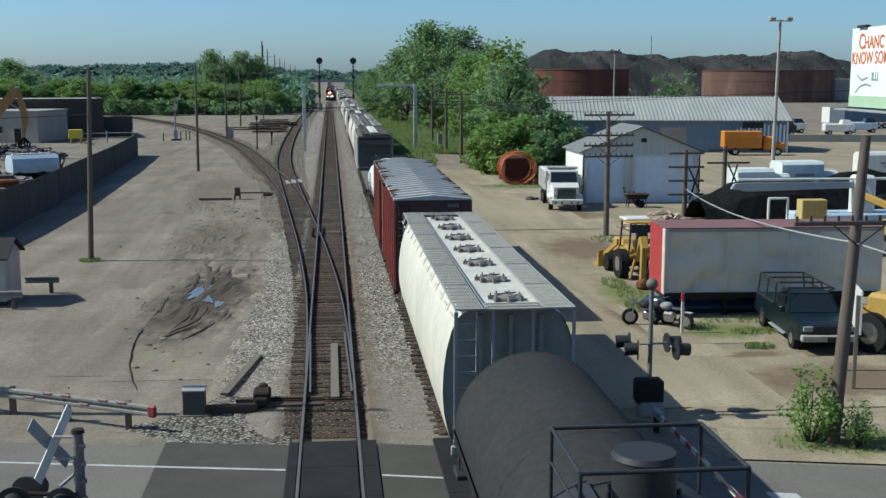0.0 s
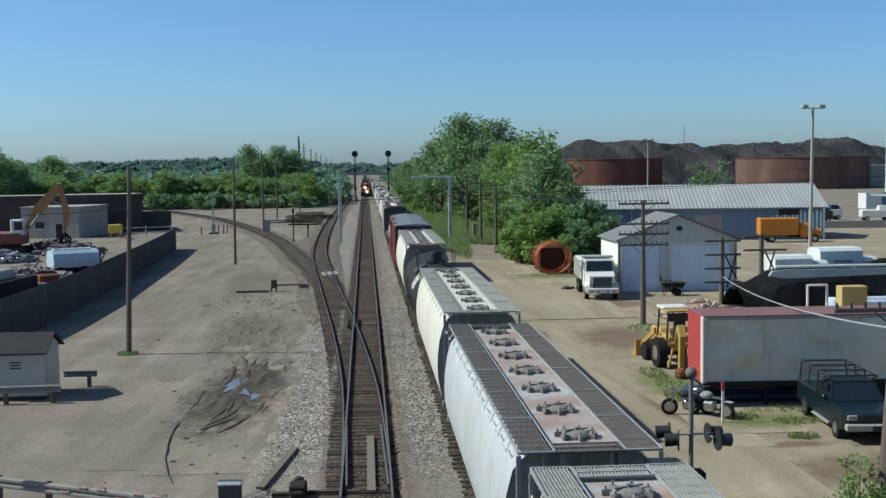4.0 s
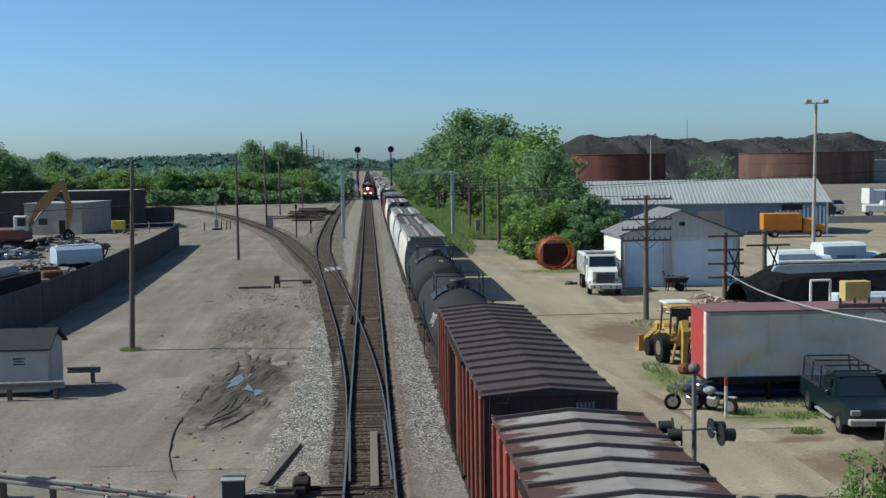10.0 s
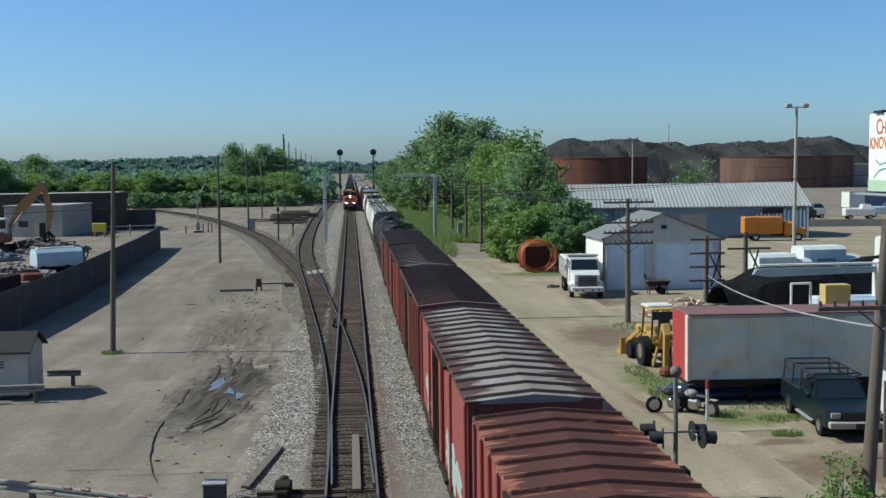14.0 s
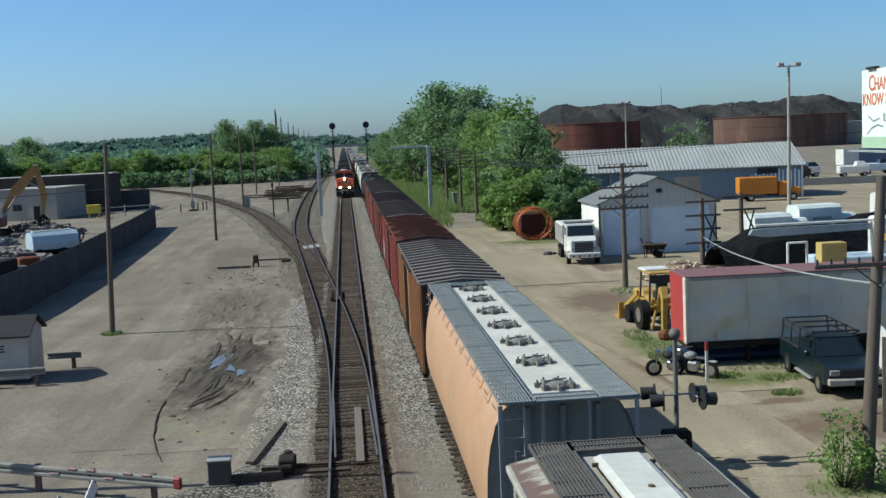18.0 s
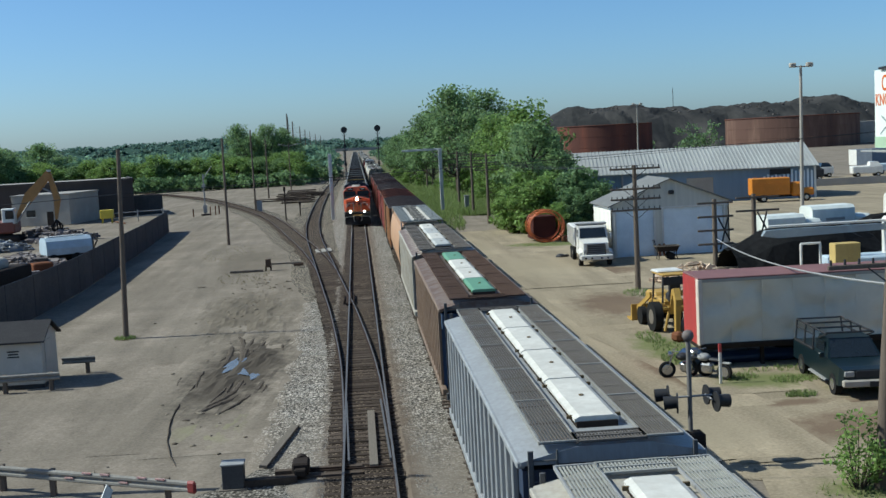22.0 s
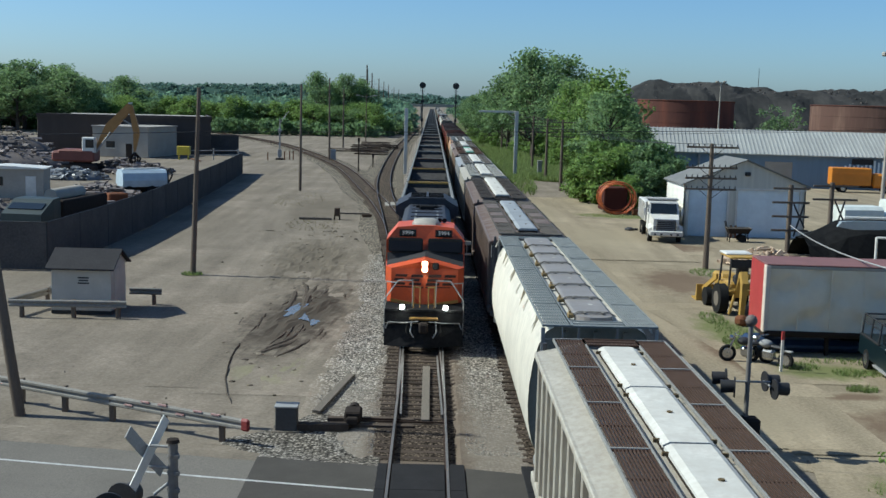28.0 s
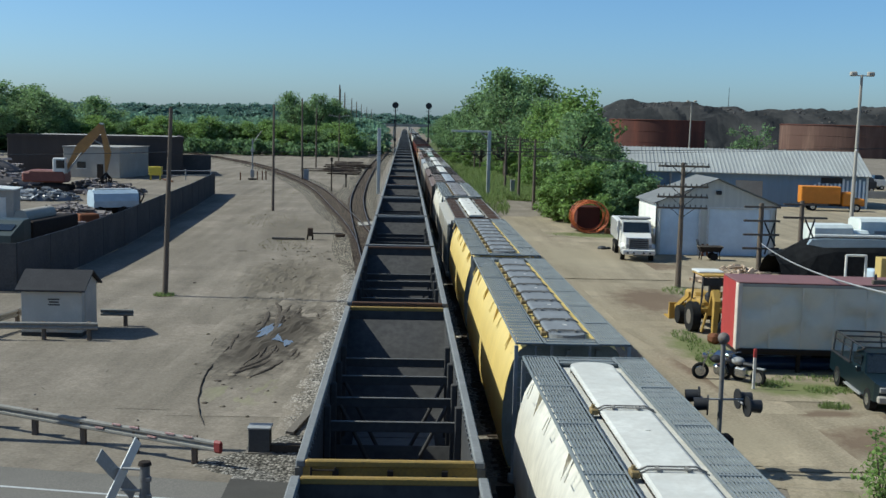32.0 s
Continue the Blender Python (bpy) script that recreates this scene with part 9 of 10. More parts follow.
part("boom", Mesh().loft([[(-6.7, -0.12, 3.15), (-6.7, 0.12, 3.15), (-6.5, 0.2, 3.45), (-6.5, -0.2, 3.45)], [(-5.8, -0.22, 3.0), (-5.8, 0.22, 3.0), (-5.6, 0.22, 3.5), (-5.6, -0.22, 3.5)], [(0.9, -0.2, 3.15), (0.9, 0.2, 3.15), (0.9, 0.2, 3.5), (0.9, -0.2, 3.5)]]), mat("blue_grey_boom", (0.3, 0.34, 0.36), (0.2, 0.23, 0.25), 1.5, 0.5), bt, "pale folded boom")
part("upper_boom", Mesh().box(-1.6, 0, 3.68, 9.5, 0.26, 0.14, c=0.03), WHITE, bt)
part("turret", Mesh().box(1.4, 0, 2.6, 1.2, 1.2, 2.6, c=0.15), WHITE, bt)
part("body", Mesh().box(0.8, 0, 1.15, 7.0, 2.3, 1.1, c=0.08), PALEBLUE, bt)
part("hoses", Mesh().path([(0.6, -0.6, 3.8), (1.2, -0.7, 3.0), (0.9, -0.75, 2.2), (1.6, -0.7, 1.8)], 0.06).path([(0.9, -0.65, 3.9), (1.6, -0.75, 2.9), (1.3, -0.75, 2.0)], 0.05), WHITE, bt)
part("cab", Mesh().box(5.4, 0, 1.5, 2.0, 2.2, 2.2, c=0.2), WHITE, bt)
wheels(bt, (0,), 1.1, 0.48)
fr = thing("pipe_stand", "white pipe frame standing on a flat trailer", "frame", pose(24.9, 60.5, 0))
part("hoop", Mesh().path([(-0.55, 0, 1.2), (-0.55, 0, 3.0), (0.55, 0, 3.0), (0.55, 0, 1.2)], 0.07), WHITE, fr)
part("deck", Mesh().box(0, 0.3, 1.0, 3.6, 2.0, 0.5, c=0.05), WHITE, fr)
part("support", Mesh().box(-1.2, 0.3, 0.4, 0.2, 1.6, 0.8).box(1.2, 0.3, 0.4, 0.2, 1.6, 0.8), UNDER, fr)
for k in (0, 0.85):
    solid("yellow_crate", Mesh().box(0, 0, 1.75, 0.75, 0.8, 1.5, c=0.03).box(0, 0, 0.5, 0.6, 0.7, 1.0), mat("crate_yellow", (0.5, 0.36, 0.12), (0.38, 0.27, 0.1), 2, 0.7), "ochre plastic crate on a flat trailer", "crate", pose(26.8 + k * 0.85, 61.2, 0.35))
solid("flat_trailer", Mesh().box(0, 0, 0.9, 9.0, 2.2, 0.3, c=0.04).box(-3, 0, 0.4, 0.3, 1.8, 0.8).box(3, 0, 0.4, 0.3, 1.8, 0.8), GREYWALL, "grey flat trailer behind the box trailer", "trailer", pose(27.3, 62.6, 0))


def tarp_load(x, y, sx, sy, h, seed):
    rnd, rings = random.Random(seed), []
    for i in range(9):
        u = i / 8
        k = math.sin(math.pi * min(max(u, 0.06), 0.94)) ** 0.4
        rings.append([((u - 0.5) * sx, (c - 0.5) * sy, max(0.02, h * k * (1 - abs(2 * c - 1) ** 3) + rnd.uniform(-0.15, 0.15))) for c in (0, 0.15, 0.35, 0.5, 0.65, 0.85, 1)])
    solid("tarp_load", Mesh().loft(rings, False, False, False), BLACKTARP, "black tarpaulin drawn over a bulky load", "tarp", pose(x, y, 0), "tarped loads")


tarp_load(29.5, 73.5, 10.0, 5.0, 2.9, 1)
tarp_load(33.5, 80.0, 8.0, 4.0, 2.3, 2)
tarp_load(42.5, 86.0, 9.0, 4.0, 2.4, 3)
tarp_load(36.0, 69.0, 7.0, 4.0, 2.2, 4)


def van(x, y, rz, L, h, label, body, front=True):
    v = thing("box_van", label, "van", pose(x, y, 0, 0, 0, rz), "parked vans")
    part("box", Mesh().loft([[(-1.15, 0, 0.6), (1.15, 0, 0.6), (1.1, 0, h - 0.25), (0.8, 0, h), (-0.8, 0, h), (-1.1, 0, h - 0.25)], [(-1.15, L, 0.6), (1.15, L, 0.6), (1.1, L, h - 0.25), (0.8, L, h), (-0.8, L, h), (-1.1, L, h - 0.25)]]), body, v)
    for bz, bw, bh_ in ((0.62, 0.45, 0.22), (0.5, 0.3, 0.12)):
        part("sign_bar", Mesh().box(-1.165, L * 0.47, h * bz, 0.02, L * bw, bh_), GALV, v, "plain grey bar")
    part("cab", Mesh().box(0, -0.8, 1.25, 2.0, 1.7, 1.5, c=0.25), body, v)
    part("windshield", Mesh().box(0, -1.45, 1.65, 1.7, 0.3, 0.55, c=0.1), GLASS_DARK, v)
    wheels(v, (-0.8, L - 1.4), 1.05, 0.4)
    return v


VAN_PAINT = mat("van_pale_grey_green", (0.72, 0.74, 0.68), (0.6, 0.62, 0.56), 1, 0.5)
van(35.2, 88.0, 97, 3.2, 2.45, "pale grey box van parked on the lot", VAN_PAINT)
van(40.2, 90.0, 95, 3.7, 2.85, "pale green-white box van parked on the lot", VAN_PAINT)
van(54.8, 104, 100, 4.6, 2.6, "white box van parked nose-in on the lot", WHITE)
for k, (x, y, rz) in enumerate(((33.0, 58, 40), (36.5, 52.5, 20))):
    q = thing("loader_machine", "yellow and red loader machine parked by the trailer", "loader", pose(x - 1.5, y, 0, 0, 0, rz))
    part("body", Mesh().box(0, 0, 1.4, 1.8, 3.0, 1.2, c=0.15), (YELLOW, RED)[k], q)
    part("boom", Mesh().box(0, 1.2, 2.6, 0.3, 4.2, 0.4, 0, 0.05, 18), YELLOW, q)
    wheels(q, (-1.0, 1.2), 1.15, 0.6, 0.4)
qm = thing("wheel_loader", "yellow wheel loader standing behind the sign", "loader", pose(20.6, 37.0, 0, 0, 0, 30))
part("body", Mesh().box(0, 0, 1.5, 1.7, 3.2, 1.2, c=0.15), YELLOW, qm)
part("cab", Mesh().box(0, 0.2, 2.7, 1.4, 1.3, 1.3, c=0.1), BLACK, qm)
part("arm", Mesh().box(-0.5, 2.3, 1.2, 0.2, 2.2, 0.35, tilt=-20).box(0.5, 2.3, 1.2, 0.2, 2.2, 0.35, tilt=-20), YELLOW, qm)
wheels(qm, (-1.1, 1.2), 1.2, 0.72, 0.5)

# lot lamps
for x, y, h in ((43.9, 108.8, 15.2), (63.2, 250, 15.5)):
    lp = thing("lot_lamp", "tall wooden lot lamp with twin floodlights", "street lamp", pose(x, y, 0), "lot lamps")
    part("pole", Mesh().rod((0, 0, 0), (0.15, 0, h), 0.2, 0.13, 12), GREYWALL, lp)
    part("arm", Mesh().rod((-0.7, 0, h - 0.1), (1.0, 0, h - 0.1), 0.06), GALV, lp)
    for dx in (-0.75, 0.95):
        part("floodlight", Mesh().box(dx, -0.2, h + 0.05, 0.65, 0.5, 0.45, c=0.1), GREYWALL, lp)

# long blue building
bb = thing("blue_warehouse", "long blue metal warehouse with a pale weathered roof", "building", pose(26.5, 146.0, 0, 0, 0, -8.2))
WB, DB = 32.6, 14.0
part("wall", Mesh().box(WB / 2, 0.1, 2.0, WB, 0.2, 4.0), BLUE_WALL, bb, "blue clad front wall")
part("end_wall", Mesh().extrude([(0, 0), (DB, 0), (DB, 4.2), (DB / 2, 6.9), (0, 4.2)], -0.1, 0.1), BLUE_WALL, bb, at=pose(WB, 0, 0, 0, 0, 90))
part("end_wall", Mesh().extrude([(0, 0), (DB, 0), (DB, 4.2), (DB / 2, 6.9), (0, 4.2)], -0.1, 0.1), BLUE_WALL, bb, at=pose(0, 0, 0, 0, 0, 90))
for k, (ya, za, yb, zb) in enumerate(((-0.7, 4.05, DB / 2, 6.95), (DB + 0.6, 4.1, DB / 2, 6.95))):
    part("roof", Mesh().loft([[(-0.4, ya, za), (WB + 0.4, ya, za), (WB + 0.4, ya, za + 0.08), (-0.4, ya, za + 0.08)], [(-0.4, yb, zb), (WB + 0.4, yb, zb), (WB + 0.4, yb, zb + 0.08), (-0.4, yb, zb + 0.08)]]), METAL_ROOF, bb, "pale ribbed metal roof slope")
rf = bb.children[-2]
for i in range(66):
    x = i * 0.5
    part("roof_rib", Mesh().loft([[(x - 0.05, -0.7, 4.13), (x + 0.05, -0.7, 4.13), (x + 0.05, -0.7, 4.22), (x - 0.05, -0.7, 4.22)], [(x - 0.05, DB / 2, 7.03), (x + 0.05, DB / 2, 7.03), (x + 0.05, DB / 2, 7.12), (x - 0.05, DB / 2, 7.12)]]), METAL_ROOF, rf)
for x, w, h, mt in ((4.0, 2.2, 2.6, GLASS_DARK), (11.2, 3.0, 3.2, SHED_DOOR), (18.0, 3.4, 3.2, GREYWALL), (9.0, 1.0, 2.1, WHITE)):
    part("door", Mesh().box(x, -0.04, h / 2, w, 0.08, h, c=0.02), mt, bb)
for i in range(13):
    part("wall_board", Mesh().box(26.2 + i * 0.5, -0.08, 2.4 if i % 2 else 2.2, 0.24, 0.06, 2.6 if i > 5 else 1.6), SHED_DOOR, bb, "pale vertical board")
part("corner_trim", Mesh().box(WB, -0.05, 2.1, 0.25, 0.2, 4.2), SHED_WALL, bb)
part("window", Mesh().box(28.2, -0.1, 3.5, 2.6, 0.05, 0.7), BLACK, bb)
part("vent_pipe", Mesh().rod((8.0, -0.5, 3.9), (8.0, -0.5, 2.4), 0.14).box(8.0, -0.5, 2.2, 0.5, 0.4, 0.3), GALV, bb)
ot = thing("utility_truck", "orange chipper truck parked by the blue wall", "truck", pose(48.9, 137.6, 0, 0, 0, -98))
part("chip_box", Mesh().box(0, 2.3, 1.95, 2.2, 4.7, 2.1, c=0.08), DUMP, ot)
part("rail", Mesh().box(1.12, 2.3, 2.3, 0.06, 4.6, 0.12).box(1.12, 2.3, 1.5, 0.06, 4.6, 0.1), DUMP, ot)
part("cab", Mesh().box(0, 5.6, 1.5, 2.0, 1.5, 1.7, c=0.2), DUMP, ot)
part("hood", Mesh().box(0, 6.9, 1.15, 1.8, 1.4, 0.9, c=0.15), DUMP, ot)
part("windshield", Mesh().box(0.0, 6.32, 1.95, 1.7, 0.12, 0.6), GLASS_DARK, ot)
part("chassis", Mesh().box(0, 3.4, 0.75, 1.0, 7.0, 0.3), UNDER, ot)
wheels(ot, (1.4, 6.6), 1.1, 0.48)

# far lot: low wall, parked trucks, trailer
solid("lot_wall", Mesh().box(85, 163, 0.55, 42, 0.3, 1.1, -6), GREYWALL, "low pale concrete wall along the lot", "wall")
for k, (x, y, rz, col, w) in enumerate(((68, 178, 80, WHITE, 4), (72, 186, 85, GREYWALL, 5), (77, 182, 80, BLACK, 4), (82, 190, 85, WHITE, 5), (88, 184, 80, WHITE, 5), (95, 190, 80, PALEBLUE, 5), (104, 180, 85, WHITE, 5))):
    v = thing("parked_truck", "small truck parked on the far lot", "truck", pose(x, y, 0, 0, 0, rz), "far parked trucks")
    part("body", Mesh().box(0, w / 2, 1.2, 2.1, w, 1.3, c=0.15), col, v)
    part("cab", Mesh().loft([[(-1.0, 0.3, 1.8), (1.0, 0.3, 1.8), (1.0, 2.2, 1.8), (-1.0, 2.2, 1.8)], [(-0.8, 0.8, 2.5), (0.8, 0.8, 2.5), (0.8, 2.0, 2.5), (-0.8, 2.0, 2.5)]]), GLASS_DARK if k % 2 else col, v)
    wheels(v, (0.8, w - 0.9), 1.05, 0.4)
ft = thing("semi_trailer", "white and grey semi-trailer parked on the far lot", "trailer", pose(93, 206, 0, 0, 0, -82))
part("box", Mesh().box(0, 6.5, 2.6, 2.6, 13, 2.9, c=0.04), mat("dull_blue_trailer", (0.13, 0.17, 0.23), (0.1, 0.13, 0.18), 1, 0.6), ft)
part("front_panel", Mesh().box(0, -0.05, 2.6, 2.6, 0.08, 2.9), WHITE, ft)
part("side_panel", Mesh().box(1.32, 1.5, 2.6, 0.05, 3.2, 2.9), WHITE, ft)
wheels(ft, (10.6, 11.8), 1.25, 0.5)
solid("pipe_rack", Mesh().rod((92, 172, 2.4), (118, 168, 2.4), 0.35).box(98, 171, 1.1, 0.4, 0.4, 2.2).box(110, 169, 1.1, 0.4, 0.4, 2.2), PALEBLUE, "long pale pipe carried on two stands", "pipe")
solid("distant_hall", Mesh().box(226, 455, 4.4, 44, 18, 8.8, -6, c=0.1), GREYWALL, "distant pale hall beside the storage tanks", "building")

# billboard at the lot's edge
bl = thing("billboard", "white billboard with orange capital letters and a green foot", "billboard", pose(29.4, 62.0, 0, 0, 0, -95))
part("panel", Mesh().box(7.3, 0.1, 10.2, 14.6, 0.2, 4.3), mat("billboard_white", (0.8, 0.82, 0.74), (0.76, 0.78, 0.7), 0.5, 0.6, 0, 0.02), bl)
part("foot_strip", Mesh().box(7.3, -0.01, 8.35, 14.6, 0.04, 0.62), mat("billboard_green", (0.42, 0.55, 0.36), (0.36, 0.48, 0.31), 0.5, 0.6, 0, 0.02), bl)
part("post", Mesh().rod((7.3, 0.6, 0), (7.3, 0.6, 9.5), 0.45, n=18), GALV, bl)
part("catwalk", Mesh().box(7.3, -0.5, 7.9, 14.6, 0.7, 0.08), GALV, bl)
part("top_lamp", Mesh().box(1.6, 0.0, 12.42, 1.2, 0.3, 0.14), BLACK, bl)
INK = mat("billboard_orange_ink", (0.62, 0.13, 0.02), (0.58, 0.12, 0.02), 1, 0.6, 0, 0)
GREYINK = mat("billboard_grey_ink", (0.25, 0.29, 0.27), (0.23, 0.27, 0.25), 1, 0.6, 0, 0)


def words(text, x, z, size, material, parent, first=1.0):
    c = bpy.data.curves.new("lettering", "FONT")
    c.body, c.size, c.extrude, c.offset = text, size, 0.006, 0.012
    tmp = bpy.data.objects.new("lettering", c)
    me = bpy.data.meshes.new_from_object(tmp)
    me.materials.clear()
    me.materials.append(material)
    bpy.data.objects.remove(tmp)
    part("lettering", me, material, parent, "capital letters", at=pose(x, -0.012, z, 90))


words("C", 1.05, 11.2, 1.2, INK, bl)
words("HANC", 1.85, 11.22, 0.95, INK, bl)
words("KNOW SOM", 0.12, 10.4, 0.92, INK, bl)
words("ILLI", 3.1, 9.5, 0.62, GREYINK, bl)
m = Mesh()
for k, (x0, z0, x1, z1) in enumerate(((1.0, 9.75, 1.7, 9.45), (1.7, 9.45, 2.6, 9.6), (0.8, 8.75, 1.5, 9.1), (1.5, 9.1, 2.3, 9.25), (2.3, 9.25, 3.1, 9.15))):
    m.loft([[(x0, -0.014, z0), (x0, -0.008, z0), (x0, -0.008, z0 + 0.1), (x0, -0.014, z0 + 0.1)], [(x1, -0.014, z1), (x1, -0.008, z1), (x1, -0.008, z1 + 0.1), (x1, -0.014, z1 + 0.1)]])
part("emblem", m, GREYINK, bl, "plain grey-green sweeping strokes")


# storage tanks and slag mound
def storage_tank(label, x, y, r, h, material):
    t = thing("storage_tank", label, "storage tank", pose(x, y, 0), "storage tanks")
    part("shell", Mesh().rod((0, 0, 0), (0, 0, h), r, n=64), material, t)
    for k in (0.33, 0.66):
        part("seam", Mesh().torus((0, 0, h * k), r + 0.02, 0.06, "z", 64, 4), material, t)
    part("rim", Mesh().torus((0, 0, h), r + 0.05, 0.22, "z", 64, 6), TANK_RUST, t)
    m = Mesh()
    ladder(m, 0.2 * r, -r - 0.2, 0.3, h, 0.8)
    part("ladder", m, BLACK, t)


storage_tank("wide rust-red steel storage tank", 97.0, 435, 18.2, 12.3, TANK_RUST)
storage_tank("wide tan and rust steel storage tank", 173.5, 440, 25.6, 12.0, TANK_TAN)
rings, rnd = [], random.Random(44)
tops = [(88, 3), (98, 15), (112, 22.4), (137, 22.2), (160, 20.4), (172, 19.6), (186, 19.0), (205, 19.8), (230, 20.6), (255, 21.6), (268, 18.5), (283, 15), (320, 13), (400, 9)]
vs, cols, rows = [], 170, 30
for i in range(cols):
    x = 80 + (400 - 80) * i / (cols - 1)
    h = float(np.interp(x, [a for a, b in tops], [b for a, b in tops]))
    for j in range(rows):
        u = j / (rows - 1)
        k = math.sin(min(1.0, u * 1.6) * math.pi / 2) if u < 0.7 else 1 - 0.1 * (u - 0.7)
        n = noise.fractal(Vector((x * 0.05, u * 5, 2.0)), 0.8, 2.0, 6)
        gully = abs(noise.noise(Vector((x * 0.07, u * 0.8, 6.0))))
        vs.append((x + n * 3, 545 + 75 * u + n * 4 - 6 * gully, max(-0.5, h * k * (1 + 0.1 * n) + n * 1.0 - (0.5 if j == 0 else 0))))
fs = [(i * rows + j, (i + 1) * rows + j, (i + 1) * rows + j + 1, i * rows + j + 1) for i in range(cols - 1) for j in range(rows - 1)]
solid("slag_mound", Mesh().add(vs, fs), SLAG, "long dark slag and coal mound behind the tanks", "mound", kind="structure")
m = Mesh()
for i in range(420):
    x, u = rnd.uniform(92, 280), rnd.uniform(0.1, 0.75)
    h = float(np.interp(x, [a for a, b in tops], [b for a, b in tops]))
    k = math.sin(min(1.0, u * 1.6) * math.pi / 2)
    s = rnd.uniform(0.2, 0.9)
    m.box(x, 545 + 75 * u, h * k + 0.1, s * 1.4, s, s * 0.8, rnd.uniform(0, 180), 0, rnd.uniform(-30, 30))
solid("slag_blocks", m, vary(mat("slag_block", (0.09, 0.078, 0.07), (0.2, 0.175, 0.155), 1, 0.95), 0.6), "loose dark slag blocks scattered over the mound", "rock", kind="stuff")
solid("far_mast", Mesh().rod((0, 0, 0), (0, 0, 33), 0.25, 0.12), UNDER, "thin distant radio mast above the mound", "mast", pose(183, 640, 0))


# ---- trees and undergrowth ----
def leaf_mat(name, c1, c2):
    m = vary(mat(name, c1, c2, 0.5, 0.7, 0, 0.1, 3), 0.45)
    b = m.node_tree.nodes["Principled BSDF"]
    n, link = m.node_tree.nodes, m.node_tree.links.new
    tr, mx, out = n.new("ShaderNodeBsdfTranslucent"), n.new("ShaderNodeMixShader"), n["Material Output"]
    link(b.inputs["Base Color"].links[0].from_socket, tr.inputs["Color"])
    mx.inputs[0].default_value = 0.5
    link(b.outputs[0], mx.inputs[1])
    link(tr.outputs[0], mx.inputs[2])
    link(mx.outputs[0], out.inputs["Surface"])
    return m


LEAF = leaf_mat("leaf_green", (0.205, 0.305, 0.125), (0.24, 0.335, 0.14))
LEAF_DARK = leaf_mat("leaf_dark_green", (0.17, 0.27, 0.115), (0.205, 0.295, 0.125))
LEAF_LIGHT = leaf_mat("leaf_spring_green", (0.225, 0.33, 0.085), (0.19, 0.29, 0.08))
# Distance haze put into the leaf colour: a paler, bluer green.
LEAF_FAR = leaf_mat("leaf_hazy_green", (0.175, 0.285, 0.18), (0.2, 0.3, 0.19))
BARK = mat("bark", (0.1, 0.08, 0.065), (0.05, 0.04, 0.035), 2, 0.95, 0, 0.5, 8, (3, 3, 0.5))


def leaves(m, c, r, n, size, rnd, flat=1.0):
    """Small bent leaf sprays strewn through a ball."""
    for _ in range(n):
        d = Vector((rnd.gauss(0, 1), rnd.gauss(0, 1), rnd.gauss(0, 1))).normalized() * (rnd.random() ** 0.45)
        p = Vector(c) + Vector((d.x * r, d.y * r, d.z * r * flat))
        s = size * rnd.uniform(0.55, 1.3)
        u = Vector((rnd.gauss(0, 1), rnd.gauss(0, 1), rnd.gauss(0, 0.6))).normalized()
        w = u.cross(Vector((rnd.gauss(0, 1), rnd.gauss(0, 1), rnd.gauss(0, 1)))).normalized()
        a, b = u * s, w * s * 0.55
        k = len(m.v)
        m.v.extend([tuple(p - a), tuple(p - b), tuple(p + a), tuple(p + b)])
        m.f.append((k, k + 1, k + 2, k + 3))
        m.s.append(False)


def tree(label, h, spread, seed, leaf, clumps=34, per=70, size=0.3, base=0.25, at=None, group="trees"):
    rnd = random.Random(seed)
    t = thing("tree", label, "tree", at, group)
    wood, tips = Mesh(), []
    trunk = [(0, 0, -0.2)]
    for i in range(5):
        trunk.append((rnd.uniform(-0.25, 0.25) * (i + 1) / 3, rnd.uniform(-0.25, 0.25) * (i + 1) / 3, h * 0.8 * (i + 1) / 5))
    r0 = 0.022 * h + 0.05
    for i, (a, b) in enumerate(zip(trunk, trunk[1:])):
        wood.rod(a, b, r0 * (1 - i / 6), r0 * (1 - (i + 1) / 6), 8, i == 0)
    for i in range(clumps):
        z = h * (base + (1 - base) * (i + 0.5) / clumps)
        u = (z / h - base) / (1 - base)
        rad = spread * (0.45 + 0.75 * math.sin(math.pi * min(1, u * 0.92 + 0.08))) * rnd.uniform(0.35, 1.0) * (1.0 if u < 0.75 else 0.75)
        a = rnd.uniform(0, 6.283)
        tip = (rad * math.cos(a), rad * math.sin(a), z * rnd.uniform(0.94, 1.04))
        s = Vector(trunk[min(5, 1 + int(u * 4))])
        if i % 2 == 0:
            mid = (s + Vector(tip)) / 2 + Vector((0, 0, -0.06 * h * (1 - u)))
            wood.rod(s, mid, r0 * 0.32, r0 * 0.2, 5, False).rod(mid, tip, r0 * 0.2, r0 * 0.07, 5, False)
        tips.append((tip, spread * rnd.uniform(0.22, 0.42)))
    part("trunk", wood, BARK, t, "branching brown trunk")
    crown = Mesh()
    for c, r in tips:
        leaves(crown, c, r, per, size, rnd, 0.8)
    part("crown", crown, leaf, t, "leafy crown")
    return t


big_tree = tree("tall leafy cottonwood behind the tracks", 18.5, 6.2, 1, LEAF, 78, 80, 0.34, 0.3, pose(18.5, 205, 0), "trees beside the tracks")
mid_tree = tree("leafy tree in spring green beside the tracks", 13.5, 4.6, 2, LEAF_LIGHT, 58, 72, 0.29, 0.22, pose(21.6, 141, 0), "trees beside the tracks")
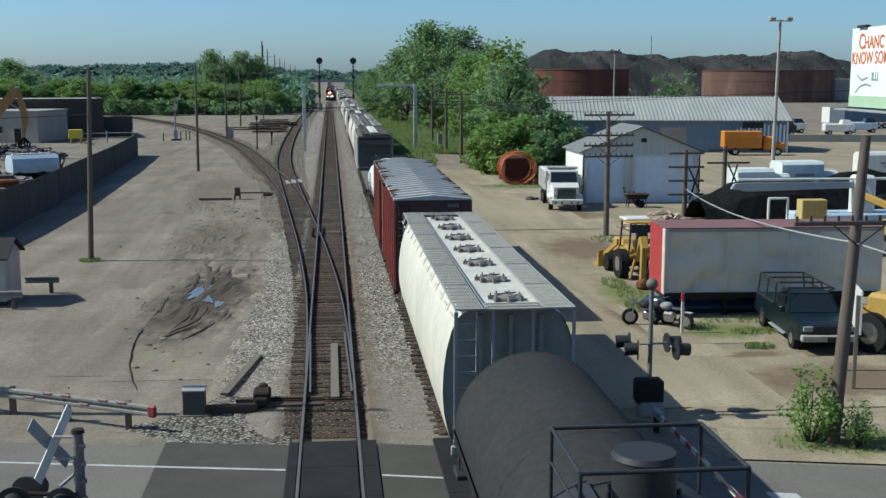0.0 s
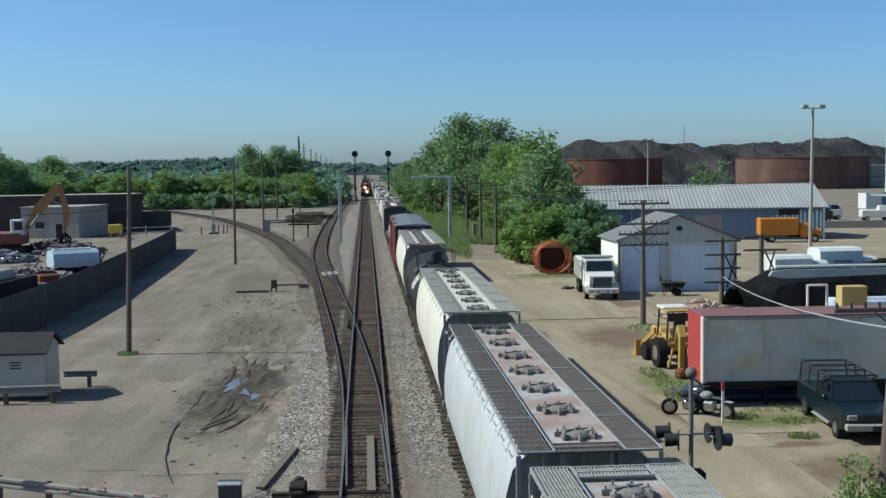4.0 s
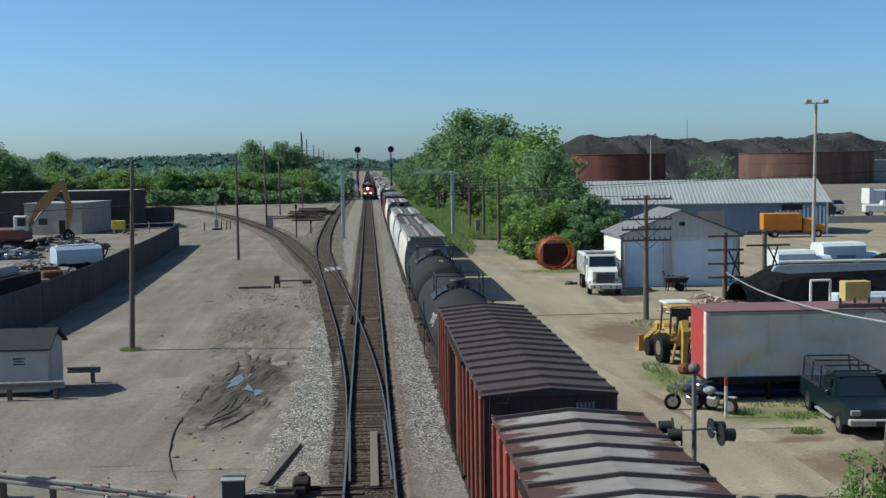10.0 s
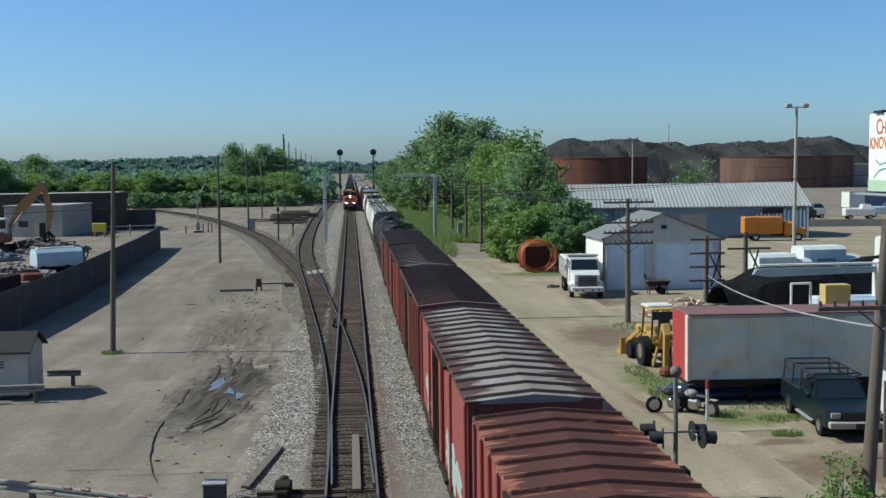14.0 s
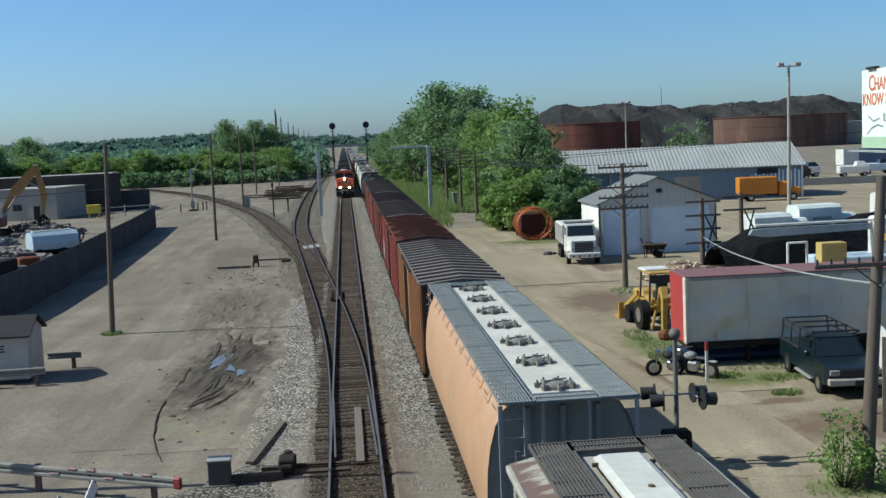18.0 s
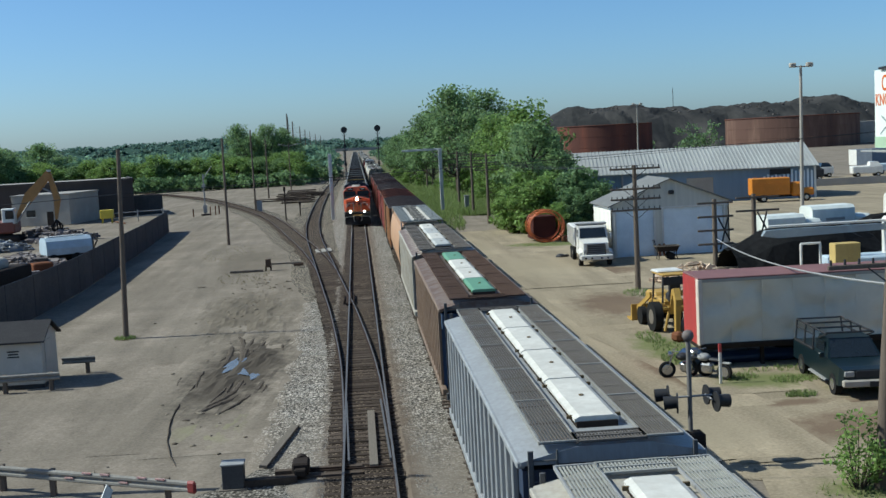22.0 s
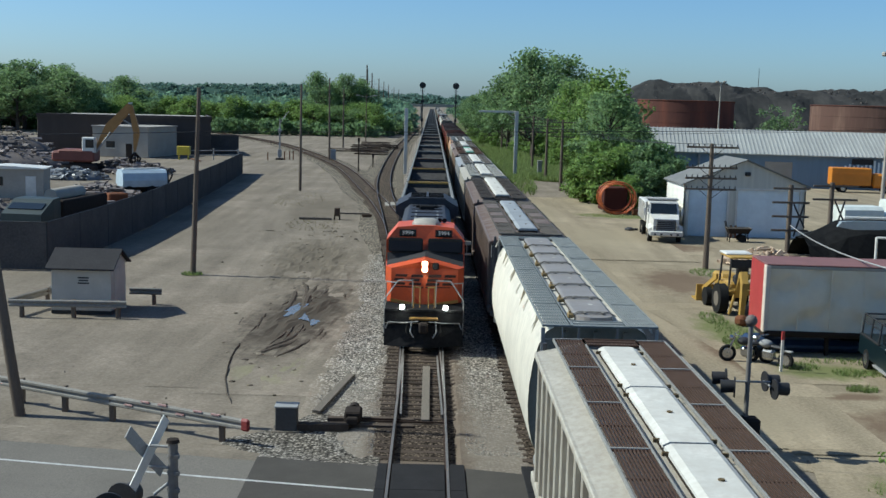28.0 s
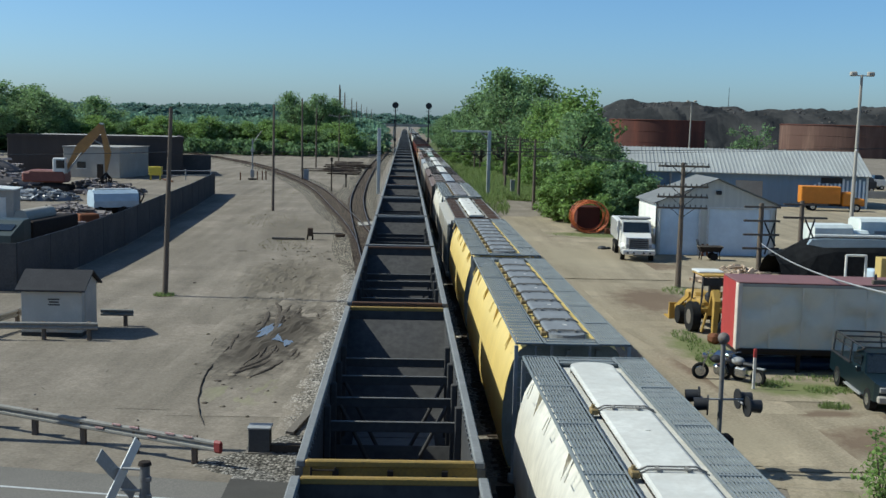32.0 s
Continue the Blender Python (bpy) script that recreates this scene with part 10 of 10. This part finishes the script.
near_tree = tree("leafy tree at the edge of the dirt lot", 10.8, 3.5, 3, LEAF, 58, 85, 0.23, 0.14, pose(19.0, 119, 0), "trees beside the tracks")
shrub = tree("bright green shrub at the edge of the lot", 5.0, 2.6, 4, LEAF_LIGHT, 38, 90, 0.21, 0.02, pose(17.6, 108, 0), "shrubs beside the tracks")
dark_shrub = tree("dark green bushy tree behind the conduit coil", 6.2, 2.8, 5, LEAF_DARK, 36, 100, 0.22, 0.02, pose(21.5, 108, 0), "shrubs beside the tracks")


def more(src, rows):
    for x, y, s, rz in rows:
        o = copy_thing(src, pose(x, y, 0, 0, 0, rz))
        o.scale = (s, s, s * (0.94 + 0.12 * ((x * 7 + y) % 1)))


more(big_tree, [(16.0, 234, 0.88, 60), (24.5, 215, 0.97, 130), (20.0, 240, 0.98, 200), (28.0, 232, 0.85, 290), (14.0, 262, 0.66, 100), (23.0, 190, 0.76, 250), (11.5, 300, 0.6, 20), (13, 330, 0.62, 80), (16, 360, 0.7, 140), (12, 400, 0.58, 260)])
more(mid_tree, [(22.4, 155, 0.82, 40), (22.8, 166, 0.84, 100), (25.0, 170, 0.95, 160), (23.6, 148, 0.72, 220), (22.5, 182, 0.95, 330), (23.5, 140, 0.65, 15)])
more(near_tree, [(20.9, 124, 0.9, 70), (21.5, 117, 0.72, 150), (20.4, 131, 0.96, 240), (22.4, 129, 0.75, 20)])
more(shrub, [(16.4, 113, 0.9, 30), (18.8, 111, 1.1, 90), (16.4, 119, 0.8, 150), (17.6, 116, 1.15, 210), (17.4, 124, 0.9, 310), (20.6, 112, 1.0, 75), (18.6, 104.6, 0.6, 120), (20.5, 150, 0.6, 10), (20.8, 186, 0.7, 95), (21.5, 196, 0.8, 15), (22.2, 111, 0.9, 260), (21.0, 205, 0.9, 20), (19.8, 212, 0.8, 100), (17.5, 226, 0.7, 170), (20.8, 176, 0.75, 230), (14.5, 245, 0.7, 40), (12.5, 266, 0.7, 110), (22.4, 160, 0.7, 280), (11.6, 290, 0.6, 15), (11.5, 315, 0.65, 85)])
more(dark_shrub, [(23.0, 106.5, 0.75, 60), (20.0, 106.0, 0.75, 140), (22.9, 111, 0.8, 220), (22.0, 113, 0.95, 300), (23.6, 115, 0.8, 20)])

# roadside bush and weeds
rb = thing("roadside_bush", "bright green leafy bush round the foot of a pole", "bush", pose(12.85, 28.25, 0))
rnd = random.Random(6)
wood, crown = Mesh(), Mesh()
for i in range(22):
    a, d, h = rnd.uniform(0, 6.283), rnd.uniform(0.1, 0.95), rnd.uniform(0.7, 2.1)
    tip = (d * math.cos(a) * 1.25, d * math.sin(a) * 0.8, h * (1.1 - 0.45 * d))
    wood.rod((tip[0] * 0.2, tip[1] * 0.2, 0), tip, 0.02, 0.006, 4, False)
    leaves(crown, tip, 0.3, 34, 0.075, rnd)
    leaves(crown, (tip[0] * 0.7, tip[1] * 0.7, tip[2] * 0.55), 0.3, 18, 0.07, rnd)
tagged(part("stem", wood, BARK, rb), kind="stuff")
part("foliage", crown, LEAF_LIGHT, rb)
b2 = copy_thing(rb, pose(13.9, 27.5, 0, 0, 0, 120))
b2.scale = (0.6, 0.6, 0.62)
tagged(b2, label="low green bush trailing from a pole foot")


def tufts(name, label, spots, n, size, material, seed):
    """Grass blades in tufts."""
    rnd, m = random.Random(seed), Mesh()
    for _ in range(n):
        cx, cy, rx, ry = rnd.choice(spots)
        a, d = rnd.uniform(0, 6.283), math.sqrt(rnd.random())
        x, y = cx + rx * d * math.cos(a), cy + ry * d * math.sin(a)
        for _ in range(3):
            b, h, w = rnd.uniform(0, 6.283), size * rnd.uniform(0.5, 1.4), size * 0.09
            c, s = math.cos(b), math.sin(b)
            k = len(m.v)
            m.v.extend([(x - s * w, y + c * w, 0), (x + s * w, y - c * w, 0), (x + c * h * 0.5, y + s * h * 0.5, h)])
            m.f.append((k, k + 1, k + 2))
            m.s.append(False)
    return solid(name, m, material, label, "grass", kind="stuff")


BLADE = leaf_mat("grass_blade", (0.2, 0.28, 0.08), (0.26, 0.28, 0.11))
tufts("weeds", "weedy grass growing in patches on the lots", [(13.6, 48.0, 0.9, 2.0), (13.0, 46.0, 0.5, 1.2), (14.3, 42.0, 0.8, 0.7), (16.2, 41.0, 1.0, 0.6), (18.6, 39.3, 1.5, 0.8), (14.2, 27.9, 2.6, 1.0), (17.0, 99.3, 4.0, 1.7), (-12.7, 61, 0.6, 0.5), (16.6, 66, 1.0, 1.6), (13.4, 51.4, 0.6, 1.6), (15.5, 38.6, 0.6, 0.4), (17.2, 43.0, 2.6, 0.5)], 2600, 0.16, BLADE, 3)
tufts("tall_grass", "tall grass covering the verge beside the tracks", [(9.6, 146, 1.6, 4), (10.5, 160, 3, 20), (11.5, 200, 4, 40), (12, 260, 5, 50), (11, 180, 2.5, 60), (15, 158, 4, 14), (16, 180, 5, 22), (14, 210, 5, 25), (16, 147, 3, 5)], 15000, 0.6, BLADE, 4)
tufts("weeds", "sparse weeds along the foot of the curve", [(-12.5, 108, 2.5, 8), (-15, 150, 4, 9), (-9, 88, 2, 5)], 700, 0.12, mat("dry_blade", (0.25, 0.22, 0.11), (0.16, 0.16, 0.07), 2, 0.95), 5)


# woods in the distance, counted by nobody
def woodland(name, label, spots, material, seed, size):
    rnd, m = random.Random(seed), Mesh()
    for x, y, z, h, r in spots:
        for _ in range(13):
            a, d = rnd.uniform(0, 6.283), rnd.random() ** 0.6
            u = rnd.uniform(0.06, 1.0)
            w = r * (0.5 + 0.7 * math.sin(math.pi * (0.15 + 0.75 * u)))
            leaves(m, (x + w * d * math.cos(a) * 0.8, y + w * d * math.sin(a) * 0.8, z + h * u * 0.92), r * 0.45, 20, size, rnd, 0.8)
    return solid(name, m, material, label, "woodland", kind="stuff")


rnd = random.Random(17)
spots = []
for i in range(64):
    x = -112 + i * 1.66 + rnd.uniform(-1.5, 1.5)
    h = 6.2 + 2.4 * noise.noise(Vector((x * 0.09, 0, 0))) + rnd.uniform(-1.2, 1.2) - (3.0 if x > -14 else 0)
    spots.append((x, 318 + rnd.uniform(-9, 12) + abs(x) * 0.05, 0, max(3.5, h), rnd.uniform(2.6, 4.0)))
woodland("tree_belt", "belt of leafy trees beyond the dirt lot", spots, LEAF, 1, 0.55)
for x, y, s, rz in ((-32, 322, 0.88, 10), (-28.6, 326, 0.74, 80), (-24.4, 322, 0.86, 140), (-20.6, 325, 0.8, 200), (-17.6, 322, 0.66, 260), (-86, 322, 0.85, 30), (-97, 300, 0.98, 90), (-104, 292, 1.02, 150), (-92, 288, 0.88, 210), (-112, 288, 1.0, 270), (-100, 276, 0.86, 330), (-119, 284, 0.98, 20), (-126, 296, 1.0, 60), (-134, 288, 0.95, 100), (-109, 300, 0.95, 10), (-115, 296, 0.92, 75), (-101, 305, 0.86, 135), (-92, 303, 0.78, 200), (-106, 280, 0.86, 250)):
    o = copy_thing(big_tree, pose(x, y, 0, 0, 0, rz))
    o.scale = (s * (0.85 if x > -80 else 1.25), s * (0.85 if x > -80 else 1.25), s * (1.0 if x > -80 else 0.88))
    tagged(o, label="tall leafy tree standing over the belt", group="tall trees over the belt")
for i in range(46):
    x = -116 + i * 2.3 + rnd.uniform(-1.2, 1.2)
    s = (0.64 + 0.13 * noise.noise(Vector((x * 0.11, 5, 0))) + rnd.uniform(-0.08, 0.06)) * (0.55 if x > -15 else 1.0)
    o = copy_thing(near_tree if i % 3 == 0 else mid_tree, pose(x, 306 + rnd.uniform(-6, 9) + abs(x) * 0.03, 0, 0, 0, rnd.uniform(0, 360)))
    o.scale = (s * 1.6, s * 1.6, s * (1.2 if i % 3 == 0 else 1.0))
    tagged(o, label="leafy tree in the belt beyond the dirt lot", group="trees in the belt")
spots = [(-120 + i * 1.75 + rnd.uniform(-1, 1), 297 + rnd.uniform(-3, 3), 0, rnd.uniform(2.5, 4.6), rnd.uniform(1.8, 2.8)) for i in range(61)]
woodland("undergrowth", "bushy green undergrowth at the foot of the tree belt", spots, LEAF_DARK, 6, 0.5)
spots = []
for i in range(420):
    y = rnd.uniform(345, 900)
    x = rnd.uniform(-0.42 * y - 30, -8 - (y - 345) * 0.02)
    spots.append((x, y, 0, rnd.uniform(6.5, 9.5) + (y - 345) * 0.004, rnd.uniform(3.5, 6)))
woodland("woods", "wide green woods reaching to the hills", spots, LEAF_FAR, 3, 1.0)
spots = []
for i in range(150):
    y = rnd.uniform(420, 1000)
    x = rnd.uniform(14, 40 + (y - 400) * 0.05)
    spots.append((x, y, 0, rnd.uniform(7, 11), rnd.uniform(4, 6)))
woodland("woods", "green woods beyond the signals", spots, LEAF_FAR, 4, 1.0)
spots = [(118, 460, 0, 9, 4), (121, 470, 0, 8, 4), (136, 462, 0, 10, 4), (141, 466, 0, 12, 4), (146, 470, 0, 10.5, 4), (151, 468, 0, 12, 4.5), (289, 600, 0, 22, 6), (300, 610, 0, 16, 7), (310, 615, 0, 15, 7), (330, 620, 0, 14, 8)]
woodland("tank_trees", "leafy trees between the storage tanks", spots, LEAF_DARK, 5, 0.6)

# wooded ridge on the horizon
# The hill's bluer green has the far haze painted in.
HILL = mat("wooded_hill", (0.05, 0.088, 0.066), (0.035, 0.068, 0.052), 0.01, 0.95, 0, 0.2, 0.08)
vs, cols = [], 240
for i in range(cols):
    x = -2600 + 5200 * i / (cols - 1)
    h = float(np.interp(x, [-2600, -900, -670, -566, -448, -306, -162, -77, 94, 300, 900, 2600], [34, 32, 29, 29, 31, 35, 31, 19, 15, 18, 26, 30])) + 2.0 * noise.noise(Vector((x * 0.012, 4, 0))) + 1.2 * noise.noise(Vector((x * 0.06, 9, 0)))
    vs += [(x, 2380, -1), (x, 2440, h * 0.7), (x, 2500, h), (x, 2700, h * 0.9), (x, 2900, -1)]
fs = [(i * 5 + j, (i + 1) * 5 + j, (i + 1) * 5 + j + 1, i * 5 + j + 1) for i in range(cols - 1) for j in range(4)]
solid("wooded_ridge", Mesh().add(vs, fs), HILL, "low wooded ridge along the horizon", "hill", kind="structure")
ridge_h = lambda x: float(np.interp(x, [-900, -670, -566, -448, -306, -162, -77, 94, 300, 900], [32, 29, 29, 31, 35, 31, 19, 15, 18, 26]))
spots = []
for i in range(430):
    x, y = rnd.uniform(-1150, 520), 2385 + 118 * rnd.random() ** 0.8
    spots.append((x, y, ridge_h(x) * float(np.interp(y, (2380, 2440, 2500), (0.0, 0.7, 0.95))) - 5, rnd.uniform(8, 12), rnd.uniform(11, 17)))
# Ridge leaves carry the haze of distance in their bluish colour.
woodland("ridge_woods", "woods covering the low ridge on the horizon", spots, leaf_mat("leaf_ridge_haze_green", (0.14, 0.23, 0.18), (0.16, 0.25, 0.195)), 8, 3.4)
v = [(-2500, 330, 0.003), (-60, 345, 0.003), (-9, 360, 0.003), (-14, 1200, 0.003), (-60, 2450, 0.003), (-2500, 2450, 0.003)]
solid("meadow", Mesh().add(v, [tuple(range(6))]), GRASS, "green ground under the distant woods", "ground", kind="structure")
v = [(11, 400, 0.003), (70, 400, 0.003), (70, 560, 0.003), (700, 660, 0.003), (2500, 700, 0.003), (2500, 2450, 0.003), (40, 2450, 0.003)]
solid("meadow", Mesh().add(v, [tuple(range(7))]), GRASS, "green ground under the distant woods", "ground", kind="structure")

# loose ballast stones along the nearest bank
rnd, m = random.Random(91), Mesh()
for i in range(9000):
    y = 30 + 45 * rnd.random() ** 1.6
    x = rnd.choice((rnd.uniform(-3.4, -1.3), rnd.uniform(1.3, 2.9), rnd.uniform(-3.0, -1.3)))
    z = float(np.interp(x, [-3.2, -2.6, -1.95, -1.5, 1.2, 1.75, 2.2, 2.7], [0.0, 0.02, 0.065, 0.1, 0.145, 0.12, 0.085, 0.075]))
    s = rnd.uniform(0.02, 0.045)
    k = len(m.v)
    m.v.extend([(x + s * rnd.uniform(0.6, 1.3) * a, y + s * rnd.uniform(0.6, 1.3) * b, z + s * c * rnd.uniform(0.4, 0.8)) for a, b, c in ((1, 0, 0), (-0.5, 0.85, 0), (-0.5, -0.85, 0), (0.1, 0, 1))])
    m.f.extend([(k, k + 1, k + 3), (k + 1, k + 2, k + 3), (k + 2, k, k + 3)])
    m.s.extend([False] * 3)
solid("ballast_stones", m, vary(mat("ballast_chip", (0.4, 0.36, 0.3), (0.3, 0.265, 0.22), 3, 0.95), 0.3), "loose grey stones scattered over the ballast", "stone", kind="stuff")


# gravel strewn over the lots
def litter(name, label, n, area, sizes, material, seed):
    rnd, m = random.Random(seed), Mesh()
    for _ in range(n):
        x, y = rnd.uniform(area[0], area[1]), area[2] + (area[3] - area[2]) * rnd.random() ** 1.7
        if noise.noise(Vector((x * 0.18, y * 0.09, seed))) < rnd.uniform(-0.35, 0.5):
            continue
        s = rnd.uniform(*sizes) * (1 + (rnd.random() < 0.03) * 1.6)
        k = len(m.v)
        m.v.extend([(x + s * rnd.uniform(0.6, 1.3) * a, y + s * rnd.uniform(0.6, 1.3) * b, -0.01 + s * c * rnd.uniform(0.4, 0.9)) for a, b, c in ((1, 0, 0), (-0.5, 0.85, 0), (-0.5, -0.85, 0), (0.1, 0, 1))])
        m.f.extend([(k, k + 1, k + 3), (k + 1, k + 2, k + 3), (k + 2, k, k + 3)])
        m.s.extend([False] * 3)
    solid(name, m, material, label, "gravel", kind="stuff")


DIRTY = vary(mat("gravel_brown", (0.29, 0.245, 0.18), (0.22, 0.185, 0.135), 3, 0.95), 0.3)
litter("gravel", "small stones and dirt clods strewn over the dirt lot", 1500, (-18, -4.4, 34, 110), (0.01, 0.024), DIRTY, 11)
litter("gravel", "small stones and dirt clods strewn over the gravel lot", 6000, (7.2, 24, 30, 105), (0.014, 0.042), DIRTY, 12)


# ---- wooden ties, one by one ----
ties(track_main, 0.0, -40, 330, 120)
ties(track_second, SECOND, -40, 200, 60)
curve_ties(siding, siding_x, 44, 96, 2.4)


# ---- what moves ----
def front_y(t):
    """Place of the oncoming locomotive's coupler along the main line."""
    u = 29.0 - t
    return 24.6 + 15.2 * u - 0.018 * u * u


def motions():
    ts = [0, 4, 8, 12, 16, 20, 24, 28, 32]
    for car, s in TRAIN:
        walk(car, [(t, pose(SECOND, s + V_OUT * t, RAIL_Z)) for t in ts])
    for car, s in IN_TRAIN:
        walk(car, [(t, pose(MAIN, front_y(t) + s, RAIL_Z)) for t in ts])


motions()
